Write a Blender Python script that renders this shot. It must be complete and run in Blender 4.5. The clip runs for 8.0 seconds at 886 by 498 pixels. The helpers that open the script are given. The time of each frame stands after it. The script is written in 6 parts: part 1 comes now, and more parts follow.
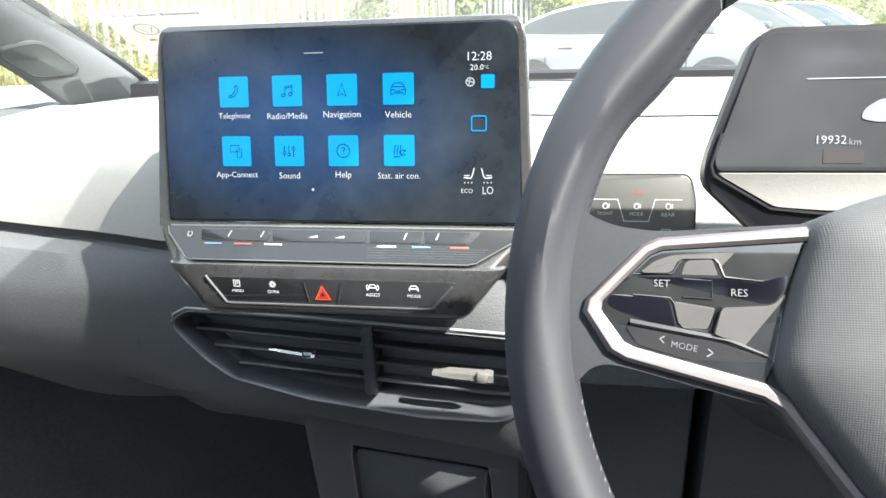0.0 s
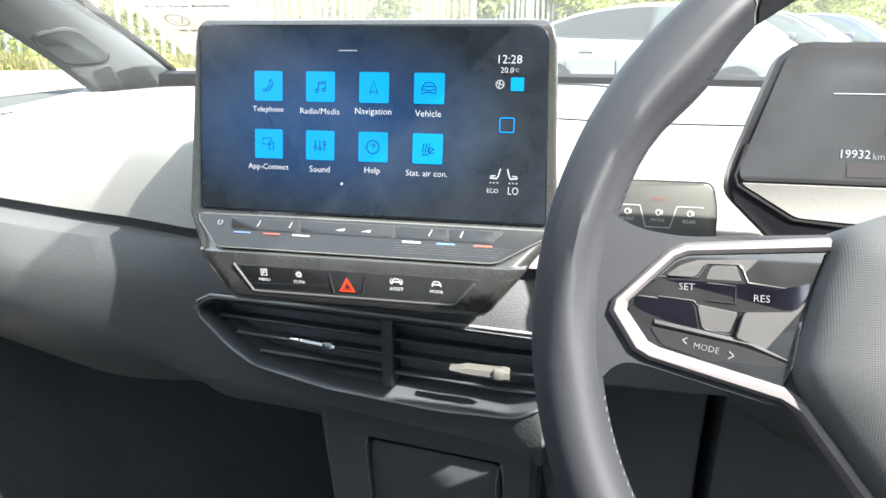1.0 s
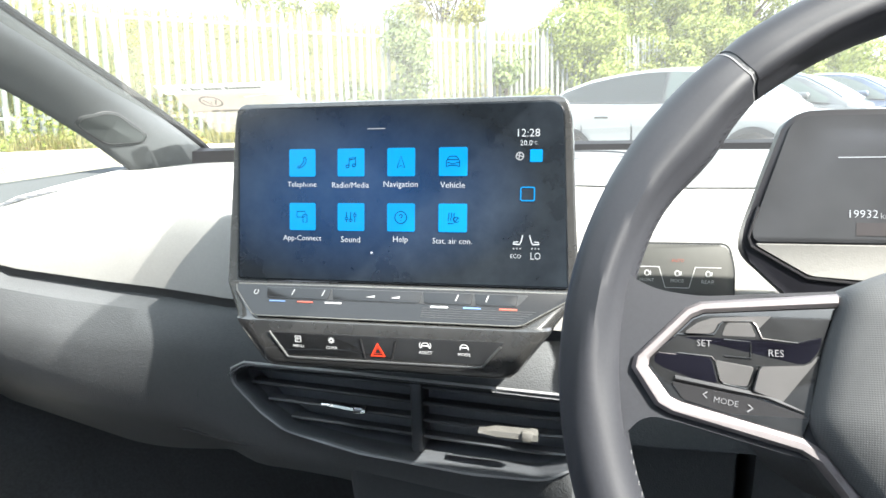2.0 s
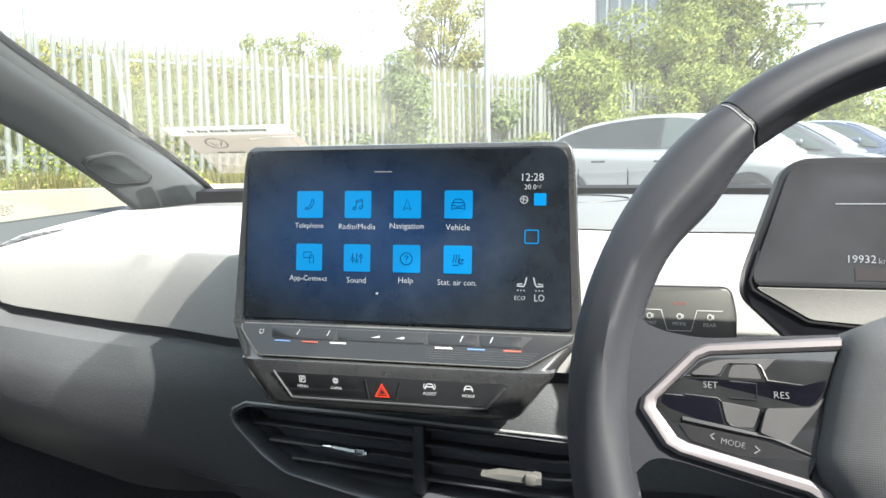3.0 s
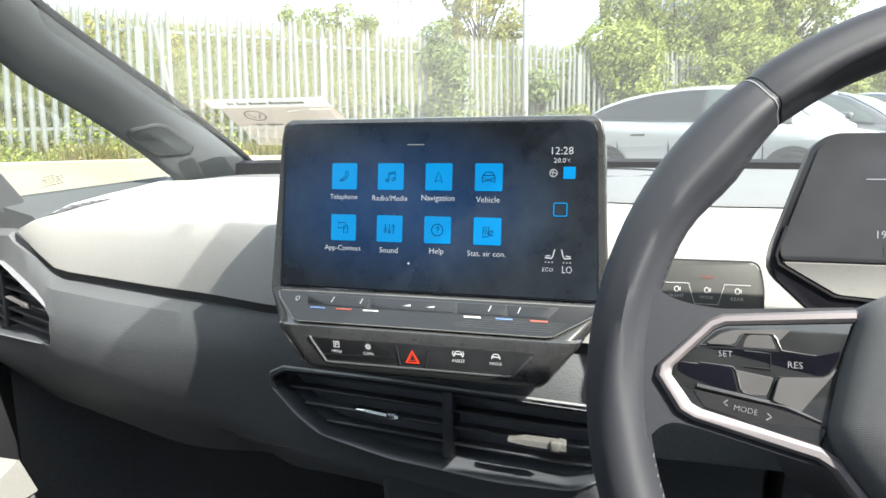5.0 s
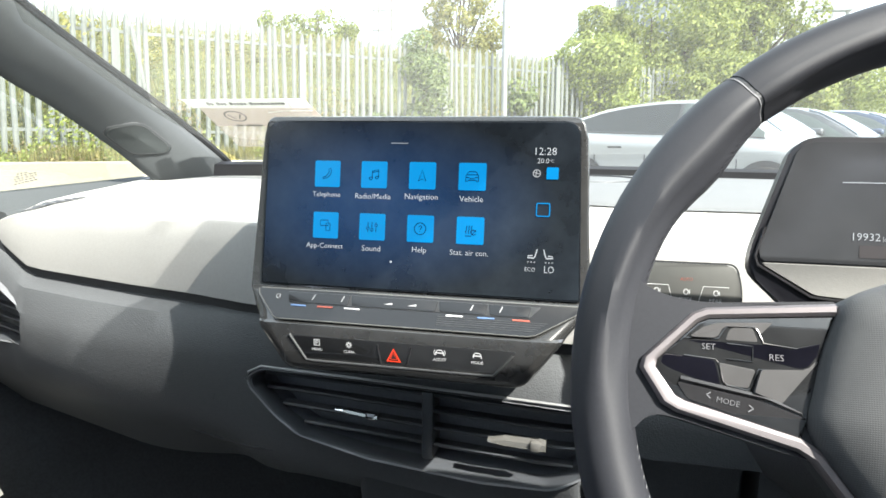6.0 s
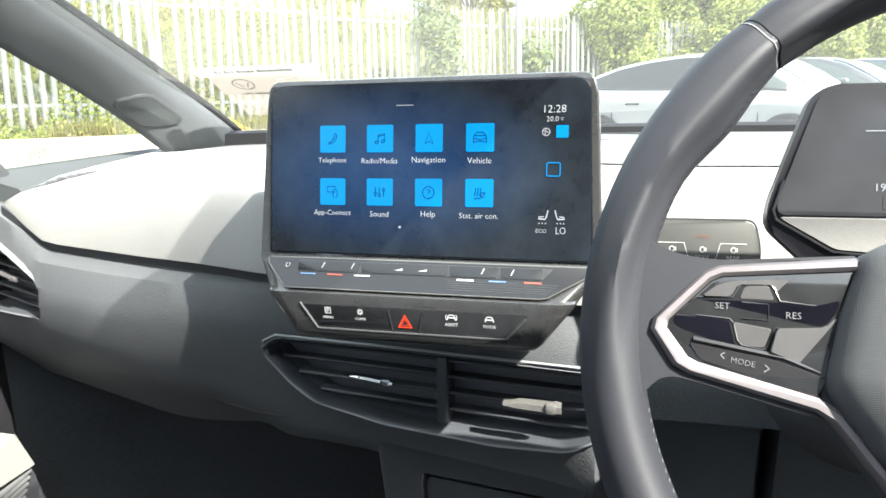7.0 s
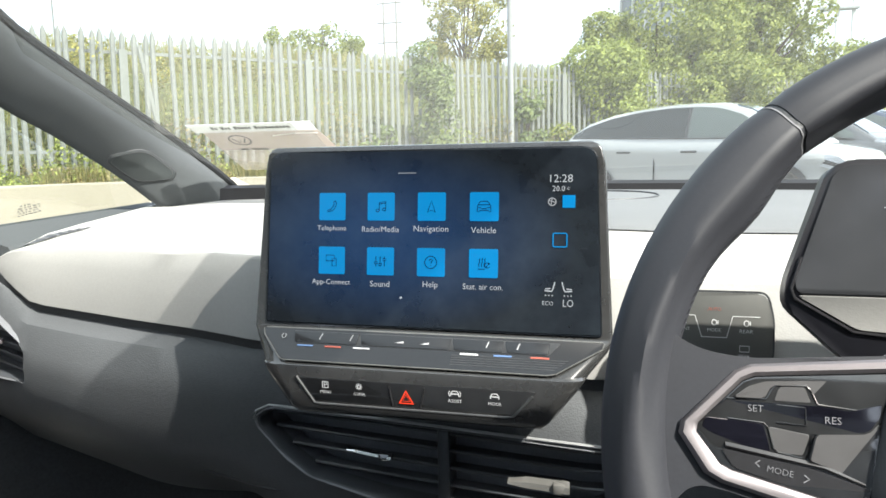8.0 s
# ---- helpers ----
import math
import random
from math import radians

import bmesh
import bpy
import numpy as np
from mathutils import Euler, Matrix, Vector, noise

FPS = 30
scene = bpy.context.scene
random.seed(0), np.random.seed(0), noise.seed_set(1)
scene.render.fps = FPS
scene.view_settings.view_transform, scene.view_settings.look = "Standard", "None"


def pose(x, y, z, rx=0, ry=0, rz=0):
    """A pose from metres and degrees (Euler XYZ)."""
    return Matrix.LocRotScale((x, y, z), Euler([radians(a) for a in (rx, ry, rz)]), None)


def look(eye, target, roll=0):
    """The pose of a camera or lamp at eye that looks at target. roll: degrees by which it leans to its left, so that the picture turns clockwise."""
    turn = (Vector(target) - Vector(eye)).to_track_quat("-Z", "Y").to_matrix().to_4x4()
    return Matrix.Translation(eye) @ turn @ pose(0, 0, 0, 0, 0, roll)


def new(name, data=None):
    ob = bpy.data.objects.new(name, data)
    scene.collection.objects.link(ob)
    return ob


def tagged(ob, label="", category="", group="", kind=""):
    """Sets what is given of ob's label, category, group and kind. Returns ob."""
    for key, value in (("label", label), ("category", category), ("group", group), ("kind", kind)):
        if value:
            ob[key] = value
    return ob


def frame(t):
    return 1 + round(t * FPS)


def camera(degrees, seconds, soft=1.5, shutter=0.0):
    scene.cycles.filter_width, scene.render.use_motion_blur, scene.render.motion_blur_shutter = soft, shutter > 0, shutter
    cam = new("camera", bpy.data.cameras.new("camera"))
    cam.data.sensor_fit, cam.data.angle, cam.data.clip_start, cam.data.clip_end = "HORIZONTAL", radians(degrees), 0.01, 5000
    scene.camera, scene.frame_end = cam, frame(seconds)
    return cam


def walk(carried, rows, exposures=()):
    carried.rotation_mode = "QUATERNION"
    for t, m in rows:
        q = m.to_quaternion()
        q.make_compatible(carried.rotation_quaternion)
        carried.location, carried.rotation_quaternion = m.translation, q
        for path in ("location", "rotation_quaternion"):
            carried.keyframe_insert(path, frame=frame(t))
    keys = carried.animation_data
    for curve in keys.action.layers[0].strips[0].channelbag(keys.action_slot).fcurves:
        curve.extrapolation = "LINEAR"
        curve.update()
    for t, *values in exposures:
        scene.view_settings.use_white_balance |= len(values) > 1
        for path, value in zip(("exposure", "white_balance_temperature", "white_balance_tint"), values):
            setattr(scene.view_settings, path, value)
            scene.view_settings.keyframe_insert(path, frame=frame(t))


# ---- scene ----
cam = camera(66.05, 8.0, soft=1.6)
# seconds, place in metres, yaw, pitch and roll in degrees
ROWS = [
    (0.0, 0.1505, -0.4623, 1.0794, 9.57, -16.40, 1.65),
    (0.5, 0.1459, -0.4708, 1.0808, 10.77, -16.48, 0.18),
    (1.0, 0.1442, -0.4741, 1.0811, 11.17, -16.44, -0.27),
    (1.5, 0.1438, -0.4771, 1.0817, 11.38, -16.40, -0.32),
    (1.7, 0.1431, -0.4786, 1.0827, 11.36, -16.36, -0.24),
    (1.8, 0.1448, -0.4836, 1.0846, 11.98, -14.56, 0.33),
    (1.9, 0.1463, -0.4907, 1.0850, 12.70, -13.05, 0.67),
    (2.0, 0.1448, -0.4947, 1.0863, 12.62, -10.94, 1.33),
    (2.1, 0.1466, -0.4935, 1.0858, 12.94, -7.72, 2.79),
    (2.2, 0.1435, -0.5012, 1.0831, 12.50, -6.33, 3.25),
    (3.3, 0.1385, -0.5027, 1.0942, 14.23, -9.01, -1.08),
    (3.5, 0.1339, -0.5012, 1.1024, 16.07, -10.53, -1.66),
    (4.0, 0.1437, -0.5154, 1.0892, 16.52, -10.39, -0.59),
    (4.2, 0.1487, -0.5133, 1.0927, 16.29, -10.37, 0.50),
    (5.3, 0.1466, -0.5156, 1.0847, 15.02, -9.20, 0.31),
    (5.5, 0.1454, -0.5165, 1.0826, 14.14, -9.00, -0.32),
    (6.0, 0.1439, -0.5166, 1.0803, 13.76, -8.93, -0.48),
    (6.2, 0.1501, -0.5126, 1.0842, 13.40, -8.94, 2.77),
    (6.3, 0.1544, -0.5121, 1.0850, 14.10, -8.70, 4.47),
    (6.5, 0.1552, -0.5119, 1.0830, 13.45, -8.61, 1.77),
    (6.7, 0.1518, -0.5027, 1.0785, 14.95, -10.57, 2.96),
    (6.8, 0.1484, -0.4986, 1.0775, 15.32, -12.14, 2.50),
    (6.9, 0.1471, -0.5016, 1.0799, 15.42, -12.50, 1.38),
    (7.0, 0.1484, -0.5063, 1.0784, 15.00, -11.92, 1.35),
    (7.2, 0.1496, -0.5095, 1.0760, 14.29, -9.33, 1.66),
    (7.3, 0.1532, -0.5091, 1.0777, 14.32, -7.59, 3.22),
    (7.5, 0.1464, -0.5146, 1.0755, 12.92, -5.31, 0.75),
    (7.8, 0.1369, -0.5062, 1.0793, 13.07, -6.30, 0.86),
    (8.0, 0.1363, -0.4887, 1.0943, 14.42, -8.11, 1.16),
]
walk(cam, [(t, pose(x, y, z, 90 + pitch, roll, yaw)) for t, x, y, z, yaw, pitch, roll in ROWS],
     [(0.0, 2.60), (1.7, 2.65), (2.2, 2.34), (3.3, 1.9), (6.4, 1.95), (6.8, 2.31), (7.1, 2.31), (7.4, 1.9), (8.0, 1.6)])
from mathutils.bvhtree import BVHTree

# ---- light ----
SUN_FROM = Vector((0.656, -0.365, 0.735)).normalized()   # towards the sun
world = bpy.data.worlds.new("sky")
world.use_nodes = True
scene.world = world
wn = world.node_tree.nodes
sky = wn.new("ShaderNodeTexSky")
sky.sky_type, sky.sun_disc = "NISHITA", False
sky.sun_elevation = math.asin(SUN_FROM.z)
sky.sun_rotation = math.atan2(SUN_FROM.x, SUN_FROM.y)
sky.air_density, sky.dust_density, sky.ozone_density = 0.8, 5.0, 0.5
wn["Background"].inputs[1].default_value = 0.15
haze = wn.new("ShaderNodeMix")
haze.data_type = "RGBA"
haze.inputs[0].default_value = 0.6
haze.inputs[7].default_value = (9.3, 10.5, 12.1, 1)
world.node_tree.links.new(sky.outputs[0], haze.inputs[6])
world.node_tree.links.new(haze.outputs[2], wn["Background"].inputs[0])
sun = new("sun", bpy.data.lights.new("sun", "SUN"))
sun.data.energy, sun.data.angle, sun.data.color = 4.8, radians(0.6), (1.0, 0.98, 0.90)
sun.matrix_world = look(SUN_FROM * 20, (0, 0, 0))


# ---- materials ----
def mat(name, color, rough=0.5, metal=0.0, coat=0.0, emit=None, power=1.0, grain=0.0, size=400.0, vary=0.12, spec=0.5, patch=6.0):
    """A surface with variation at two scales and a fine relief. size: grains per metre."""
    m = bpy.data.materials.new(name)
    m.use_nodes = True
    nt = m.node_tree
    b = nt.nodes["Principled BSDF"]
    b.inputs["Roughness"].default_value, b.inputs["Metallic"].default_value = rough, metal
    b.inputs["Coat Weight"].default_value, b.inputs["Coat Roughness"].default_value = coat, 0.04
    b.inputs["Specular IOR Level"].default_value = spec
    b.inputs["Base Color"].default_value = (*color, 1)
    if vary:
        tc = nt.nodes.new("ShaderNodeTexCoord")
        n1, n2, mix = nt.nodes.new("ShaderNodeTexNoise"), nt.nodes.new("ShaderNodeTexNoise"), nt.nodes.new("ShaderNodeMath")
        n1.inputs["Scale"].default_value, n2.inputs["Scale"].default_value = patch, size * 0.4
        n1.inputs["Detail"].default_value = 5
        mix.operation = "ADD"
        nt.links.new(tc.outputs["Object"], n1.inputs["Vector"])
        nt.links.new(tc.outputs["Object"], n2.inputs["Vector"])
        nt.links.new(n1.outputs[0], mix.inputs[0])
        nt.links.new(n2.outputs[0], mix.inputs[1])
        ramp = nt.nodes.new("ShaderNodeMapRange")
        ramp.inputs["From Min"].default_value, ramp.inputs["From Max"].default_value = 0.6, 1.4
        ramp.inputs["To Min"].default_value, ramp.inputs["To Max"].default_value = 1 - vary, 1 + vary
        nt.links.new(mix.outputs[0], ramp.inputs[0])
        mul = nt.nodes.new("ShaderNodeVectorMath")
        mul.operation = "SCALE"
        mul.inputs[0].default_value = color
        nt.links.new(ramp.outputs[0], mul.inputs["Scale"])
        nt.links.new(mul.outputs[0], b.inputs["Base Color"])
    if grain:
        tc2 = nt.nodes.new("ShaderNodeTexCoord")
        v = nt.nodes.new("ShaderNodeTexVoronoi")
        v.inputs["Scale"].default_value = size
        bump = nt.nodes.new("ShaderNodeBump")
        bump.inputs["Strength"].default_value, bump.inputs["Distance"].default_value = grain, 0.0006
        nt.links.new(tc2.outputs["Object"], v.inputs["Vector"])
        nt.links.new(v.outputs["Distance"], bump.inputs["Height"])
        nt.links.new(bump.outputs[0], b.inputs["Normal"])
    if emit:
        b.inputs["Emission Color"].default_value, b.inputs["Emission Strength"].default_value = (*emit, 1), power
    return m


PALE_VINYL = mat("pale_vinyl", (0.36, 0.355, 0.34), 0.6, grain=0.16, size=700, vary=0.05)
GREY_VINYL = mat("grey_vinyl", (0.083, 0.087, 0.092), 0.55, grain=0.4, size=700, vary=0.1, spec=0.3)
MID_GREY = mat("mid_grey_plastic", (0.12, 0.123, 0.125), 0.6, grain=0.4, size=800, vary=0.08)
# pale so that the unseen roof and partition bounce fill light
FILL_LINING = mat("fill_lining", (0.32, 0.335, 0.36), 0.9, grain=0.3, size=900, vary=0.06)
PILLAR_GREY = mat("pillar_fabric", (0.066, 0.072, 0.075), 0.95, grain=0.5, size=1200, vary=0.06, spec=0.1)
SEAL_BLACK = mat("seal_rubber", (0.012, 0.013, 0.014), 0.8, vary=0.1, spec=0.2)
BLACK_SOFT = mat("black_plastic", (0.034, 0.036, 0.040), 0.5, grain=0.3, size=900)
DUCT_GREY = mat("duct_grey", (0.17, 0.18, 0.20), 0.7, grain=0.2, size=900)
BLADE = mat("blade_black", (0.058, 0.062, 0.069), 0.36, coat=0.2, grain=0.2, size=900)
EDGE_TRIM = mat("satin_edge", (0.34, 0.345, 0.35), 0.35, metal=0.3, vary=0.08)
VENT_RIM = mat("vent_rim", (0.15, 0.155, 0.165), 0.28, vary=0.1)
COWL_BLACK = mat("cowl_black", (0.009, 0.009, 0.011), 0.6, grain=0.3, size=900)
STACK_GREY = mat("stack_grey", (0.052, 0.055, 0.060), 0.6, grain=0.4, size=700, vary=0.1, spec=0.3)
EDGE_LIP = mat("satin_lip", (0.052, 0.053, 0.055), 0.35, coat=0.3, vary=0.08)
BIN_GREY = mat("bin_grey", (0.036, 0.039, 0.043), 0.55, grain=0.3, size=900)
DARK_TRIM = mat("dark_trim", (0.04, 0.041, 0.045), 0.5, grain=0.3, size=900)
FLOOR_MAT = mat("floor_mat", (0.026, 0.028, 0.031), 0.95, grain=0.8, size=500, vary=0.3)
DOOR_BLACK = mat("door_black", (0.014, 0.014, 0.016), 0.6, grain=0.3, size=900)
CARPET = mat("dark_carpet", (0.034, 0.039, 0.045), 0.95, grain=0.8, size=500, vary=0.3)
PIANO = mat("gloss_black", (0.019, 0.0195, 0.0205), 0.12, coat=1.0, vary=0.3, patch=30, size=300)
PIANO_GREY = mat("satin_dark_grey", (0.019, 0.0185, 0.020), 0.3, coat=0.3, vary=0.08)
HOUSING = mat("satin_black", (0.030, 0.030, 0.030), 0.22, coat=1.0, spec=0.5, vary=0.2, patch=40, size=250)
PRINT_DIM = mat("faint_print", (0.33, 0.33, 0.34), 0.5, vary=0.05)
STRIP_GREY = mat("strip_grey", (0.010, 0.010, 0.011), 0.24, coat=0.3, vary=0.06, patch=12, size=200)
PALE_HANDLE = mat("satin_grey_handle", (0.115, 0.112, 0.105), 0.35, coat=0.3, vary=0.08)
SWITCH_GREY = mat("switch_grey", (0.088, 0.088, 0.083), 0.4, coat=0.2, vary=0.05)
GROOVE = mat("groove_grey", (0.030, 0.030, 0.031), 0.3, coat=0.2, vary=0.2, patch=40)
PRINT_KEY = mat("key_print", (0.13, 0.13, 0.14), 0.5, vary=0.05)
# paler copy of the gloss black keys, bright reflection put into its colour
KEY_REFLECT = mat("key_reflect", (0.058, 0.056, 0.057), 0.40, coat=0.3, vary=0.1, patch=60, size=300)
KEY_GLOSS = mat("key_gloss", (0.005, 0.005, 0.008), 0.07, coat=1.0, vary=0.25, patch=60, size=300, spec=0.3)
LEATHER = mat("rim_leather", (0.025, 0.026, 0.031), 0.5, grain=0.03, size=1600, vary=0.12, spec=0.3)
HUB_SKIN = mat("hub_skin", (0.068, 0.070, 0.073), 0.6, spec=0.3, grain=0.0, size=1000, vary=0.06)
SILVER = mat("satin_silver", (0.20, 0.183, 0.19), 0.5, metal=0.7, vary=0.04)
CHROME = mat("chrome", (0.8, 0.8, 0.8), 0.15, metal=1.0, vary=0.03)
THREAD = mat("pale_thread", (0.20, 0.20, 0.21), 0.8, vary=0.1)
GLASS_BLACK = mat("display_glass", (0.009, 0.011, 0.014), 0.16, coat=0.0, vary=0.2, patch=25, size=60, spec=0.5)
TILE_BLUE = mat("tile_blue", (0.0, 0.05, 0.12), 0.2, emit=(0.002, 0.29, 0.72), power=0.22, vary=0)
TILE_LINE = mat("tile_line", (0.0, 0.01, 0.03), 0.2, emit=(0.0, 0.05, 0.18), power=0.14, vary=0)
TEXT_WHITE = mat("lit_white", (0.05, 0.05, 0.05), 0.3, emit=(0.75, 0.8, 0.85), power=0.25, vary=0)
TEXT_DIM = mat("lit_dim", (0.05, 0.05, 0.05), 0.3, emit=(0.4, 0.42, 0.45), power=0.25, vary=0)
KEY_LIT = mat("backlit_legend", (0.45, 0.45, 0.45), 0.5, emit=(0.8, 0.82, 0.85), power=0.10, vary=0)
PRINT_WHITE = mat("printed_white", (0.62, 0.62, 0.62), 0.5, vary=0.04)
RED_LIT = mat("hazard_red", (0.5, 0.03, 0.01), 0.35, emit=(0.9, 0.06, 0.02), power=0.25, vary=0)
RED_PRINT = mat("red_line", (0.33, 0.075, 0.05), 0.4, vary=0)
BLUE_PRINT = mat("blue_line", (0.09, 0.16, 0.31), 0.4, vary=0)
CONCRETE = mat("pale_concrete", (0.30, 0.27, 0.21), 0.9, grain=0.4, size=120, vary=0.14, patch=1.2)
ASPHALT = mat("asphalt", (0.11, 0.108, 0.10), 0.95, grain=0.6, size=90, vary=0.2, patch=0.7)
GALV = mat("galvanised_steel", (0.185, 0.195, 0.18), 0.6, metal=0.0, vary=0.15, patch=3, size=60)
EARTH = mat("bank_grass", (0.105, 0.118, 0.045), 0.95, grain=0.8, size=30, vary=0.4, patch=0.9)
BARK = mat("bark", (0.10, 0.075, 0.05), 0.9, grain=0.8, size=60, vary=0.3)
CLUSTER_GLASS = mat("cluster_glass", (0.034, 0.035, 0.038), 0.2, vary=0.15, patch=25, size=60, spec=0.6)
CAR_WHITE = mat("silver_white_paint", (0.42, 0.425, 0.42), 0.25, coat=1.0, vary=0.02)
CAR_NAVY = mat("navy_paint", (0.03, 0.05, 0.10), 0.25, coat=1.0, vary=0.03)
CAR_GREY = mat("grey_paint", (0.055, 0.060, 0.066), 0.25, coat=1.0, vary=0.03)
CAR_GLASS = mat("tinted_glass", (0.02, 0.026, 0.028), 0.08, coat=0.0, spec=0.4, vary=0.05)
# blue base colour carries the sky mirrored in the glass
SCREEN_GLASS = mat("car_windscreen", (0.10, 0.14, 0.18), 0.06, coat=1.0, vary=0.05)
RUBBER = mat("rubber", (0.02, 0.02, 0.02), 0.8)
LAMP_CLEAR = mat("headlamp", (0.55, 0.57, 0.6), 0.12, coat=1.0, vary=0.1)
OFFICE_GLASS = mat("office_glass", (0.20, 0.215, 0.23), 0.15, vary=0.1, patch=1, size=10)
FACADE = mat("facade_grey", (0.36, 0.38, 0.39), 0.4, vary=0.15, patch=1, size=10)
FACADE_PALE = mat("facade_pale", (0.55, 0.55, 0.54), 0.7, vary=0.1, patch=1, size=10)


def weave(m, pitch, strength):
    """Adds rows of small dots to a surface, pitch metres apart."""
    nt = m.node_tree
    tc, mul, bump = (nt.nodes.new("ShaderNode" + k) for k in ("TexCoord", "Math", "Bump"))
    mul.operation = "MULTIPLY"
    for i, way in enumerate(("X", "Y")):
        w = nt.nodes.new("ShaderNodeTexWave")
        w.bands_direction = way
        w.inputs["Scale"].default_value = 0.314 / pitch
        nt.links.new(tc.outputs["Object"], w.inputs["Vector"])
        nt.links.new(w.outputs["Fac"], mul.inputs[i])
    bump.inputs["Strength"].default_value, bump.inputs["Distance"].default_value = strength, 0.0006
    nt.links.new(mul.outputs[0], bump.inputs["Height"])
    nt.links.new(bump.outputs[0], nt.nodes["Principled BSDF"].inputs["Normal"])


weave(HUB_SKIN, 0.0008, 0.2)


def leaf_mat(name, a, b):
    m = bpy.data.materials.new(name)
    m.use_nodes = True
    nt = m.node_tree
    bs = nt.nodes["Principled BSDF"]
    g = nt.nodes.new("ShaderNodeNewGeometry")
    mix = nt.nodes.new("ShaderNodeMix")
    mix.data_type = "RGBA"
    mix.inputs[6].default_value, mix.inputs[7].default_value = (*a, 1), (*b, 1)
    nt.links.new(g.outputs["Random Per Island"], mix.inputs[0])
    nt.links.new(mix.outputs[2], bs.inputs["Base Color"])
    bs.inputs["Roughness"].default_value = 0.6
    tr = nt.nodes.new("ShaderNodeBsdfTranslucent")
    nt.links.new(mix.outputs[2], tr.inputs[0])
    ms = nt.nodes.new("ShaderNodeMixShader")
    ms.inputs[0].default_value = 0.3
    nt.links.new(bs.outputs[0], ms.inputs[1])
    nt.links.new(tr.outputs[0], ms.inputs[2])
    nt.links.new(ms.outputs[0], nt.nodes["Material Output"].inputs[0])
    return m


LEAF_BRIGHT = leaf_mat("leaf_bright", (0.16, 0.20, 0.042), (0.37, 0.42, 0.095))
LEAF_MID = leaf_mat("leaf_mid", (0.125, 0.16, 0.034), (0.34, 0.37, 0.085))
LEAF_DARK = leaf_mat("leaf_dark", (0.09, 0.13, 0.042), (0.24, 0.29, 0.095))
LEAF_GOLD = leaf_mat("leaf_gold", (0.17, 0.18, 0.04), (0.42, 0.38, 0.10))
GRASS = leaf_mat("rank_grass", (0.17, 0.19, 0.055), (0.33, 0.33, 0.115))
DRY = leaf_mat("dry_stalk", (0.17, 0.13, 0.06), (0.36, 0.29, 0.13))
WEED = leaf_mat("weed", (0.13, 0.14, 0.042), (0.36, 0.31, 0.12))


def pane_mat(name, tint, clear=0.0, rough=0.0):
    """Thin glass: see-through, with a mirror share at grazing angles and a translucent share for veiling haze."""
    m = bpy.data.materials.new(name)
    m.use_nodes = True
    nt = m.node_tree
    nt.nodes.remove(nt.nodes["Principled BSDF"])
    t, g, f, p, a, s = (nt.nodes.new("ShaderNode" + k) for k in ("BsdfTransparent", "BsdfGlossy", "LayerWeight", "Math", "Math", "MixShader"))
    t.inputs[0].default_value = (*tint, 1)
    g.inputs["Roughness"].default_value = rough
    f.inputs[0].default_value = 0.5
    p.operation, p.inputs[1].default_value = "POWER", 5.0
    a.operation, a.inputs[1].default_value = "MULTIPLY_ADD", 0.92
    a.inputs[2].default_value = 0.07
    nt.links.new(f.outputs["Facing"], p.inputs[0])
    nt.links.new(p.outputs[0], a.inputs[0])
    nt.links.new(a.outputs[0], s.inputs[0])
    nt.links.new(t.outputs[0], s.inputs[1])
    nt.links.new(g.outputs[0], s.inputs[2])
    d, s2 = nt.nodes.new("ShaderNodeBsdfTranslucent"), nt.nodes.new("ShaderNodeMixShader")
    d.inputs[0].default_value = (0.9, 0.88, 0.82, 1)
    s2.inputs[0].default_value = clear
    nt.links.new(s.outputs[0], s2.inputs[1])
    nt.links.new(d.outputs[0], s2.inputs[2])
    nt.links.new(s2.outputs[0], nt.nodes["Material Output"].inputs[0])
    return m


DOOR_PANE = pane_mat("door_pane", (0.36, 0.375, 0.36), 0.01)
# dark tint stands in for a lower exposure of the view outside
PANE = pane_mat("window_pane", (0.52, 0.545, 0.515), 0.028)


def film_mat(name, color, alpha):
    """A printed film through which part of the light passes."""
    m = mat(name, color, 0.7, vary=0.05)
    nt = m.node_tree
    t, s = nt.nodes.new("ShaderNodeBsdfTransparent"), nt.nodes.new("ShaderNodeMixShader")
    s.inputs[0].default_value = alpha
    nt.links.new(t.outputs[0], s.inputs[1])
    d, s2 = nt.nodes.new("ShaderNodeBsdfTranslucent"), nt.nodes.new("ShaderNodeMixShader")
    d.inputs[0].default_value = (*color, 1)
    s2.inputs[0].default_value = 0.65
    nt.links.new(nt.nodes["Principled BSDF"].outputs[0], s2.inputs[1])
    nt.links.new(d.outputs[0], s2.inputs[2])
    nt.links.new(s2.outputs[0], s.inputs[2])
    nt.links.new(s.outputs[0], nt.nodes["Material Output"].inputs[0])
    return m


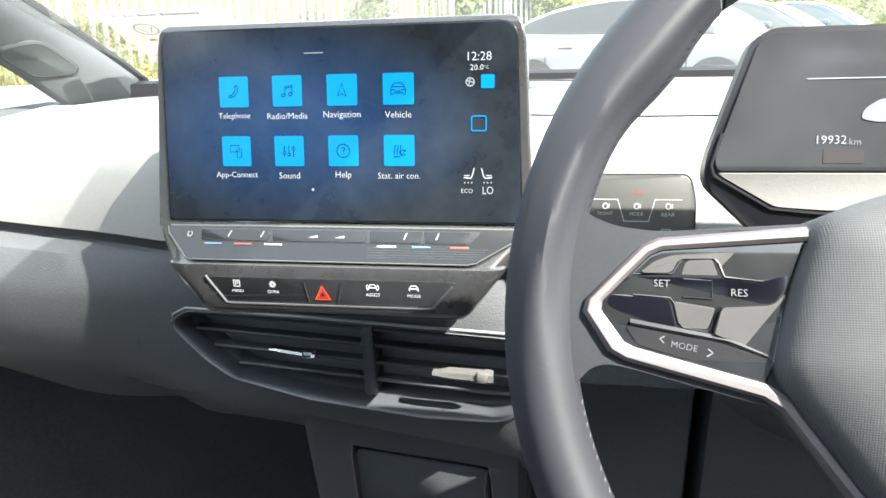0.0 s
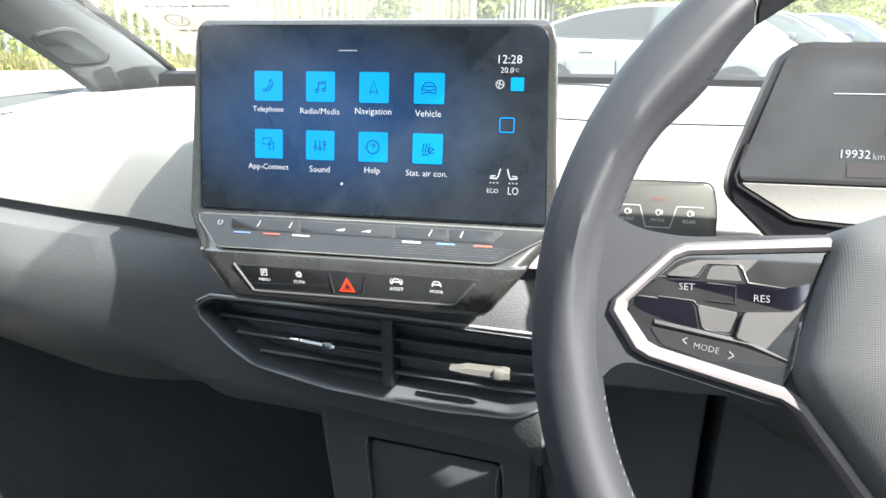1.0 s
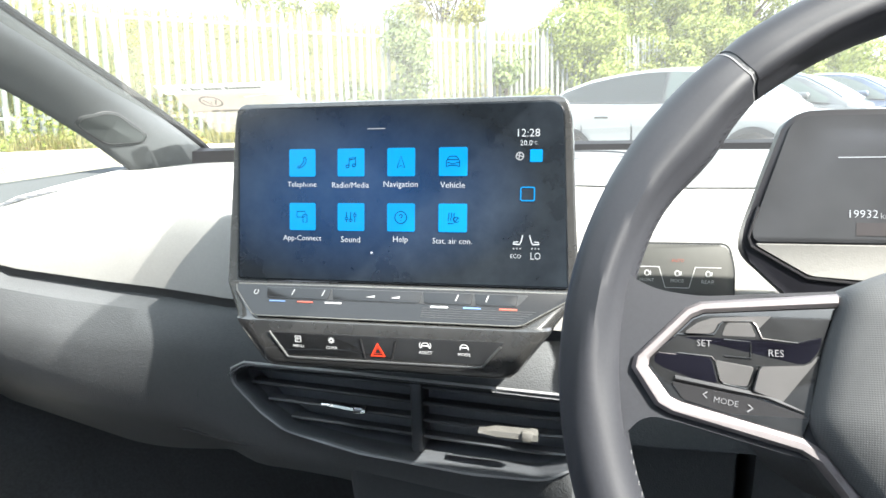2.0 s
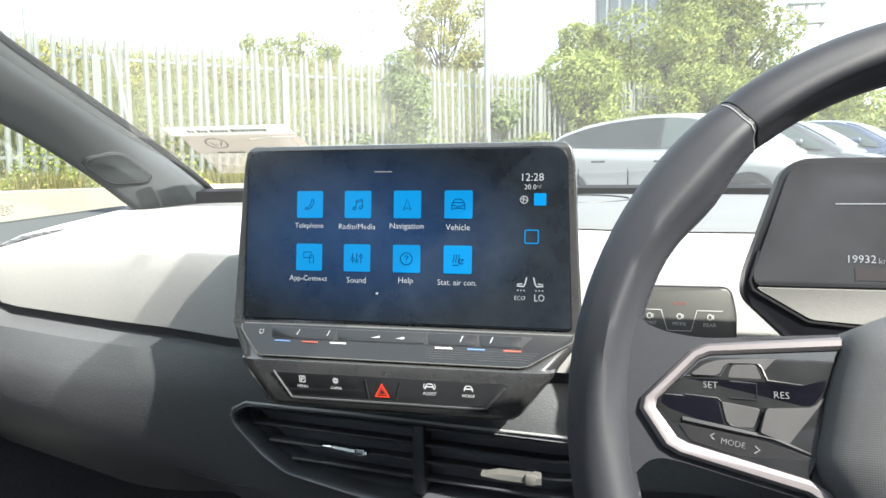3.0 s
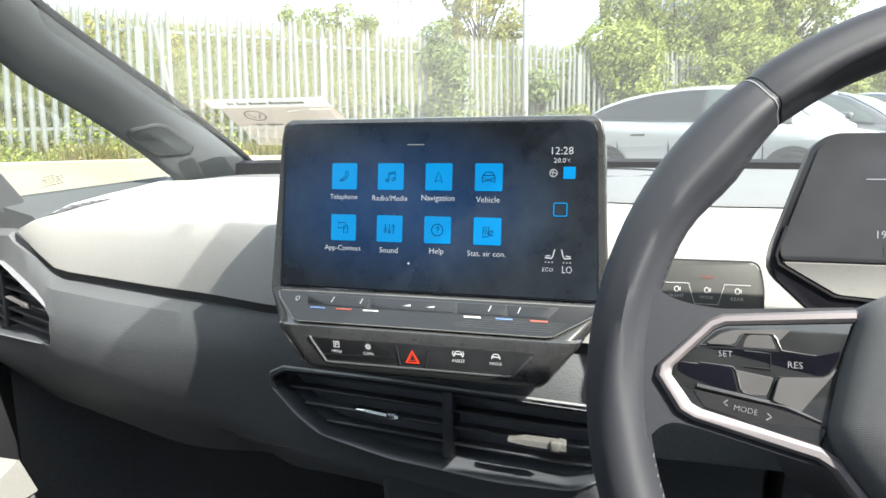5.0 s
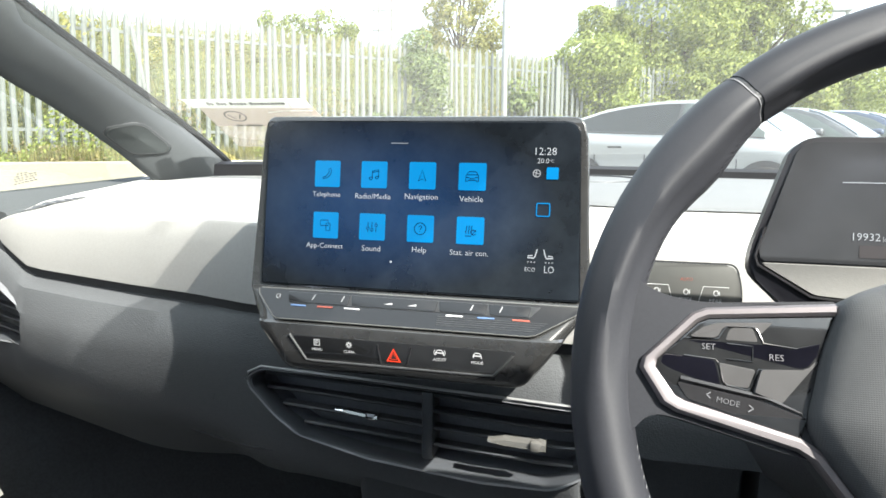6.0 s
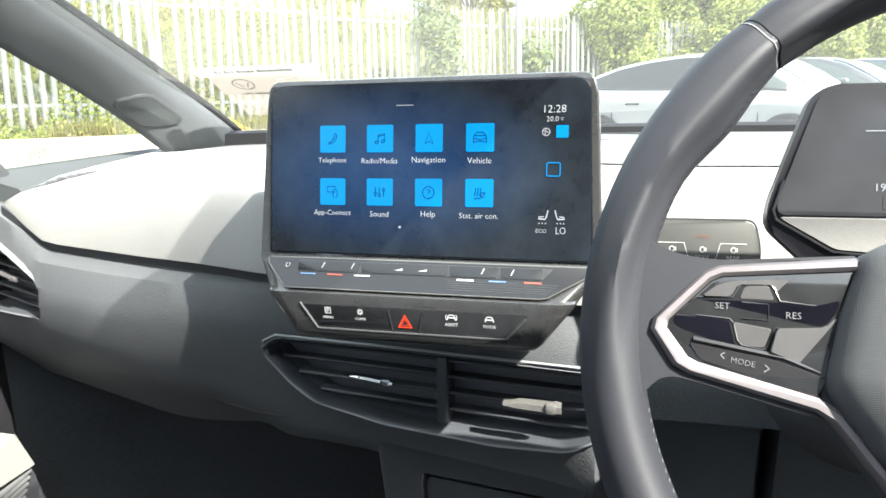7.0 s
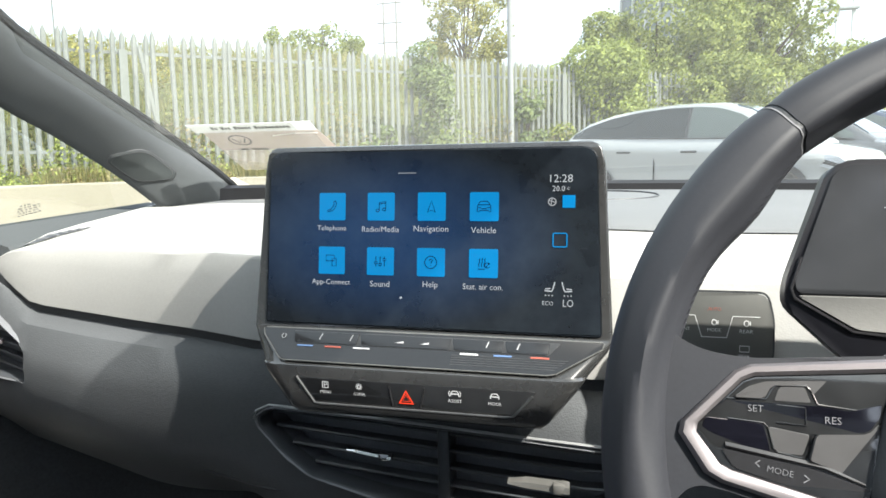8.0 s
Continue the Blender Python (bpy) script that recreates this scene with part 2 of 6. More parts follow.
# the home page's soft blue glow
def page_mat():
    m = bpy.data.materials.new("display_page")
    m.use_nodes = True
    nt = m.node_tree
    b = nt.nodes["Principled BSDF"]
    b.inputs["Base Color"].default_value, b.inputs["Roughness"].default_value = (0.009, 0.011, 0.014, 1), 0.16
    b.inputs["Specular IOR Level"].default_value = 0.42
    tc2, smear, tone = (nt.nodes.new("ShaderNode" + k) for k in ("TexCoord", "TexNoise", "ValToRGB"))
    smear.inputs["Scale"].default_value, smear.inputs["Detail"].default_value, smear.inputs["Roughness"].default_value = 20.0, 6.0, 0.65
    tone.color_ramp.elements[0].position, tone.color_ramp.elements[1].position = 0.38, 0.78
    tone.color_ramp.elements[0].color, tone.color_ramp.elements[1].color = (0.0075, 0.0095, 0.0125, 1), (0.019, 0.024, 0.030, 1)
    nt.links.new(tc2.outputs["Object"], smear.inputs["Vector"])
    nt.links.new(smear.outputs[0], tone.inputs[0])
    nt.links.new(tone.outputs[0], b.inputs["Base Color"])
    tc, mp, gr, rp = (nt.nodes.new("ShaderNode" + k) for k in ("TexCoord", "Mapping", "TexGradient", "ValToRGB"))
    gr.gradient_type = "SPHERICAL"
    mp.inputs["Location"].default_value = (0.26, 0.0, 0)
    mp.inputs["Scale"].default_value = (6.8, 13.8, 1)
    rp.color_ramp.elements[0].color, rp.color_ramp.elements[1].color = (0.0, 0.0, 0.0, 1), (0.0008, 0.017, 0.058, 1)
    rp.color_ramp.elements[1].position = 0.75
    nt.links.new(tc.outputs["Object"], mp.inputs[0])
    nt.links.new(mp.outputs[0], gr.inputs[0])
    nt.links.new(gr.outputs["Fac"], rp.inputs[0])
    nt.links.new(rp.outputs[0], b.inputs["Emission Color"])
    b.inputs["Emission Strength"].default_value = 0.55
    return m


PAGE = page_mat()


# ---- mesh helpers ----
def thing(name, label, category, m=None, group="", kind=""):
    ob = new(name)
    ob.empty_display_size = 0.02
    if m is not None:
        ob.matrix_basis = m
    return tagged(ob, label, category, group, kind)


def mesh_of(name, bm, material, smooth=35):
    me = bpy.data.meshes.new(name)
    bmesh.ops.recalc_face_normals(bm, faces=bm.faces)
    bm.to_mesh(me)
    bm.free()
    me.materials.append(material)
    if smooth:
        me.polygons.foreach_set("use_smooth", [True] * len(me.polygons))
        me.set_sharp_from_angle(angle=radians(smooth))
    return me


def part(name, bm, material, parent, label="", smooth=35, m=None):
    ob = new(name, mesh_of(name, bm, material, smooth) if isinstance(bm, bmesh.types.BMesh) else bm)
    ob.parent = parent
    if m is not None:
        ob.matrix_basis = m
    return tagged(ob, label)


def solo(name, bm, material, label, category, smooth=35, m=None, kind="", group=""):
    ob = new(name, mesh_of(name, bm, material, smooth))
    if m is not None:
        ob.matrix_basis = m
    return tagged(ob, label, category, group, kind)


def frame_of(origin, ux, uy):
    """A pose from an origin and two axes in the plane."""
    ux = Vector(ux).normalized()
    uz = ux.cross(Vector(uy)).normalized()
    uy = uz.cross(ux)
    return Matrix(((ux.x, uy.x, uz.x, origin[0]), (ux.y, uy.y, uz.y, origin[1]), (ux.z, uy.z, uz.z, origin[2]), (0, 0, 0, 1)))


def round_poly(pts, r, seg=5):
    """The outline with its corners rounded; r: one radius or one for each corner."""
    out, n = [], len(pts)
    for i in range(n):
        p, a, b = Vector(pts[i]), Vector(pts[i - 1]), Vector(pts[(i + 1) % n])
        rr = r[i] if isinstance(r, (list, tuple)) else r
        da, db = (a - p), (b - p)
        k = min(rr, da.length * 0.48, db.length * 0.48)
        if k < 1e-6:
            out.append(p)
            continue
        s, e = p + da.normalized() * k, p + db.normalized() * k
        for j in range(seg + 1):
            t = j / seg
            out.append(s * (1 - t) ** 2 + p * 2 * t * (1 - t) + e * t * t)
    return out


def prism(bm, pts, z0, z1, bevel=0.0, seg=2, m=None):
    """A plate with the given outline from z0 to z1, its front edge bevelled."""
    low = [bm.verts.new((p[0], p[1], z0)) for p in pts]
    top = [bm.verts.new((p[0], p[1], z1)) for p in pts]
    n = len(pts)
    cap = bm.faces.new(top)
    bm.faces.new(low[::-1])
    for i in range(n):
        bm.faces.new((low[i], low[(i + 1) % n], top[(i + 1) % n], top[i]))
    verts = low + top
    if bevel:
        res = bmesh.ops.bevel(bm, geom=list(cap.edges), offset=bevel, segments=seg, affect="EDGES", profile=0.5)
        verts = list({v for v in verts if v.is_valid} | set(res["verts"]))
    if m is not None:
        bmesh.ops.transform(bm, matrix=m, verts=verts)
    return bm


def box(bm, c, s, bevel=0.0, seg=2, m=None):
    r = bmesh.ops.create_cube(bm, size=1.0, matrix=(m or Matrix()) @ Matrix.Translation(c) @ Matrix.Diagonal((*s, 1)))
    if bevel:
        ed = {e for v in r["verts"] for e in v.link_edges}
        bmesh.ops.bevel(bm, geom=list(ed), offset=bevel, segments=seg, affect="EDGES", profile=0.5)
    return bm


def loft(bm, sections, ring=True, caps=True):
    rows = [[bm.verts.new(p) for p in s] for s in sections]
    n = len(rows[0])
    for a, b in zip(rows, rows[1:]):
        for i in range(n if ring else n - 1):
            j = (i + 1) % n
            bm.faces.new((a[i], a[j], b[j], b[i]))
    if ring and caps:
        bm.faces.new(rows[0][::-1])
        bm.faces.new(rows[-1])
    return bm


def tube(bm, path, radius, n=8, closed=False):
    pts = [Vector(p) for p in path]
    secs = []
    for i, p in enumerate(pts):
        a = pts[i - 1] if (i or closed) else p
        b = pts[(i + 1) % len(pts)] if (i < len(pts) - 1 or closed) else p
        d = (b - a).normalized()
        u = d.cross(Vector((0, 0, 1)) if abs(d.z) < 0.9 else Vector((1, 0, 0))).normalized()
        w = u.cross(d)
        r = radius[i] if isinstance(radius, (list, tuple)) else radius
        secs.append([p + (u * math.cos(k * math.tau / n) + w * math.sin(k * math.tau / n)) * r for k in range(n)])
    if closed:
        secs.append(secs[0])
    return loft(bm, secs, True, not closed)


def stroke(bm, pts, width, z=0.0, closed=False):
    """A flat line of the given width in the plane z."""
    pts = [Vector(p) for p in pts]
    n = len(pts)
    sides = []
    for i, p in enumerate(pts):
        a = pts[i - 1] if (i or closed) else p
        b = pts[(i + 1) % n] if (i < n - 1 or closed) else p
        d = (b - a).normalized()
        o = Vector((-d.y, d.x)) * width / 2
        sides.append((bm.verts.new((*(p + o), z)), bm.verts.new((*(p - o), z))))
    for i in range(n if closed else n - 1):
        a, b = sides[i], sides[(i + 1) % n]
        bm.faces.new((a[0], a[1], b[1], b[0]))
    return bm


def arc(cx, cy, rx, ry, a0, a1, n=10):
    return [(cx + rx * math.cos(radians(a0 + (a1 - a0) * i / n)), cy + ry * math.sin(radians(a0 + (a1 - a0) * i / n))) for i in range(n + 1)]


def lettering(text, width, cx, cy, z, material, parent, height=None, m=None, name="lettering"):
    """Flat letters of the built-in font, fitted to a width and centred."""
    cu = bpy.data.curves.new("text", "FONT")
    cu.body, cu.size, cu.resolution_u = text, 1.0, 2
    cu.offset = -0.008
    ob = new("text", cu)
    me = bpy.data.meshes.new_from_object(ob.evaluated_get(bpy.context.evaluated_depsgraph_get()))
    bpy.data.objects.remove(ob)
    co = np.array([v.co for v in me.vertices])
    lo, hi = co.min(0), co.max(0)
    k = width / (hi[0] - lo[0])
    ky = height / (hi[1] - lo[1]) if height else k
    me.transform(Matrix.Translation((cx, cy, z)) @ Matrix.Diagonal((k, ky, 1, 1)) @ Matrix.Translation((-(lo[0] + hi[0]) / 2, -(lo[1] + hi[1]) / 2, 0)))
    if m is not None:
        me.transform(m)
    me.materials.append(material)
    return part(name, me, material, parent)


def cut(ob, cutters):
    """Takes the cutters' volumes out of the mesh, for good."""
    for c in cutters:
        mo = ob.modifiers.new("cut", "BOOLEAN")
        mo.object, mo.operation, mo.solver = c, "DIFFERENCE", "EXACT"
    bpy.context.view_layer.update()
    me = bpy.data.meshes.new_from_object(ob.evaluated_get(bpy.context.evaluated_depsgraph_get()))
    ob.modifiers.clear()
    ob.data = me
    for c in cutters:
        bpy.data.objects.remove(c)
    me.set_sharp_from_angle(angle=radians(35))


def lerp(x, table):
    return float(np.interp(x, [a for a, _ in table], [b for _, b in table]))


# ---- the car's shell: what closes the place round the camera ----
CREASE_Y = [(-0.652, 0.212), (-0.59, 0.2), (-0.49, 0.18), (-0.39, 0.155), (-0.29, 0.125), (-0.2, 0.09), (0.0, 0.045), (0.12, 0.036), (0.2, 0.042), (0.72, 0.042)]
CREASE_Z = [(-0.652, 0.966), (-0.62, 0.979), (-0.59, 0.986), (-0.49, 0.99), (-0.39, 0.993), (-0.29, 0.997), (-0.2, 1.0), (0.12, 1.001), (0.2, 0.998), (0.72, 0.998)]
SEAM_Z = [(-0.652, 0.961), (-0.565, 0.919), (-0.49, 0.917), (-0.39, 0.916), (-0.2, 0.920), (0.72, 0.92)]
FAR_Y = [(-0.72, 0.605), (-0.655, 0.605), (-0.61, 0.615), (-0.5, 0.65), (-0.3, 0.69), (0.0, 0.72), (0.3, 0.69), (0.5, 0.65), (0.61, 0.6), (0.655, 0.49), (0.72, 0.40)]


def face_y(x):
    """How far ahead the lower panel's face lies."""
    if x > 0.12:
        return 0.010
    return 0.035 - 0.215 * x + 0.10 * max(0.0, -0.45 - x)


def under(x, z):
    """How far the panel's foot draws back on the passenger's side."""
    return max(0.0, min(1.0, (-0.19 - x) / 0.08)) * lerp(z, [(0.73, 0.036), (0.75, 0.020), (0.765, 0.008), (0.785, 0.001), (0.80, 0.0)])


def stations(a, b, step):
    n = max(2, round((b - a) / step) + 1)
    return [a + (b - a) * i / (n - 1) for i in range(n)]


dashboard = thing("dashboard", "two-tone car dashboard with pale upper pad and dark grey lower panel", "dashboard")

# upper pad: front face, crease, long top up to the windscreen
bm = bmesh.new()
secs = []
def pad_side(y):
    """Height of the pad's outer edge beside the quarter window."""
    return lerp(y, [(0.21, 0.976), (0.24, 0.984), (0.318, 0.990), (0.406, 0.997), (0.51, 1.003), (0.60, 1.010)])


for x in (-0.692, -0.68, -0.67, -0.66):
    y0 = 0.24 + (-0.652 - x) / 0.038 * 0.32
    ys = [y0 + 0.001 * i for i in range(7)] + [y0 + (0.605 - y0) * k for k in (0.25, 0.5, 0.75, 1.0)]
    secs.append([Vector((x, y, pad_side(y) - (0.014, 0.009, 0.006, 0.004, 0.0025, 0.001, 0, 0, 0, 0, 0)[i])) for i, y in enumerate(ys)])
for x in sorted(set([-0.652, -0.648, -0.64, -0.63, -0.615] + stations(-0.6, 0.72, 0.03))):
    cy, cz, sz, fy = lerp(x, CREASE_Y), lerp(x, CREASE_Z), lerp(x, SEAM_Z), lerp(x, FAR_Y)
    h = cz - sz
    w = min(1.0, max(0.0, (x + 0.02) / 0.14))
    top = [(cy + 0.09, cz + 0.006 + 0.014 * w, ), (cy + 0.2, cz + 0.012 + 0.014 * w), ((cy + fy) / 2 + 0.1, 1.012 + 0.012 * w), (fy, 1.015 + 0.007 * w)]
    s = [(x, cy + 0.02, sz), (x, cy - 0.012 * min(1, h / 0.06), sz), (x, cy - 0.011 * min(1, h / 0.06), sz + h * 0.35), (x, cy - 0.006 * min(1, h / 0.06), sz + h * 0.7),
         (x, cy - 0.0015, cz - 0.0035 * min(1, h / 0.06)), (x, cy + 0.0012, cz), (x, cy + 0.012, cz + 0.0012)]
    s += [(x, a, b) for a, b in top]
    side_w = max(0.0, min(1.0, (-0.56 - x) / 0.08))
    secs.append([Vector((p[0], p[1], p[2] + (side_w * (pad_side(p[1]) - p[2]) if i > 6 else 0))) for i, p in enumerate(s)])
loft(bm, secs, ring=False)
upper_pad = part("upper_pad", bm, PALE_VINYL, dashboard, "pale grey grained vinyl pad", 24)

# dark joint between pad and lower panel
bm = bmesh.new()
loft(bm, [[Vector((x, lerp(x, CREASE_Y) - 0.006, lerp(x, SEAM_Z) + 0.001)), Vector((x, lerp(x, CREASE_Y) - 0.006, lerp(x, SEAM_Z) - 0.013)),
           Vector((x, lerp(x, CREASE_Y) + 0.03, lerp(x, SEAM_Z) - 0.013)), Vector((x, lerp(x, CREASE_Y) + 0.03, lerp(x, SEAM_Z) + 0.001))] for x in [-0.652, -0.64, -0.62, -0.6, -0.58] + stations(-0.565, 0.72, 0.03)])
part("joint_strip", bm, BLACK_SOFT, dashboard, "black recessed joint strip")

# lower panel: a solid with openings for the vents
bm = bmesh.new()
secs = []
for x in sorted(set([-0.652, -0.64, 0.13, 0.1375, 0.145, 0.1525, 0.2605, 0.2625, 0.2735, 0.2755] + stations(-0.82, 0.82, 0.02))):
    fy = face_y(x)
    zt = lerp(x, SEAM_Z) - 0.009
    if x < -0.652:
        zt = 0.962
    sy = max(fy - 0.002, lerp(x, CREASE_Y) - 0.009)
    drop = lerp(x, [(-0.22, 0.018), (-0.1, 0.012)])
    foot = max(0.0, min(1.0, (-0.14 - x) / 0.30))
    foot = foot * foot * (3 - 2 * foot)
    blend = max(0.0, min(1.0, (-0.16 - x) / 0.26))
    out = 0.009 * blend * blend * (3 - 2 * blend) * (1.0 if x > -0.56 else max(0.0, (x + 0.60) / 0.04))
    ease = blend * blend * (3 - 2 * blend)
    belly = [((p + (q - p) * ease), (u + (v - u) * ease)) for p, u, q, v in (
        (-0.006 - out, 0.874, -0.0048 - out * 0.9, 0.869), (-0.0065 - out * 1.1, 0.866, -0.0062 - out * 1.1, 0.848), (-0.006 - out, 0.857, -0.0050 - out * 1.05, 0.820),
        (-0.003 - out * 0.45, 0.81, -0.0005 - out * 0.8, 0.790), (0.009 - out * 0.3, 0.770, 0.0065 - out * 0.3, 0.762))]
    prof = [(sy + 0.06, zt), (sy + 0.006, zt), (sy, zt - 0.004), (fy - 0.003 - out * 0.5 + (sy - fy) * 0.45, zt * 0.5 + 0.442)] + [(fy + p, z) for p, z in belly] + [
        (fy + 0.024 + 0.012 * foot, 0.754 - drop - 0.03 * foot), (fy + 0.04 + 0.022 * foot, 0.745 - drop - 0.05 * foot), (fy + 0.1, 0.742 - drop - 0.053 * foot), (fy + 0.14, 0.75), (fy + 0.15, 0.85)]
    prof = [(a + under(x, b), b) for a, b in prof]
    knee = max(0.0, min(1.0, (x - 0.13) / 0.0225))
    slot_in = 0.05 if 0.262 < x < 0.274 else 0.0
    if knee:
        low = [(fy - 0.006, 0.874), (fy - 0.0065, 0.862), (fy - 0.005, 0.838), (fy + 0.012 + slot_in, 0.830), (fy + 0.048 + slot_in, 0.821), (fy + 0.056 + slot_in, 0.77), (fy + 0.075 + slot_in, 0.60), (fy + 0.10 + slot_in, 0.596)]
        prof[4:12] = [(a * (1 - knee) + c * knee, b * (1 - knee) + d * knee) for (a, b), (c, d) in zip(prof[4:12], low)]
    secs.append([Vector((x, a, b)) for a, b in prof])
loft(bm, secs)
lower_panel = part("lower_panel", bm, GREY_VINYL, dashboard, "dark grey grained vinyl panel", 40)

# outlines of the vents, in x and z
VENT = [(-0.178, 0.8580), (-0.1945, 0.847), (-0.1935, 0.838), (-0.164, 0.8145), (-0.136, 0.800), (-0.06, 0.7940), (0.04, 0.7960), (0.105, 0.803), (0.132, 0.818), (0.148, 0.836), (0.148, 0.845), (0.136, 0.8712), (0.04, 0.8685), (-0.07, 0.8635)]
SIDE = [(-0.672, 0.922), (-0.72, 0.905), (-0.765, 0.87), (-0.765, 0.818), (-0.70, 0.821), (-0.61, 0.825), (-0.556, 0.828), (-0.552, 0.835), (-0.552, 0.868)]


def vent_frame(outline, k):
    """Outline grown by k about its centre, corners rounded."""
    c = sum((Vector(p) for p in outline), Vector((0, 0))) / len(outline)
    return [c + (Vector(p) - c) * (1 + k / max(0.02, (Vector(p) - c).length)) for p in outline]


def cutter(outline, depth):
    b = bmesh.new()
    pts = round_poly(outline, 0.006, 3)
    loft(b, [[Vector((p[0], face_y(p[0]) - 0.05, p[1])) for p in pts], [Vector((p[0], face_y(p[0]) + depth, p[1])) for p in pts]])
    bmesh.ops.recalc_face_normals(b, faces=b.faces)
    me = bpy.data.meshes.new("cutter")
    b.to_mesh(me)
    b.free()
    return new("cutter", me)


cut(lower_panel, [cutter(VENT, 0.07), cutter(SIDE, 0.06)])


def air_vent(name, outline, label, blades, bars, handles, rim, edge=()):
    t = thing(name, label, "air vent")
    pts = round_poly(outline, 0.006, 4)
    out, inn = round_poly(vent_frame(outline, 0.0050), 0.010, 4), pts
    mid = round_poly(vent_frame(outline, 0.0022), 0.008, 4)
    b = bmesh.new()
    secs = []
    for o, i in zip(out, mid):
        secs.append([Vector((o[0], face_y(o[0]) - 0.004, o[1])), Vector((o[0], face_y(o[0]) - 0.0078, o[1])), Vector(((o[0] + i[0]) / 2, face_y(o[0]) - 0.0098, (o[1] + i[1]) / 2)), Vector((i[0], face_y(i[0]) - 0.0086, i[1])), Vector((i[0], face_y(i[0]) + 0.004, i[1]))])
    loft(b, secs + secs[:1], caps=False)
    part("frame", b, rim, t, "thin satin-edged frame")
    sh = round_poly(vent_frame(outline, -0.0035), 0.006, 4)
    b = bmesh.new()
    secs = []
    for o, i, q in zip(mid, inn, sh):
        secs.append([Vector((o[0], face_y(o[0]) - 0.0074, o[1])), Vector((i[0], face_y(i[0]) - 0.0056, i[1])), Vector((q[0], face_y(q[0]) + 0.006, q[1])), Vector((q[0], face_y(q[0]) + 0.014, q[1]))])
    loft(b, secs + secs[:1], caps=False)
    part("inner_lip", b, BLADE, t, "black bevelled inner lip")
    pts = sh
    c = sum((Vector(p) for p in pts), Vector((0, 0))) / len(pts)
    b = bmesh.new()
    loft(b, [[Vector((p[0], face_y(p[0]) + 0.012, p[1])) for p in sh], [Vector((p[0], face_y(p[0]) + 0.034, p[1])) for p in sh]], caps=False)
    b.faces.new([b.verts.new((p[0], face_y(p[0]) + 0.034, p[1])) for p in sh])
    part("duct", b, DUCT_GREY, t, "dull grey duct in deep shade")

    def span(z0, slope):
        xs = []
        for p, q in zip(pts, pts[1:] + pts[:1]):
            a, d = p[1] - z0 - slope * (p[0] - c.x), q[1] - z0 - slope * (q[0] - c.x)
            if a * d < 0:
                xs.append(p[0] + (q[0] - p[0]) * a / (a - d))
        return (min(xs), max(xs)) if len(xs) > 1 else None

    for z0, slope in blades:
        s = span(z0, slope)
        if not s:
            continue
        b = bmesh.new()
        secs = []
        for x in stations(s[0] + 0.001, s[1] - 0.001, 0.03):
            y, z = face_y(x), z0 + slope * (x - c.x)
            secs.append([Vector((x, y + 0.0095, z + 0.0016)), Vector((x, y + 0.0085, z + 0.0004)), Vector((x, y + 0.009, z - 0.0012)), Vector((x, y + 0.011, z - 0.0018)), Vector((x, y + 0.019, z - 0.001)), Vector((x, y + 0.019, z + 0.002))])
        loft(b, secs)
        part("blade", b, BLADE, t)
    for x, w, z0, z1 in bars:
        b = bmesh.new()
        box(b, (x, face_y(x) + 0.018, (z0 + z1) / 2), (w, 0.028, z1 - z0), 0.003)
        part("divider", b, BLADE, t)
    for x0, x1, z0, z1, th, material in handles:
        b = bmesh.new()
        p = [Vector((x0 + (x1 - x0) * k, face_y(x0 + (x1 - x0) * k) - 0.004, z0 + (z1 - z0) * k)) for k in (0, 0.1, 0.3, 0.86, 0.9, 1.0)]
        ww = [0.3, 0.45, 0.95, 1.0, 1.15, 1.0]
        loft(b, [[q + Vector((0, -0.004, th * 0.4 * k)), q + Vector((0, -0.005, -th * 0.4 * k)), q + Vector((0, 0.001, -th * k)), q + Vector((0, 0.003, th * 0.6 * k)), q + Vector((0, 0.0, th * k))] for q, k in zip(p, ww)])
        hd = part("handle", b, material, t, "slim satin handle")
        b = bmesh.new()
        xk = x0 + (x1 - x0) * 0.84
        box(b, (xk, face_y(xk) - 0.006, z0 + (z1 - z0) * 0.84), (0.010, 0.007, min(0.009, th * 2.4)), 0.002)
        part("knob", b, material, hd)
    if edge:
        b = bmesh.new()
        tube(b, [Vector((x, face_y(x) - 0.0098, z)) for x, z in edge], 0.0012, 6)
        part("edge_trim", b, EDGE_TRIM, t, "thin pale satin edging")
    return t


air_vent("centre_air_vent", VENT, "wide black air vent with thin blades below the touch display",
         [(0.8105, 0.045), (0.8260, 0.045), (0.8415, 0.045), (0.8565, 0.045)], [(-0.005, 0.011, 0.797, 0.8615)],
         [(-0.096, -0.051, 0.8335, 0.8332, 0.0028, CHROME), (0.054, 0.103, 0.8340, 0.8372, 0.0056, PALE_HANDLE)], VENT_RIM,
         [(-0.1990, 0.846), (-0.1955, 0.8540), (-0.1800, 0.8622), (-0.07, 0.8681), (0.04, 0.8731), (0.138, 0.8760), (0.146, 0.8665)])
air_vent("side_air_vent", SIDE, "angular black side air vent with satin grey surround", [(0.835, -0.06), (0.850, -0.06), (0.865, -0.06), (0.880, -0.06), (0.896, -0.06)],
         [(-0.695, 0.006, 0.825, 0.905)], [(-0.665, -0.612, 0.876, 0.869, 0.003, SILVER)], VENT_RIM)

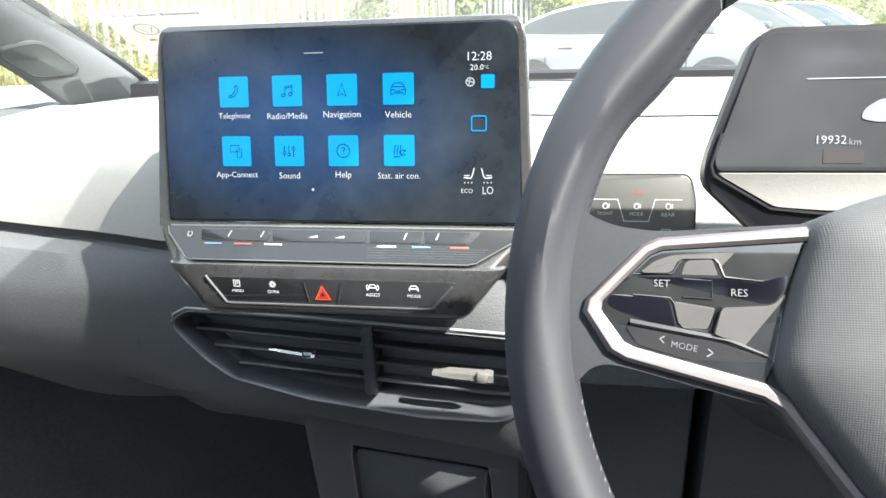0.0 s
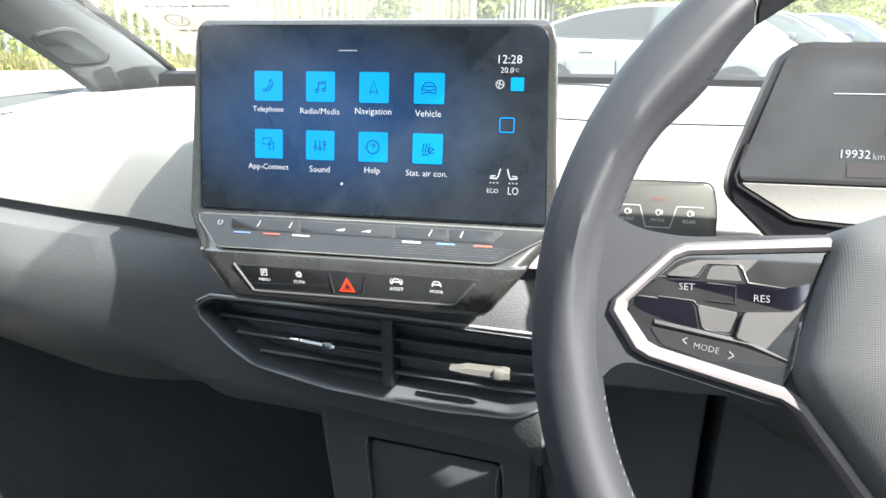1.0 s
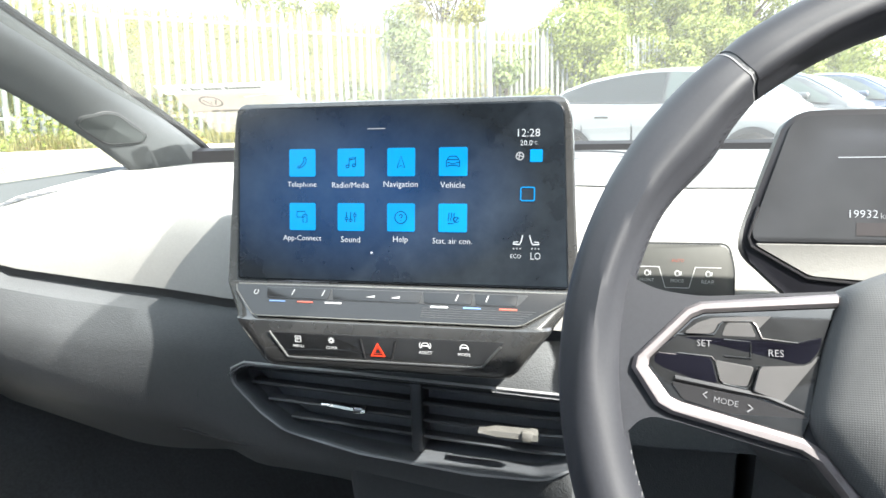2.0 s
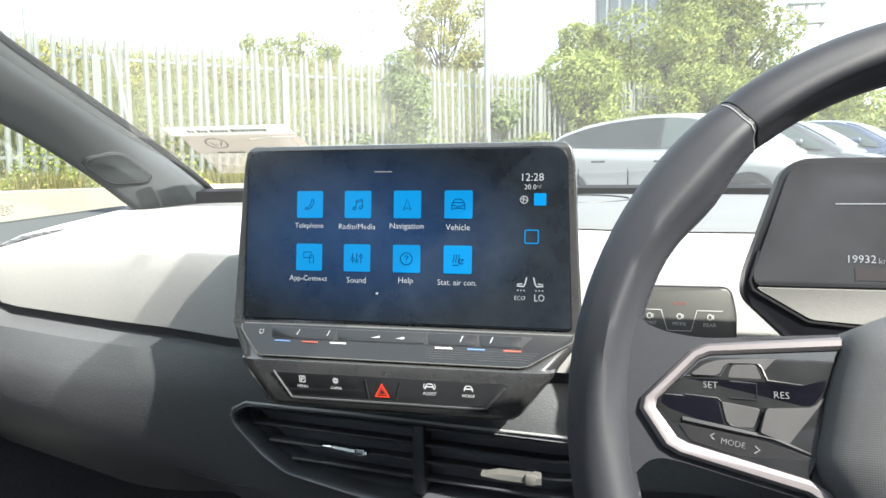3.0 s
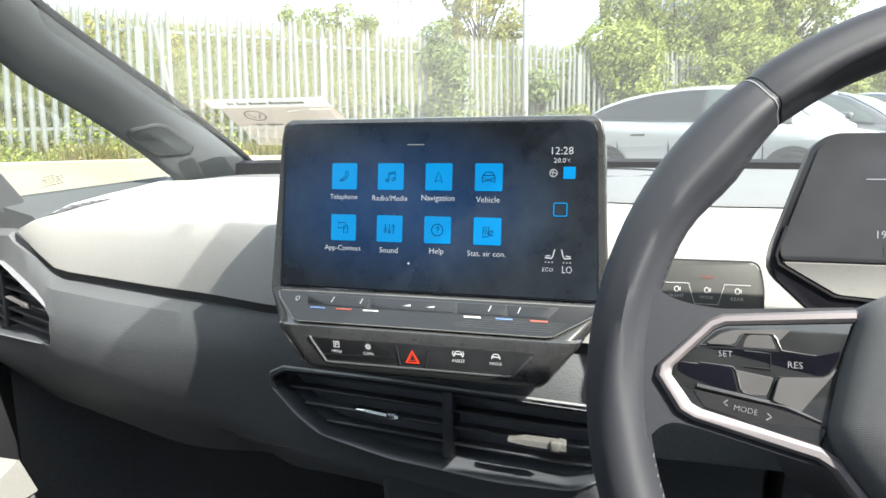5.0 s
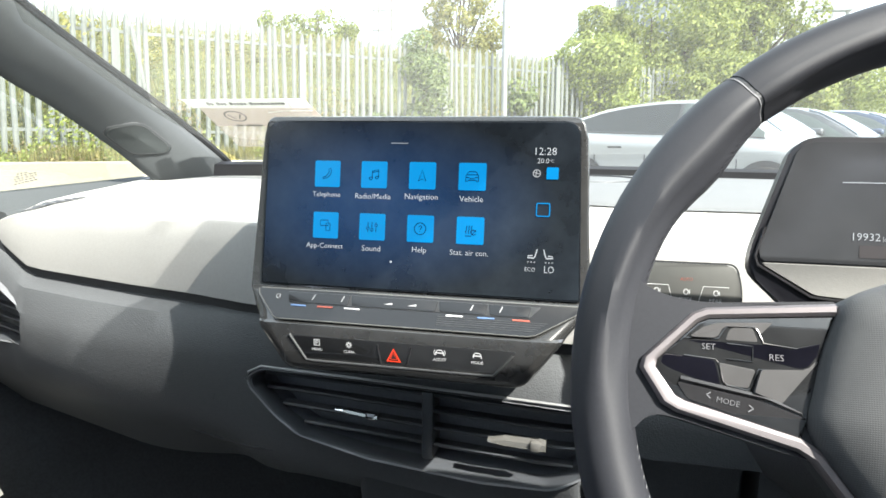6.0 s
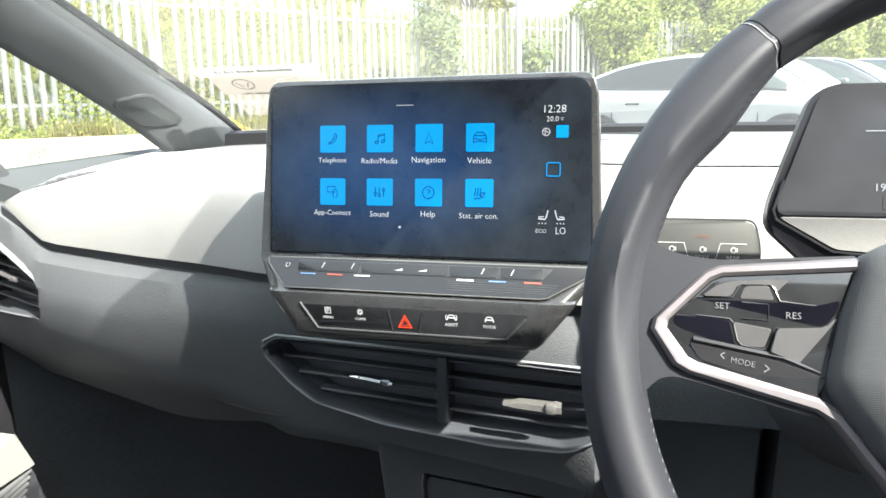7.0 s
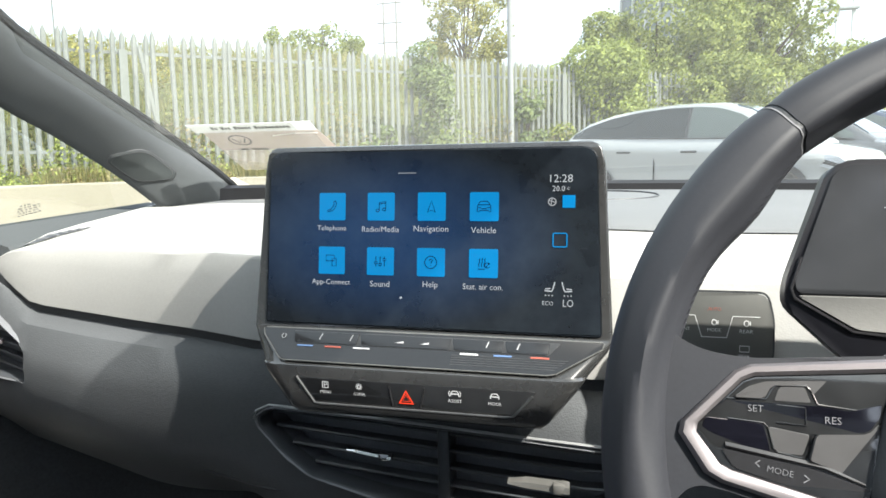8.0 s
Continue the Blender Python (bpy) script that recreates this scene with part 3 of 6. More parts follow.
# cowl strip at the windscreen's foot, grey centre panel with speaker ring, top slot at the side
bm = bmesh.new()
loft(bm, [[Vector((x, lerp(x, FAR_Y) - 0.006, 1.008)), Vector((x, lerp(x, FAR_Y) - 0.004, 1.036)), Vector((x, lerp(x, FAR_Y) + 0.008, 1.041)), Vector((x, lerp(x, FAR_Y) + 0.02, 1.036)), Vector((x, lerp(x, FAR_Y) + 0.02, 1.008))] for x in stations(-0.63, 0.63, 0.045)])
part("cowl_strip", bm, COWL_BLACK, dashboard, "matt black cowl strip")
bm = bmesh.new()
rows = []
for x in stations(-0.08, 0.56, 0.04):
    a, b = lerp(x, CREASE_Y) + 0.1, lerp(x, FAR_Y) - 0.008
    w = min(1.0, max(0.0, (x + 0.02) / 0.14))
    cz = lerp(x, CREASE_Z)
    z1, z2, z3, z4 = cz + 0.006 + 0.014 * w, cz + 0.012 + 0.014 * w, 1.012 + 0.012 * w, 1.015 + 0.007 * w
    cy, fy = lerp(x, CREASE_Y), lerp(x, FAR_Y)
    tab = [(cy + 0.09, z1), (cy + 0.2, z2), ((cy + fy) / 2 + 0.1, z3), (fy, z4)]
    rows.append([Vector((x, a + (b - a) * k, lerp(a + (b - a) * k, tab) + (0.004 if 0 < k < 1 else 0.0015))) for k in (0, 0.01, 0.25, 0.5, 0.75, 0.99, 1)])
loft(bm, rows, ring=False)
part("centre_panel", bm, MID_GREY, dashboard, "mid-grey panel before the windscreen")
bm = bmesh.new()
tube(bm, [(0.115 + 0.075 * math.cos(a), 0.52 + 0.1 * math.sin(a), 1.0285) for a in [i * math.tau / 32 for i in range(32)]], 0.0012, 5, True)
part("speaker_ring", bm, DARK_TRIM, dashboard)
slot = thing("demister_slot", "narrow slotted demister grille in the pale pad", "air vent")
pad_skin = BVHTree.FromPolygons([v.co for v in upper_pad.data.vertices], [tuple(p.vertices) for p in upper_pad.data.polygons])


def pad_z(x, y):
    return pad_skin.ray_cast(Vector((x, y, 1.2)), Vector((0, 0, -1)))[0].z


mid = [(-0.639, 0.238), (-0.640, 0.255), (-0.638, 0.28), (-0.635, 0.31), (-0.632, 0.34), (-0.629, 0.366)]
half = (0.001, 0.010, 0.0125, 0.011, 0.0075, 0.0005)
bm = bmesh.new()
# the slot's shaded depth is a dark sheet laid on the pad
for ys, name, lift, mtl, k in ((stations(0.238, 0.366, 0.004), "surround", 0.0008, MID_GREY, 1.0), (stations(0.244, 0.360, 0.004), "duct", 0.0013, BLACK_SOFT, 0.72)):
    bm = bmesh.new()
    rows = []
    for y in ys:
        x, w = lerp(y, [(b, a) for a, b in mid]), k * lerp(y, [(b, h) for (a, b), h in zip(mid, half)])
        rows.append([Vector((x + w * q, y, pad_z(x + w * q, y) + lift)) for q in (-1, -0.5, 0, 0.5, 1)])
    loft(bm, rows, ring=False)
    part(name, bm, mtl, slot, "dark sheet for the slot's shaded depth" if name == "duct" else "grey surround")
for y in (0.262, 0.281, 0.299, 0.316, 0.331, 0.345):
    x, w = lerp(y, [(b, a) for a, b in mid]), 0.72 * lerp(y, [(b, h) for (a, b), h in zip(mid, half)])
    bm = bmesh.new()
    loft(bm, [[Vector((x + w * q, y + dy, pad_z(x + w * q, y + dy) + h)) for dy, h in ((-0.0022, 0.001), (-0.0018, 0.0022), (0.0018, 0.0022), (0.0022, 0.001))] for q in (-1, 0, 1)])
    part("slat", bm, MID_GREY, slot)

# glovebox crease, footwell and floor
panel_skin = BVHTree.FromPolygons([v.co for v in lower_panel.data.vertices], [tuple(p.vertices) for p in lower_panel.data.polygons])


def panel_point(x, z, lift=0.0):
    """The point of the lower panel's face at x and z."""
    return panel_skin.ray_cast(Vector((x, -0.3, z)), Vector((0, 1, 0)))[0] + Vector((0, lift, 0))


# pull recess and crease drawn as black beads, their shade in the colour
bm = bmesh.new()
tube(bm, [panel_point(x, z, 0.001) for x, z in ((-0.300, 0.761), (-0.288, 0.759), (-0.262, 0.756), (-0.230, 0.758), (-0.200, 0.763), (-0.176, 0.766))], [0.0008, 0.0028, 0.0040, 0.0040, 0.0028, 0.0008], 8)
part("pull_lip", bm, BLACK_SOFT, dashboard, "black bead for the shaded glovebox pull recess")
bm = bmesh.new()
tube(bm, [panel_point(x, z, 0.0006) for x, z in ((-0.240, 0.832), (-0.246, 0.815), (-0.253, 0.795), (-0.262, 0.775))], [0.0004, 0.0012, 0.0012, 0.0004], 6)
part("glovebox_crease", bm, BLACK_SOFT, dashboard, "fine crease of the glovebox lid")
bm = bmesh.new()
plan = [(-0.80, -0.10), (-0.80, 0.10)] + [(-0.80 + 0.30 * (1 - math.cos(radians(k))), 0.10 + 0.33 * math.sin(radians(k))) for k in range(10, 91, 10)] + [(0.0, 0.435), (0.75, 0.435)]
loft(bm, [[Vector((x, y, 0.27)), Vector((x, y, 0.5)), Vector((x, y, 0.80)), Vector((x, y + 0.03, 0.80)), Vector((x - 0.02, y + 0.03, 0.27))] for x, y in plan])
solo("bulkhead", bm, CARPET, "dark carpeted bulkhead curving into the footwell side", "bulkhead", kind="structure")
bm = bmesh.new()
box(bm, (0, -0.9, 0.26), (1.5, 2.8, 0.04))
solo("floor", bm, FLOOR_MAT, "dark carpeted car floor", "floor", kind="structure")
bm = bmesh.new()
box(bm, (0, -1.40, 1.512), (1.5, 1.56, 0.03), 0.01)
solo("ceiling", bm, FILL_LINING, "pale grey fabric roof lining above the seats", "ceiling", kind="structure")
bm = bmesh.new()
box(bm, (0, -2.15, 0.66), (1.5, 0.04, 0.90))
for sx in (-1, 1):
    box(bm, (sx * 0.665, -2.15, 1.285), (0.17, 0.04, 0.35))
box(bm, (0, -2.15, 1.485), (1.5, 0.04, 0.05))
solo("wall_rear", bm, DARK_TRIM, "dark closing wall behind the seats", "wall", kind="structure")
tail = thing("window_4", "closed tailgate window of tinted glass", "window", kind="structure")
bm = bmesh.new()
prism(bm, round_poly([(-0.60, 1.09), (0.60, 1.09), (0.60, 1.48), (-0.60, 1.48)], 0.03), -0.002, 0.002, m=frame_of((0, -2.11, 0), (1, 0, 0), (0, 0, 1)))
part("pane", bm, DOOR_PANE, tail, "tinted pane")
for sx, nm in ((-1, "wall_left"), (1, "wall_right")):
    bm = bmesh.new()
    box(bm, (sx * 0.80, -0.95, 0.62), (0.03, 2.4, 0.70), 0.008)
    box(bm, (sx * 0.80, -0.94, 1.24), (0.03, 0.17, 0.56), 0.008)
    box(bm, (sx * 0.80, -1.98, 1.24), (0.03, 0.34, 0.56), 0.008)
    solo(nm, bm, DOOR_BLACK, "black door trim below the windows", "door trim", kind="structure")
kick = bmesh.new()
box(kick, (0.835, 0.36, 0.62), (0.07, 0.40, 0.70), 0.008)
solo("wall_right_front", kick, CARPET, "dark grey kick panel beside the footwell", "kick panel", kind="structure")

# added black sheet where the footwell's side lies in shade
kick = bmesh.new()
box(kick, (-0.764, 0.19, 0.655), (0.010, 0.24, 0.21), 0.004)
solo("shade_wall_left", kick, COWL_BLACK, "black sheet standing in for shade beside the footwell", "kick panel", kind="structure")

# plain partition at seat height behind the camera, added to block rear light
bm = bmesh.new()
box(bm, (0, -0.86, 0.70), (1.54, 0.10, 0.86), 0.04, 3)
solo("wall_light_block", bm, FILL_LINING, "unseen pale partition added to block and bounce light", "wall", kind="structure")

# door windows, out of view, their dark tint added to hold back side light
for sx, nm in ((-1, "window_2"), (1, "window_3")):
    dw = thing(nm, "closed door windows of tinted glass", "window", kind="structure")
    for y0, y1, y2 in ((0.24, 0.10, -0.855), (-1.025, -1.03, -1.81)):
        bm = bmesh.new()
        prism(bm, round_poly([(y0, 0.97), (y2, 0.97), (y2, 1.50), (y1 - 0.25, 1.50), (y1, 1.36), (y0, 1.18)], 0.02), -0.002, 0.002, m=frame_of((sx * 0.78, 0, 0), (0, 1, 0), (0, 0, 1)))
        door_pane = part("pane", bm, DOOR_PANE, dw, "tinted pane")
        door_pane.visible_shadow = not (sx > 0 and y0 > 0)

# centre stack below the vent, with a bin let into it
STACK_M = frame_of((0, 0.055, 0.74), (1, -0.215, 0), (0, 0.06, 1))
bm = bmesh.new()
secs = []
for z, off in ((0.795, 0.010), (0.772, 0.0115), (0.757, 0.0150), (0.740, 0.0195), (0.70, 0.0176), (0.66, 0.0152), (0.50, 0.006), (0.28, -0.006)):
    xl = -0.0838 + 0.152 * max(0.0, 0.7355 - z) if z > 0.5 else -0.048
    xr = 0.127
    face = [(xl, 0.11), (xl, 0.012), (xl + 0.0015, 0.005), (xl + 0.006, 0.001), (xl + 0.012, 0.0)] + [(xl + 0.03 + (xr - 0.036 - xl) * k / 6, 0.0) for k in range(7)] + [(xr, 0.006), (xr, 0.11)]
    secs.append([Vector((x, face_y(x) + off + d, z)) for x, d in face])
loft(bm, secs)
bmesh.ops.recalc_face_normals(bm, faces=bm.faces)
stack_panel = part("stack_panel", bm, STACK_GREY, dashboard, "dark grey panel running down to the console", 40)
BIN = [(-0.0275, -0.07), (-0.004, -0.44), (0.1045, -0.44), (0.1045, -0.04), (0.0985, 0.0005), (-0.0335, -0.0055)]
b = bmesh.new()
prism(b, round_poly(BIN, [0.01, 0.004, 0.004, 0.01, 0.004, 0.004]), -0.05, 0.03, m=STACK_M)
me = bpy.data.meshes.new("cutter")
b.to_mesh(me)
b.free()
cut(stack_panel, [new("cutter", me)])
console = thing("console_bin", "black console bin with thin chrome edging under the dashboard", "console")
bm = bmesh.new()
prism(bm, round_poly([(-0.0258, -0.07), (-0.002, -0.435), (0.0990, -0.435), (0.0985, -0.04), (0.0955, -0.0045), (-0.0315, -0.0105)], [0.01, 0.004, 0.004, 0.01, 0.006, 0.006]), -0.06, -0.004, 0.003, m=STACK_M)
part("body", bm, BIN_GREY, console)
for pts in ([(-0.0322, -0.0075), (-0.0334, -0.016), (-0.0318, -0.034), (-0.0272, -0.072), (-0.021, -0.13)], [(0.0968, -0.06), (0.0948, -0.022), (0.0962, -0.006), (0.0985, -0.002), (0.1010, -0.012), (0.1030, -0.035), (0.1040, -0.06)]):
    bm = bmesh.new()
    tube(bm, [Vector((a, c, 0.0002)) for a, c in pts], 0.0009, 6)
    bmesh.ops.transform(bm, matrix=STACK_M, verts=bm.verts)
    part("edging", bm, SILVER, console, "thin chrome edging")


# ---- windscreen, pillars and quarter window ----
def screen_z(y):
    return lerp(y, [(-0.62, 1.515), (-0.4, 1.485), (-0.2, 1.435), (0.1, 1.345), (0.3, 1.255), (0.5, 1.150), (0.72, 1.035), (0.8, 0.995)])


windscreen = thing("windscreen", "large raked windscreen of clear glass", "windscreen")
bm = bmesh.new()
sec = []
for y in stations(-0.62, 0.76, 0.06):
    hw = lerp(y, [(-0.62, 0.64), (0.3, 0.655), (0.55, 0.61), (0.76, 0.52)])
    sec.append([Vector((x * hw, y - 0.05 * x * x * (y > 0.3), screen_z(y) + 0.004)) for x in stations(-1, 1, 0.2)])
loft(bm, sec, ring=False)
glass = part("pane", bm, PANE, windscreen, "clear pane")
glass.visible_shadow = False


bm = bmesh.new()
loft(bm, [[Vector((x * hw, y - 0.05 * x * x, screen_z(y) + 0.0015)) for x in stations(-1, 1, 0.1)] for y, hw in ((0.722, 0.53), (0.74, 0.525), (0.76, 0.52))], ring=False)
part("lower_border", bm, BLACK_SOFT, windscreen, "black printed border")


# unseen film, added to throw the half-lit band on pad and panel
bm = bmesh.new()
loft(bm, [[Vector((x, y, screen_z(y) - 0.003)) for x in stations(0.0885, 0.3865, 0.05)] for y in stations(-0.2955, 0.0045, 0.04)], ring=False)
part("shadow_film", bm, film_mat("half_shade", (0.03, 0.03, 0.03), 0.48), windscreen, "unseen dark film added to cast a half shadow")


def pillar(s):
    t = thing("windscreen_pillar", "grey fabric-covered windscreen pillar with a tweeter cover", "pillar")
    inner = [(-0.548, 0.66, 1.012), (-0.570, 0.635, 1.050), (-0.62, 0.55, 1.127), (-0.64, 0.40, 1.205), (-0.652, 0.28, 1.268), (-0.640, 0.05, 1.385), (-0.58, -0.62, 1.52)]
    outer = [(-0.650, 0.585, 0.985), (-0.668, 0.55, 1.019), (-0.699, 0.50, 1.070), (-0.716, 0.40, 1.130), (-0.714, 0.30, 1.173), (-0.705, 0.08, 1.285), (-0.66, -0.62, 1.45)]
    b = bmesh.new()
    secs = []
    for i, o in zip(inner, outer):
        i, o = Vector(i), Vector(o)
        bul = Vector((0.9, -0.35, 0.0)).normalized() * 0.016
        back = Vector((-0.035, 0.03, 0.012))
        secs.append([i + back * 0.8, i, i.lerp(o, 0.12) + bul * 0.55, i.lerp(o, 0.35) + bul, i.lerp(o, 0.65) + bul, i.lerp(o, 0.9) + bul * 0.45, o, o + back])
    fine = []
    for i in range(len(secs) - 1):
        p0, p1, p2, p3 = secs[max(0, i - 1)], secs[i], secs[i + 1], secs[min(len(secs) - 1, i + 2)]
        for t4 in (0.0, 0.25, 0.5, 0.75):
            fine.append([0.5 * (2 * b1 + (c1 - a1) * t4 + (2 * a1 - 5 * b1 + 4 * c1 - d1) * t4 ** 2 + (3 * b1 - a1 - 3 * c1 + d1) * t4 ** 3) for a1, b1, c1, d1 in zip(p0, p1, p2, p3)])
    secs = fine + [secs[-1]]
    for q in secs:
        for v in q:
            # right pillar, out of view, is bent wide and low to let sun past
            v.x *= -s * (1.2 if s > 0 else 1.0)
            v.z -= (0.08 if s > 0 else 0.0) * max(0.0, min(1.0, (0.3 - v.y) / 0.3)) + (0.055 if s > 0 else 0.0) * max(0.0, 1 - abs(v.y + 0.22) / 0.22)
    loft(b, secs)
    cover = part("cover", b, PILLAR_GREY, t, "", 80)
    b = bmesh.new()
    tube(b, [q[1] + Vector((s * 0.001, 0.004, 0.004)) for q in secs], 0.0068, 8)
    part("seal", b, SEAL_BLACK, t, "black rubber seal")
    return t, inner, outer, cover


pl, PI_, PO_, pillar_cover = pillar(-1)
pillar(1)

# tweeter cover: a raised rounded lozenge on the pillar
tw = [(-0.645, 0.44, 1.095), (-0.636, 0.44, 1.106), (-0.609, 0.47, 1.114), (-0.601, 0.49, 1.110), (-0.592, 0.54, 1.073), (-0.602, 0.54, 1.058), (-0.630, 0.49, 1.058)]
c = sum((Vector(p) for p in tw), Vector()) / 7
skin = BVHTree.FromPolygons([v.co for v in pillar_cover.data.vertices], [tuple(p.vertices) for p in pillar_cover.data.polygons])
EYE_SIDE = Vector((0.75, -0.65, 0.1)).normalized()


def on_skin(p, lift):
    """The point of the pillar's skin beside p, lifted off it."""
    q, n, _, _ = skin.ray_cast(p + EYE_SIDE * 0.1, -EYE_SIDE)
    if q is None:
        q, n, _, _ = skin.find_nearest(p)
    if n.dot(EYE_SIDE) < 0:
        n = -n
    return q + n * lift


def round_loop(pts, seg=5):
    out = []
    for i, p in enumerate(pts):
        a, b = pts[i - 1], pts[(i + 1) % len(pts)]
        for k in range(seg + 1):
            t = k / seg
            out.append((p * 0.75 + a * 0.25) * (1 - t) ** 2 + p * 2 * t * (1 - t) + (p * 0.75 + b * 0.25) * t * t)
    return out


loop = round_loop([Vector(p) for p in tw])
bm = bmesh.new()
rim_pts = [on_skin(p, 0.0) for p in loop]
mid_pt = on_skin(c, 0.0)
up_n = (mid_pt - on_skin(c, -0.01)).normalized()
lift_c = sum((mid_pt - q).dot(up_n) for q in rim_pts) / len(rim_pts)


def domed(q, k, h):
    """A point k of the way out from the middle, on a shallow dome over the rim."""
    return mid_pt + (q - mid_pt) * k + up_n * (lift_c * (k * (1 - k)) + h)


loft(bm, [[q - up_n * 0.003 for q in rim_pts], [q + up_n * 0.001 for q in rim_pts]] + [[domed(q, k, 0.0022) for q in rim_pts] for k in (0.96, 0.8, 0.6, 0.4, 0.2, 0.05)])
tweeter = part("tweeter_cover", bm, mat("speaker_cloth", (0.048, 0.054, 0.055), 0.95, grain=0.6, size=1500, vary=0.08, spec=0.1), pl, "flush lozenge speaker cover", 170)
bm = bmesh.new()
tube(bm, [on_skin(c + (p - c) * 1.01, 0.0004) for p in loop], 0.0011, 5, True)
part("rim", bm, DARK_TRIM, tweeter, "dark outline")
bm = bmesh.new()
tube(bm, [domed(q, 0.9, 0.0023) for q in rim_pts], 0.0005, 4, True)
part("groove", bm, DARK_TRIM, tweeter)

# quarter window with its sill and rear post
qw = thing("window_1", "small front quarter window with a grey sill", "window", kind="structure")
bm = bmesh.new()
loft(bm, [[Vector((-0.738, 0.64, 0.98)), Vector((-0.738, 0.64, 1.10))], [Vector((-0.738, 0.35, 0.98)), Vector((-0.738, 0.35, 1.2))], [Vector((-0.738, 0.05, 0.98)), Vector((-0.738, 0.05, 1.32))]], ring=False)
q = part("pane", bm, PANE, qw, "clear pane")
q.visible_shadow = False
bm = bmesh.new()
secs = []
for k in stations(0, 1, 0.12):
    y = 0.24 + 0.42 * k
    z, e = 0.998 + 0.010 * k, pad_side(y)
    xe = -0.652 - 0.040 * min(1.0, k / 0.8)
    secs.append([Vector((-0.76, y, z)), Vector((-0.735, y, z)), Vector((-0.728, y, z - 0.001)), Vector((xe - 0.003, y, e - 0.004)), Vector((xe + 0.004, y, e - 0.012)), Vector((-0.65, y, e - 0.04)), Vector((-0.76, y, e - 0.04))])
loft(bm, secs)
part("sill", bm, PILLAR_GREY, qw, "grey moulded sill")
bm = bmesh.new()
secs = []
for k in stations(0, 1, 0.25):
    y, z = 0.335 - 0.29 * k, 0.955 + 0.36 * k
    secs.append([Vector((-0.75, y - 0.01, z)), Vector((-0.718, y - 0.014, z)), Vector((-0.708, y - 0.03, z)), Vector((-0.704, y - 0.075, z)), Vector((-0.715, y - 0.10, z)), Vector((-0.75, y - 0.10, z))])
loft(bm, secs)
part("post", bm, mat("post_grey", (0.042, 0.044, 0.046), 0.6, grain=0.3, size=900), qw, "dark grey window post")
# small unreadable etched marks near the pane's lower corner
rnd = random.Random(8)
for i in range(5):
    bm = bmesh.new()
    y = 0.337 + 0.006 * (i == 4) + 0.002 * (i % 2)
    while y < 0.379 - 0.016 * (i == 4):
        w = rnd.uniform(0.003, 0.008)
        box(bm, (-0.7352, y + w / 2, 1.011 + i * 0.0036 + 0.14 * (y - 0.337)), (0.0006, w, 0.0013))
        y += w + rnd.uniform(0.0015, 0.0035)
    part("etched_mark", bm, DARK_TRIM, qw)

# film on the windscreen with unreadable lettering drawn as bars
SIGN_M = frame_of((-0.435, 0.5, screen_z(0.5) - 0.004), (1, 0, 0), (0, -1, 0.53))
sign = thing("windscreen_sticker", "translucent cream dealer sticker with grey lettering bars on the windscreen", "sticker", SIGN_M)
bm = bmesh.new()
prism(bm, [(-0.098, -0.165), (0.110, -0.165), (0.115, -0.089), (-0.1, -0.089)], -0.0006, 0.0)
part("film", bm, film_mat("clear_film", (0.50, 0.42, 0.36), 0.34), sign, "thin tinted film")
bm = bmesh.new()
prism(bm, [(-0.1, -0.088), (0.115, -0.088), (0.112, -0.06), (0.106, -0.027), (-0.1, -0.027)], -0.0006, 0.0)
part("panel", bm, film_mat("cream_film", (0.47, 0.395, 0.345), 0.62), sign, "translucent tan panel")
bm = bmesh.new()
prism(bm, [(-0.112, -0.026), (0.106, -0.026), (0.105, 0.0), (-0.116, 0.0)], 0.0004, 0.001)
part("band", bm, film_mat("white_film", (0.62, 0.60, 0.56), 0.55), sign, "paler top band")
BAR = film_mat("grey_print", (0.12, 0.115, 0.11), 0.75)
x0 = -0.076
for count in (2, 3, 5, 10):
    for k in range(count):
        w = 0.0042 if k % 3 else 0.0058
        bm = bmesh.new()
        prism(bm, round_poly([(x0, -0.016), (x0 + w, -0.016), (x0 + w, -0.0075 if k == 0 else -0.0095), (x0, -0.0075 if k == 0 else -0.0095)], 0.001, 2), 0.0012, 0.0016)
        part("lettering_bar", bm, BAR, sign)
        x0 += w + 0.0015
    x0 += 0.005
bm = bmesh.new()
stroke(bm, arc(-0.045, -0.052, 0.019, 0.016, 0, 345, 24), 0.0035, 0.0014, True)
stroke(bm, [(-0.057, -0.046), (-0.048, -0.062), (-0.045, -0.052), (-0.042, -0.062), (-0.033, -0.046)], 0.003, 0.0014)
part("emblem", bm, BAR, sign, "round grey emblem")
for x0, x1 in ((-0.06, -0.046), (-0.04, -0.008)):
    bm = bmesh.new()
    prism(bm, [(x0, -0.086), (x1, -0.086), (x1, -0.081), (x0, -0.081)], 0.0012, 0.0016)
    part("lettering_bar", bm, BAR, sign)

bm = bmesh.new()
stroke(bm, [(-0.116, 0.001), (0.106, 0.001)], 0.003, 0.0014)
# second stroke paints the pale highlight on the film
stroke(bm, [(0.022, -0.040), (0.060, -0.034), (0.104, -0.034)], 0.004, 0.0014)
part("border", bm, film_mat("border_highlight", (0.8, 0.8, 0.78), 0.7), sign, "thin white border with a painted pale highlight")

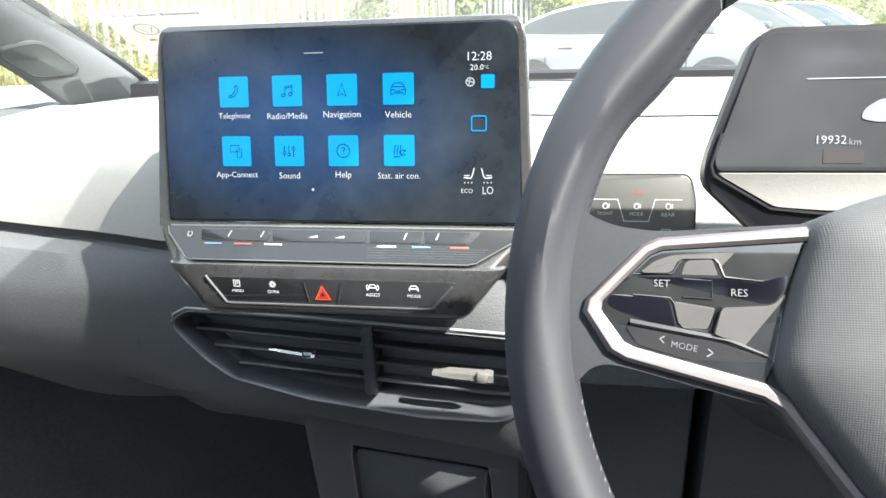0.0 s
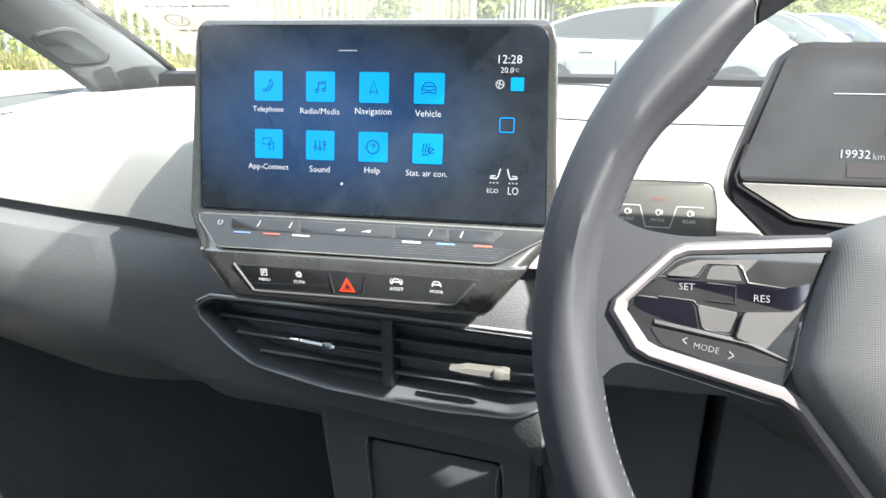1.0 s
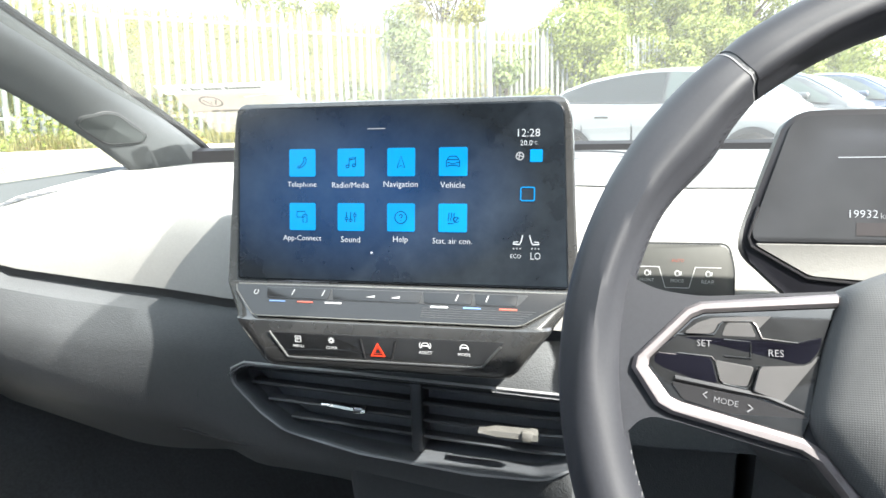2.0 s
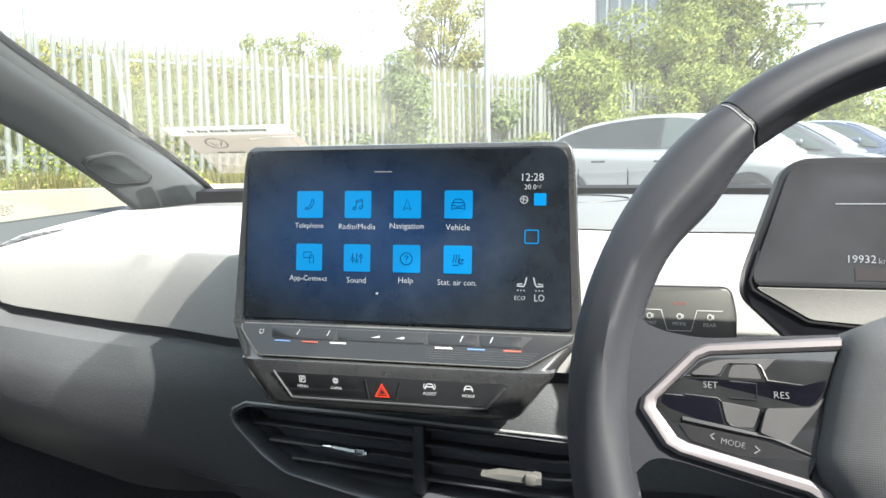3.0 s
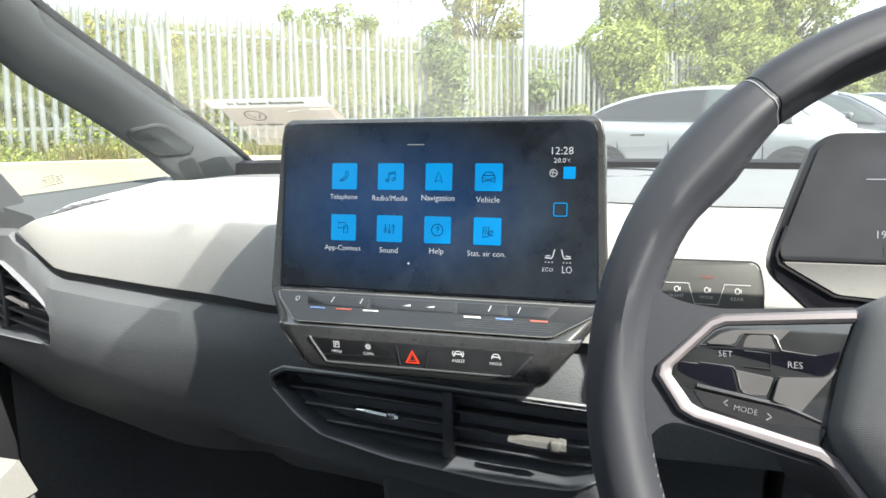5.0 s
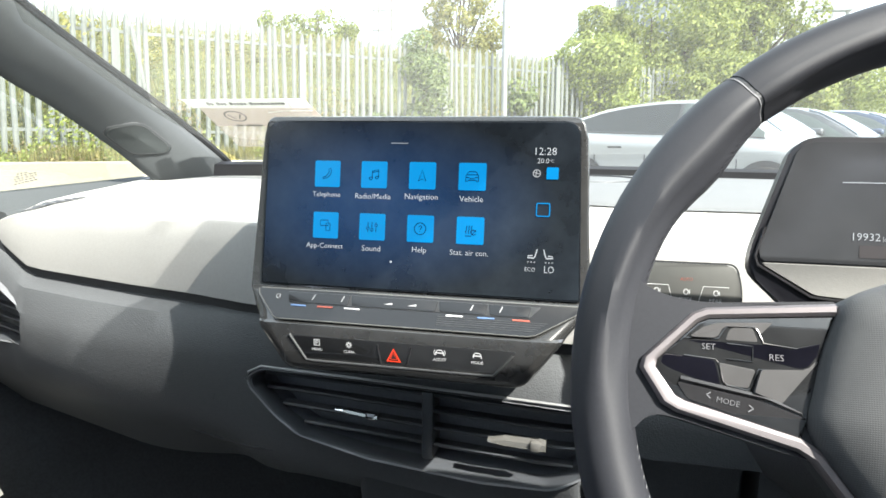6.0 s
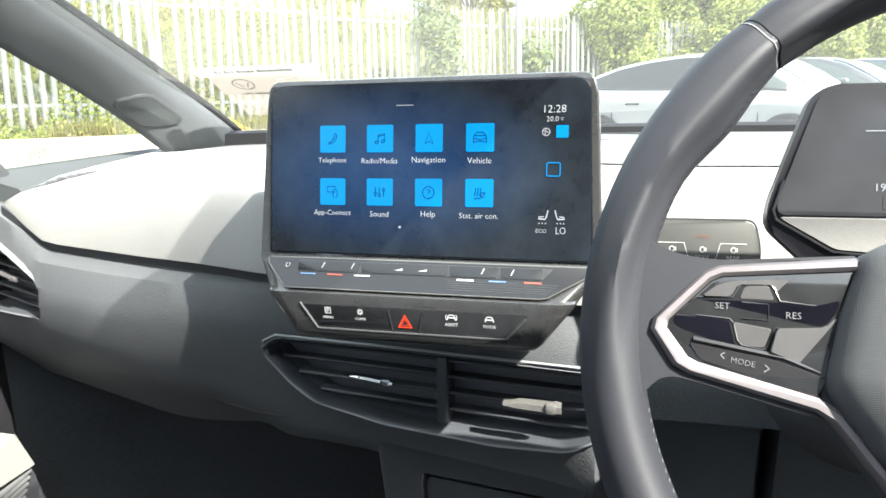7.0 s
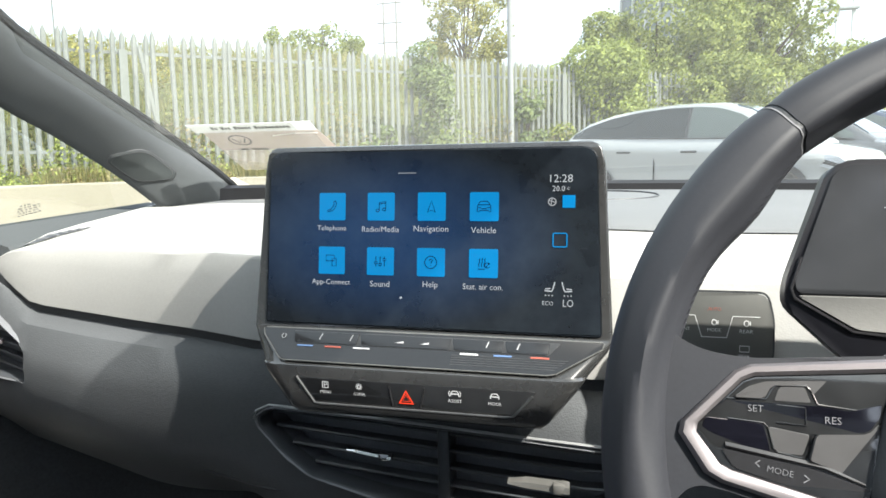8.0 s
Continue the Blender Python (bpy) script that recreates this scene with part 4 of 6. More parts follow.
# ---- left door: speaker grille in a pale insert ----
door = thing("door_speaker", "pale door insert with a slatted speaker grille", "speaker")
bm = bmesh.new()
MD = frame_of((-0.719, 0.21, 0.6), (0, 1, 0), (0, 0, 1))
prism(bm, round_poly([(0.018, 0.016), (0.044, -0.048), (-0.028, -0.051), (-0.20, -0.056), (-0.13, -0.047)], 0.003), 0.0, -0.052, 0.0, m=MD)
part("insert", bm, mat("door_insert_vinyl", (0.21, 0.208, 0.195), 0.6, grain=0.5, size=500, vary=0.06), door)
for i in range(9):
    bm = bmesh.new()
    prism(bm, [(-0.12, -0.085 - i * 0.009), (0.040 - i * 0.004, -0.054 - i * 0.009), (0.040 - i * 0.004, -0.058 - i * 0.009), (-0.12, -0.089 - i * 0.009)], -0.004, -0.052, m=MD)
    part("slat", bm, MID_GREY, door)
bm = bmesh.new()
prism(bm, round_poly(arc(-0.03, -0.09, 0.085, 0.075, 0, 350, 24), 0.0), -0.012, -0.050, m=MD)
part("grille_back", bm, BLACK_SOFT, door)

# ---- touch display ----
TILT = radians(8.06)
POD_M = frame_of((0, 0, 1.03), (1, 0, 0), (0, math.sin(TILT), math.cos(TILT)))
pod = thing("touch_display", "black touch display on the dashboard showing eight blue tiles", "display", POD_M)


def pod_section(v, ul, ur, nf, ch, back=-0.034):
    """One level of the housing, its front edges rounded by ch."""
    turn = [radians(k) for k in (0, 22.5, 45, 67.5, 90)]
    left = [(ul + ch * (1 - math.cos(k)), nf - ch * 0.85 * (1 - math.sin(k))) for k in turn]
    right = [(ur - ch * (1 - math.cos(k)), nf - ch * 0.85 * (1 - math.sin(k))) for k in turn[::-1]]
    pts = [(ul + 0.012, back), (ul, back + 0.012)] + left + right + [(ur, back + 0.012), (ur - 0.012, back)]
    return [Vector((a, v, b)) for a, b in pts]


bm = bmesh.new()
loft(bm, [pod_section(0.0715, -0.1255, 0.1130, -0.0045, 0.002), pod_section(0.0708, -0.1305, 0.1180, -0.0022, 0.002), pod_section(0.0688, -0.1342, 0.1218, -0.0014, 0.002), pod_section(0.0655, -0.1366, 0.1244, -0.0012, 0.002), pod_section(0.055, -0.1385, 0.1268, -0.001, 0.002),
          pod_section(-0.0685, -0.1458, 0.1335, -0.001, 0.002), pod_section(-0.0712, -0.1458, 0.1335, 0.0, 0.003), pod_section(-0.079, -0.1425, 0.130, 0.006, 0.010), pod_section(-0.0955, -0.1340, 0.1170, 0.0168, 0.019),
          pod_section(-0.0975, -0.1335, 0.116, 0.0192, 0.018), pod_section(-0.102, -0.1310, 0.113, 0.0198, 0.017), pod_section(-0.129, -0.1115, 0.0925, 0.0150, 0.013), pod_section(-0.1335, -0.107, 0.088, 0.012, 0.012), pod_section(-0.1365, -0.098, 0.08, 0.002, 0.008)])
housing = part("housing", bm, HOUSING, pod, "gloss black housing", 42)
bm = bmesh.new()
prism(bm, round_poly([(-0.1355, -0.0680), (0.1262, -0.0680), (0.1212, 0.0672), (-0.1335, 0.0672)], [0.002, 0.002, 0.011, 0.011]), -0.002, 0.0005, 0.0008)
front_glass = part("front_glass", bm, GLASS_BLACK, pod, "dark glossy glass")
bm = bmesh.new()
prism(bm, round_poly([(-0.1343, -0.0668), (0.1250, -0.0668), (0.1200, 0.0660), (-0.1323, 0.0660)], [0.002, 0.002, 0.010, 0.010]), 0.0006, 0.0009)
page = part("page", bm, PAGE, pod, "dark blue home page")
Z1 = 0.0014
U0, PITCH, ROW = -0.0795, 0.04, (0.024, -0.0177)
NAMES = (("Telephone", 0.0241), ("Radio/Media", 0.0298), ("Navigation", 0.0268), ("Vehicle", 0.0185), ("App-Connect", 0.0318), ("Sound", 0.0155), ("Help", 0.0115), ("Stat. air con.", 0.030))


def glyph(bm, k, cx, cy):
    """The line drawing on tile k."""
    z, w = 0.0018, 0.0006

    def s(pts, closed=False):
        stroke(bm, [(cx + a * 0.001, cy + b * 0.001) for a, b in pts], w, z, closed)

    if k == 0:
        s([(-3, -4), (-4, -3.5), (-3, -2.4), (-1.5, -2.6), (0.8, 0.2), (1.6, 1.8), (1.2, 3.8), (2.6, 4.4), (3.6, 2.6), (3, 0), (0.6, -3), (-3, -4)])
    elif k == 1:
        s(arc(-2.6, -3, 1.3, 1.1, 0, 340), True)
        s(arc(2.6, -2.2, 1.3, 1.1, 0, 340), True)
        s([(-1.3, -3), (-1.3, 3), (3.9, 4), (3.9, -2.2)])
        s([(-1.3, 1.8), (3.9, 2.8)])
    elif k == 2:
        s([(0, 4.6), (3, -4.4), (0, -2.6), (-3, -4.4)], True)
    elif k == 3:
        s([(-5, 0.4), (-3.4, 3), (-2.4, 3.9), (2.4, 3.9), (3.4, 3), (5, 0.4), (5, -3.8), (3.6, -3.8), (3.4, -2.8), (-3.4, -2.8), (-3.6, -3.8), (-5, -3.8)], True)
        s([(-4.4, 1.4), (4.4, 1.4)])
        s([(-4.6, -0.6), (-2, -0.8)])
        s([(4.6, -0.6), (2, -0.8)])
        s([(-2, -1.6), (2, -1.6)])
    elif k == 4:
        s([(-4.4, 4), (2.4, 4), (2.4, -0.4), (-4.4, -0.4)], True)
        s([(0.6, 1.6), (4, 1.6), (4, -4.4), (0.6, -4.4)], True)
    elif k == 5:
        for dx, h in ((-3.4, -1.2), (0, -2.4), (3.4, 1.4)):
            s([(dx, 3.8), (dx, h + 0.8)])
            s([(dx, h - 0.8), (dx, -4)])
            s([(dx - 1.2, h + 0.7), (dx + 1.2, h + 0.7), (dx + 1.2, h - 0.7), (dx - 1.2, h - 0.7)], True)
    elif k == 6:
        s(arc(0, 0, 4.6, 4.6, 0, 350, 24), True)
        s([(-1.2, 1.2), (-0.6, 2.2), (0.8, 2.2), (1.3, 1.2), (0.4, 0), (0, -0.8)])
        s([(-0.1, -1.9), (0.2, -2.4)])
    else:
        for dx in (-3, -1, 1):
            s([(dx, -2.6), (dx - 0.5, -0.8), (dx + 0.4, 1), (dx, 2.6), (dx + 0.6, 3.8)])
        s(arc(3, -1.4, 1.9, 1.9, 20, 330, 10))
        s([(1.4, -3.4), (4.6, 0.4)])
        s([(-3.8, -4.2), (1, -4.2)])


for k in range(8):
    cx, cy = U0 + PITCH * (k % 4), ROW[k // 4]
    bm = bmesh.new()
    prism(bm, round_poly([(cx - 0.0108, cy - 0.0106), (cx + 0.0108, cy - 0.0106), (cx + 0.0108, cy + 0.0106), (cx - 0.0108, cy + 0.0106)], 0.0012, 3), 0.0009, Z1)
    tile = part("tile", bm, TILE_BLUE, page, "lit blue tile", 0)
    bm = bmesh.new()
    glyph(bm, k, cx, cy)
    part("icon", bm, TILE_LINE, page, "thin line icon", 0)
    lettering(NAMES[k][0], NAMES[k][1], cx - 0.0003, cy - 0.0172, Z1, TEXT_WHITE, page)
lettering("12:28", 0.0159, 0.0962, 0.0442, Z1, TEXT_WHITE, page)
lettering("20.0", 0.0088, 0.0944, 0.0370, Z1, TEXT_WHITE, page)
lettering("°C", 0.0030, 0.1008, 0.0370, Z1, TEXT_WHITE, page)
lettering("ECO", 0.0078, 0.0878, -0.0452, Z1, TEXT_WHITE, page)
lettering("LO", 0.0072, 0.1022, -0.0448, Z1, TEXT_WHITE, page, height=0.0052)
bm = bmesh.new()
prism(bm, round_poly([(0.0972, 0.0232), (0.1062, 0.0232), (0.1062, 0.0322), (0.0972, 0.0322)], 0.0006, 2), 0.0009, Z1)
part("tile", bm, TILE_BLUE, page, "small lit blue tile", 0)
bm = bmesh.new()
stroke(bm, arc(0.0899, 0.0275, 0.0027, 0.0027, 0, 340, 14), 0.0008, Z1, True)
stroke(bm, [(0.0874, 0.0285), (0.0924, 0.0270)], 0.0007, Z1)
stroke(bm, [(0.0899, 0.0300), (0.0890, 0.0250)], 0.0007, Z1)
part("globe_icon", bm, TEXT_DIM, page, "", 0)
bm = bmesh.new()
stroke(bm, round_poly([(0.0909, -0.0047), (0.1007, -0.0047), (0.1007, 0.0050), (0.0909, 0.0050)], 0.0012, 3), 0.0008, Z1, True)
part("home_key", bm, TILE_BLUE, page, "blue square outline", 0)
bm = bmesh.new()
stroke(bm, [(-0.0262, 0.0493), (-0.0122, 0.0493)], 0.0006, Z1)
part("pull_bar", bm, TEXT_DIM, page, "", 0)
bm = bmesh.new()
prism(bm, arc(-0.0228, -0.0449, 0.0009, 0.0009, 0, 330, 8), 0.0009, Z1)
part("page_dot", bm, TEXT_WHITE, page, "", 0)
for cx, sgn in ((0.0885, 1), (0.1019, -1)):
    bm = bmesh.new()
    stroke(bm, [(cx + sgn * 0.0042, -0.0298), (cx + sgn * 0.0030, -0.0345), (cx + sgn * 0.0022, -0.0362)], 0.0008, Z1)
    stroke(bm, [(cx + sgn * 0.0022, -0.0366), (cx - sgn * 0.0030, -0.0362)], 0.0009, Z1)
    stroke(bm, [(cx - sgn * 0.0028, -0.0350), (cx + sgn * 0.001, -0.0346)], 0.0007, Z1)
    part("seat_icon", bm, TEXT_WHITE, page, "", 0)
    bm = bmesh.new()
    for j in (-1, 0, 1):
        prism(bm, arc(cx + j * 0.0024, -0.0396, 0.0006, 0.0006, 0, 315, 7), 0.0009, Z1)
    part("level_dots", bm, TEXT_DIM, page, "", 0)

# slider strip under the glass
SM = frame_of((0, -0.0715, 0.0012), (1, 0, 0), (0, 0.0240, -0.0156))
strip = thing("touch_strip", "glossy grey touch slider strip", "control strip")
strip.parent = pod
del strip["category"]
strip.name = "slider_strip"
bm = bmesh.new()
prism(bm, round_poly([(-0.1345, -0.001), (-0.1335, -0.006), (-0.1125, -0.0278), (0.0935, -0.0278), (0.1265, -0.006), (0.1275, -0.001)], [0.001, 0.004, 0.006, 0.006, 0.004, 0.001]), -0.001, 0.0022, 0.0008, m=SM)
part("slider_panel", bm, STRIP_GREY, strip, "glossy dark grey panel")
bm = bmesh.new()
prism(bm, round_poly([(-0.108, -0.0035), (0.098, -0.0035), (0.090, -0.0135), (-0.1045, -0.0135)], 0.001), 0.0018, 0.0026, 0.0005, m=SM)
part("slider_groove", bm, GROOVE, strip, "shallow gloss groove")
bm = bmesh.new()
tube(bm, [Vector((a, b, 0.0016)) for a, b in [(-0.1330, -0.0012), (0.0, -0.0010), (0.1262, -0.0012)]], 0.0009, 6)
bmesh.ops.transform(bm, matrix=SM, verts=bm.verts)
part("top_lip", bm, SWITCH_GREY, strip, "thin pale lip")
for x0, x1 in ((-0.1075, -0.0535), (-0.0525, 0.0185), (0.0195, 0.0575), (0.0585, 0.0905)):
    bm = bmesh.new()
    prism(bm, round_poly([(x0, -0.0042), (x1, -0.0042), (x1 - 0.001, -0.0130), (x0 + 0.002, -0.0130)], 0.0008), 0.0024, 0.0031, 0.0004, m=SM)
    part("touch_field", bm, STRIP_GREY, strip, "raised touch field")
bm = bmesh.new()
tube(bm, [Vector((a, b, 0.0020)) for a, b in [(-0.1348, -0.002), (-0.1332, -0.0072), (-0.1145, -0.0270), (-0.1100, -0.0282), (0.0900, -0.0282), (0.0960, -0.0268), (0.1265, -0.0066), (0.1280, -0.002)]], 0.0005, 5)
bmesh.ops.transform(bm, matrix=SM, verts=bm.verts)
part("panel_edge", bm, SWITCH_GREY, strip, "thin pale edge")
# dark lines painted for the streaks reflected in the strip's right part
for k in range(5):
    bm = bmesh.new()
    prism(bm, [(0.020, -0.0172 - 0.0018 * k), (0.104 - 0.0023 * k, -0.0172 - 0.0018 * k), (0.104 - 0.0023 * k, -0.0166 - 0.0018 * k), (0.020, -0.0166 - 0.0018 * k)], 0.0018, 0.0024, m=SM)
    part("streak_line", bm, GROOVE, strip, "", 0)
for x, mtl in ((-0.096, BLUE_PRINT), (-0.073, RED_PRINT), (-0.050, PRINT_DIM), (0.033, PRINT_WHITE), (0.0575, BLUE_PRINT), (0.084, RED_PRINT)):
    bm = bmesh.new()
    prism(bm, [(x - 0.0065, -0.0163), (x + 0.0065, -0.0163), (x + 0.0065, -0.0151), (x - 0.0065, -0.0151)], 0.0018, 0.0028, m=SM)
    part("mark_line", bm, mtl, strip, "", 0)
for x in (-0.084, -0.059, 0.046, 0.0685):
    bm = bmesh.new()
    stroke(bm, [(x - 0.0010, -0.0105), (x + 0.0006, -0.0055)], 0.0008, 0.0034)
    bmesh.ops.transform(bm, matrix=SM, verts=bm.verts)
    part("mark_tick", bm, PRINT_DIM, strip, "", 0)
for x in (-0.0205, -0.001):
    bm = bmesh.new()
    vs = [(x - 0.004, -0.0102), (x + 0.003, -0.0102), (x + 0.003, -0.0084)]
    bm.faces.new([bm.verts.new((*p, 0.0034)) for p in vs])
    bmesh.ops.transform(bm, matrix=SM, verts=bm.verts)
    part("volume_mark", bm, PRINT_DIM, strip, "", 0)
bm = bmesh.new()
stroke(bm, arc(-0.1155, -0.0085, 0.0017, 0.0020, 110, 430, 12), 0.0005, 0.003)
bmesh.ops.transform(bm, matrix=SM, verts=bm.verts)
part("power_mark", bm, PRINT_DIM, strip, "", 0)

# button bar
BM = frame_of((0, -0.1151, 0.0150), (1, 0, 0), (0, 0.0200, 0.0045))
bar = part("button_bar", prism(bmesh.new(), round_poly([(-0.0985, 0.0100), (-0.085, -0.0098), (0.064, -0.0098), (0.083, 0.0100)], [0.002, 0.003, 0.003, 0.002]), -0.004, 0.0028, 0.0006, m=BM), PIANO, pod, "gloss black button bar")
for pts in ([(-0.0990, 0.0105), (-0.0855, -0.0100), (-0.080, -0.0104), (0.060, -0.0104), (0.066, -0.0098), (0.080, 0.0070)],):
    bm = bmesh.new()
    tube(bm, [Vector((a, b, 0.0026)) for a, b in pts], 0.0010, 6)
    bmesh.ops.transform(bm, matrix=BM, verts=bm.verts)
    part("lower_lip", bm, EDGE_LIP, bar, "thin glossy lip")
for text, w, x in (("MENU", 0.0092, -0.0755), ("CLIMA", 0.0096, -0.0485), ("ASSIST", 0.0112, 0.0245), ("MODE", 0.0100, 0.0535)):
    lettering(text, w * 0.92, x, -0.0006, 0.0031, KEY_LIT, bar, m=BM)
    bm = bmesh.new()
    if text == "MENU":
        stroke(bm, [(x - 0.0022, 0.0028), (x + 0.0022, 0.0028), (x + 0.0022, 0.0076), (x - 0.0022, 0.0076)], 0.0006, 0.0031, True)
        stroke(bm, [(x - 0.0008, 0.0036), (x - 0.0008, 0.0068), (x + 0.0010, 0.0068), (x + 0.0010, 0.0052), (x - 0.0008, 0.0052)], 0.0005, 0.0031)
    elif text == "CLIMA":
        stroke(bm, arc(x, 0.0052, 0.0013, 0.0013, 0, 330, 10), 0.0006, 0.0031, True)
        for a in range(0, 360, 45):
            stroke(bm, [(x + 0.0018 * math.cos(radians(a)), 0.0052 + 0.0018 * math.sin(radians(a))), (x + 0.0026 * math.cos(radians(a)), 0.0052 + 0.0026 * math.sin(radians(a)))], 0.0006, 0.0031)
    else:
        stroke(bm, [(x - 0.0030, 0.0030), (x - 0.0030, 0.0050), (x - 0.0016, 0.0070), (x + 0.0016, 0.0070), (x + 0.0030, 0.0050), (x + 0.0030, 0.0030)], 0.0007, 0.0031)
        stroke(bm, [(x - 0.0030, 0.0048), (x + 0.0030, 0.0048)], 0.0009, 0.0031)
        if text == "ASSIST":
            stroke(bm, arc(x, 0.005, 0.0044, 0.0034, -40, 40, 6), 0.0005, 0.0031)
            stroke(bm, arc(x, 0.005, 0.0044, 0.0034, 140, 220, 6), 0.0005, 0.0031)
    bmesh.ops.transform(bm, matrix=BM, verts=bm.verts)
    part("key_icon", bm, KEY_LIT, bar, "", 0)
bm = bmesh.new()
stroke(bm, [(-0.0172, -0.0052), (-0.0070, -0.0052), (-0.0121, 0.0044)], 0.0017, 0.0032, True)
stroke(bm, [(-0.0149, -0.0035), (-0.0093, -0.0035), (-0.0121, 0.0015)], 0.0006, 0.0032, True)
bmesh.ops.transform(bm, matrix=BM, verts=bm.verts)
part("hazard_triangle", bm, RED_LIT, bar, "lit red hazard triangle", 0)
for x in (-0.0240, 0.0000):
    bm = bmesh.new()
    tube(bm, [Vector((x - 0.001 * (1 if x < 0 else -2), 0.0075, 0.0028)), Vector((x + 0.0015 * (1 if x < 0 else -1), -0.0080, 0.0028))], 0.0007, 5)
    bmesh.ops.transform(bm, matrix=BM, verts=bm.verts)
    part("key_edge", bm, PIANO_GREY, bar)

# ---- light switch panel ----
LP = frame_of((0.2045, 0.029, 0.9623), (1, 0, 0), (0, 0.10, 1)) @ Matrix.Scale(1.061, 4)
lights = thing("light_switch_panel", "flat grey light switch panel with printed symbols on the dashboard", "switch panel", LP)
bm = bmesh.new()
prism(bm, round_poly([(-0.036, -0.026), (0.0335, -0.026), (0.0372, -0.018), (0.0372, 0.008), (0.033, 0.0255), (-0.033, 0.0255), (-0.036, 0.01)], [0.006, 0.006, 0.004, 0.006, 0.006, 0.006, 0.004]), -0.02, 0.002, 0.001)
part("panel", bm, SWITCH_GREY, lights)
bm = bmesh.new()
stroke(bm, round_poly([(-0.036, -0.026), (0.0335, -0.026), (0.0378, -0.018), (0.0378, 0.008), (0.0335, 0.0262), (-0.033, 0.0262), (-0.0366, 0.01)], [0.006, 0.006, 0.004, 0.006, 0.006, 0.006, 0.004]), 0.0014, 0.0012, True)
part("gap", bm, BLACK_SOFT, lights, "dark gap round the panel", 0)
lettering("MODE", 0.0088, 0.0, -0.0002, 0.0024, PRINT_WHITE, lights)
lettering("REAR", 0.0085, 0.0205, -0.0005, 0.0024, PRINT_WHITE, lights)
lettering("FRONT", 0.0098, -0.0205, 0.0000, 0.0024, PRINT_WHITE, lights)
lettering("AUTO", 0.0085, 0.0, 0.0142, 0.0024, RED_PRINT, lights)
lettering("REAR", 0.007, 0.0195, -0.0175, 0.0024, TEXT_DIM, lights)
for pts in ([(-0.032, 0.0095), (-0.0125, 0.0095), (-0.008, -0.0052), (0.008, -0.0052), (0.0118, 0.0095), (0.029, 0.0095)],):
    bm = bmesh.new()
    stroke(bm, pts, 0.0005, 0.0024)
    part("key_line", bm, PRINT_WHITE, lights, "", 0)
bm = bmesh.new()
for cx in (-0.0205, 0.0, 0.0205):
    stroke(bm, arc(cx, 0.0050, 0.0016, 0.0019, 0, 330, 9), 0.0006, 0.0024, True)
    stroke(bm, [(cx + 0.0024, 0.0065), (cx + 0.0024, 0.0035)], 0.0005, 0.0024)
stroke(bm, [(0.0165, -0.0145), (0.0225, -0.0145), (0.0225, -0.0105), (0.0165, -0.0105)], 0.0006, 0.0024, True)
part("switch_icon", bm, PRINT_WHITE, lights, "", 0)

# ---- instrument display behind the wheel ----
CA = radians(12)
CM = frame_of((0.3276, -0.0601, 1.0046), (1, 0, 0), (0, math.sin(CA), math.cos(CA))) @ Matrix.Scale(0.892, 4)
cluster = thing("instrument_display", "black angular instrument display behind the steering wheel", "display", CM)


def mirrored(pts):
    return pts + [(-a, b) for a, b in reversed(pts)]


bm = bmesh.new()
outl = round_poly(mirrored([(-0.060, -0.046), (-0.078, -0.033), (-0.1090, -0.0035), (-0.1075, 0.013), (-0.0828, 0.086), (-0.070, 0.0925)]), [0.004, 0.006, 0.008, 0.006, 0.008, 0.006] + [0.006, 0.008, 0.006, 0.008, 0.006, 0.004], 3)
prism(bm, outl, -0.014, 0.0, 0.002)
box(bm, (0.015, -0.042, -0.022), (0.05, 0.05, 0.024), 0.004)
part("housing", bm, mat("deep_black", (0.007, 0.007, 0.010), 0.4, vary=0.2), cluster, "black angular housing")
bm = bmesh.new()
prism(bm, round_poly(mirrored([(-0.1005, 0.0045), (-0.1025, 0.012), (-0.079, 0.0835), (-0.070, 0.0885)]), [0.002, 0.004, 0.006, 0.004, 0.004, 0.006, 0.004, 0.002]), -0.001, 0.0016, 0.0006)
cs = part("screen_glass", bm, CLUSTER_GLASS, cluster, "dark glass")
bm = bmesh.new()
prism(bm, round_poly(mirrored([(-0.036, -0.0200), (-0.066, -0.0180), (-0.1015, 0.0030)]), 0.004), -0.001, 0.0022, 0.0006)
part("lower_panel", bm, mat("pale_grey_panel", (0.19, 0.187, 0.178), 0.5, grain=0.08, size=900, vary=0.06), cluster, "grey lower panel")
bm = bmesh.new()
tube(bm, [Vector((a, b, 0.0012)) for a, b in [(-0.0985, 0.028), (-0.1045, 0.0075), (-0.1025, 0.001), (-0.068, -0.0195), (-0.038, -0.0222), (0.0, -0.0222)]], 0.0011, 6)
part("inner_edge", bm, PIANO_GREY, cluster, "glossy inner edge")
lettering("19932", 0.0168, -0.0348, 0.0234, 0.0022, TEXT_WHITE, cs)
lettering("km", 0.0065, -0.0215, 0.0222, 0.0022, TEXT_DIM, cs)
bm = bmesh.new()
stroke(bm, [(-0.0505, 0.0605), (0.0505, 0.0605)], 0.0006, 0.0022)
part("divider_line", bm, TEXT_WHITE, cs, "", 0)
bm = bmesh.new()
prism(bm, round_poly([(-0.019, 0.036), (-0.017, 0.042), (-0.008, 0.048), (0.008, 0.048), (0.017, 0.042), (0.019, 0.036), (0.010, 0.034), (-0.010, 0.034)], 0.003), 0.0018, 0.0022)
part("car_picture", bm, TEXT_DIM, cs, "pale car outline on the display", 0)
bm = bmesh.new()
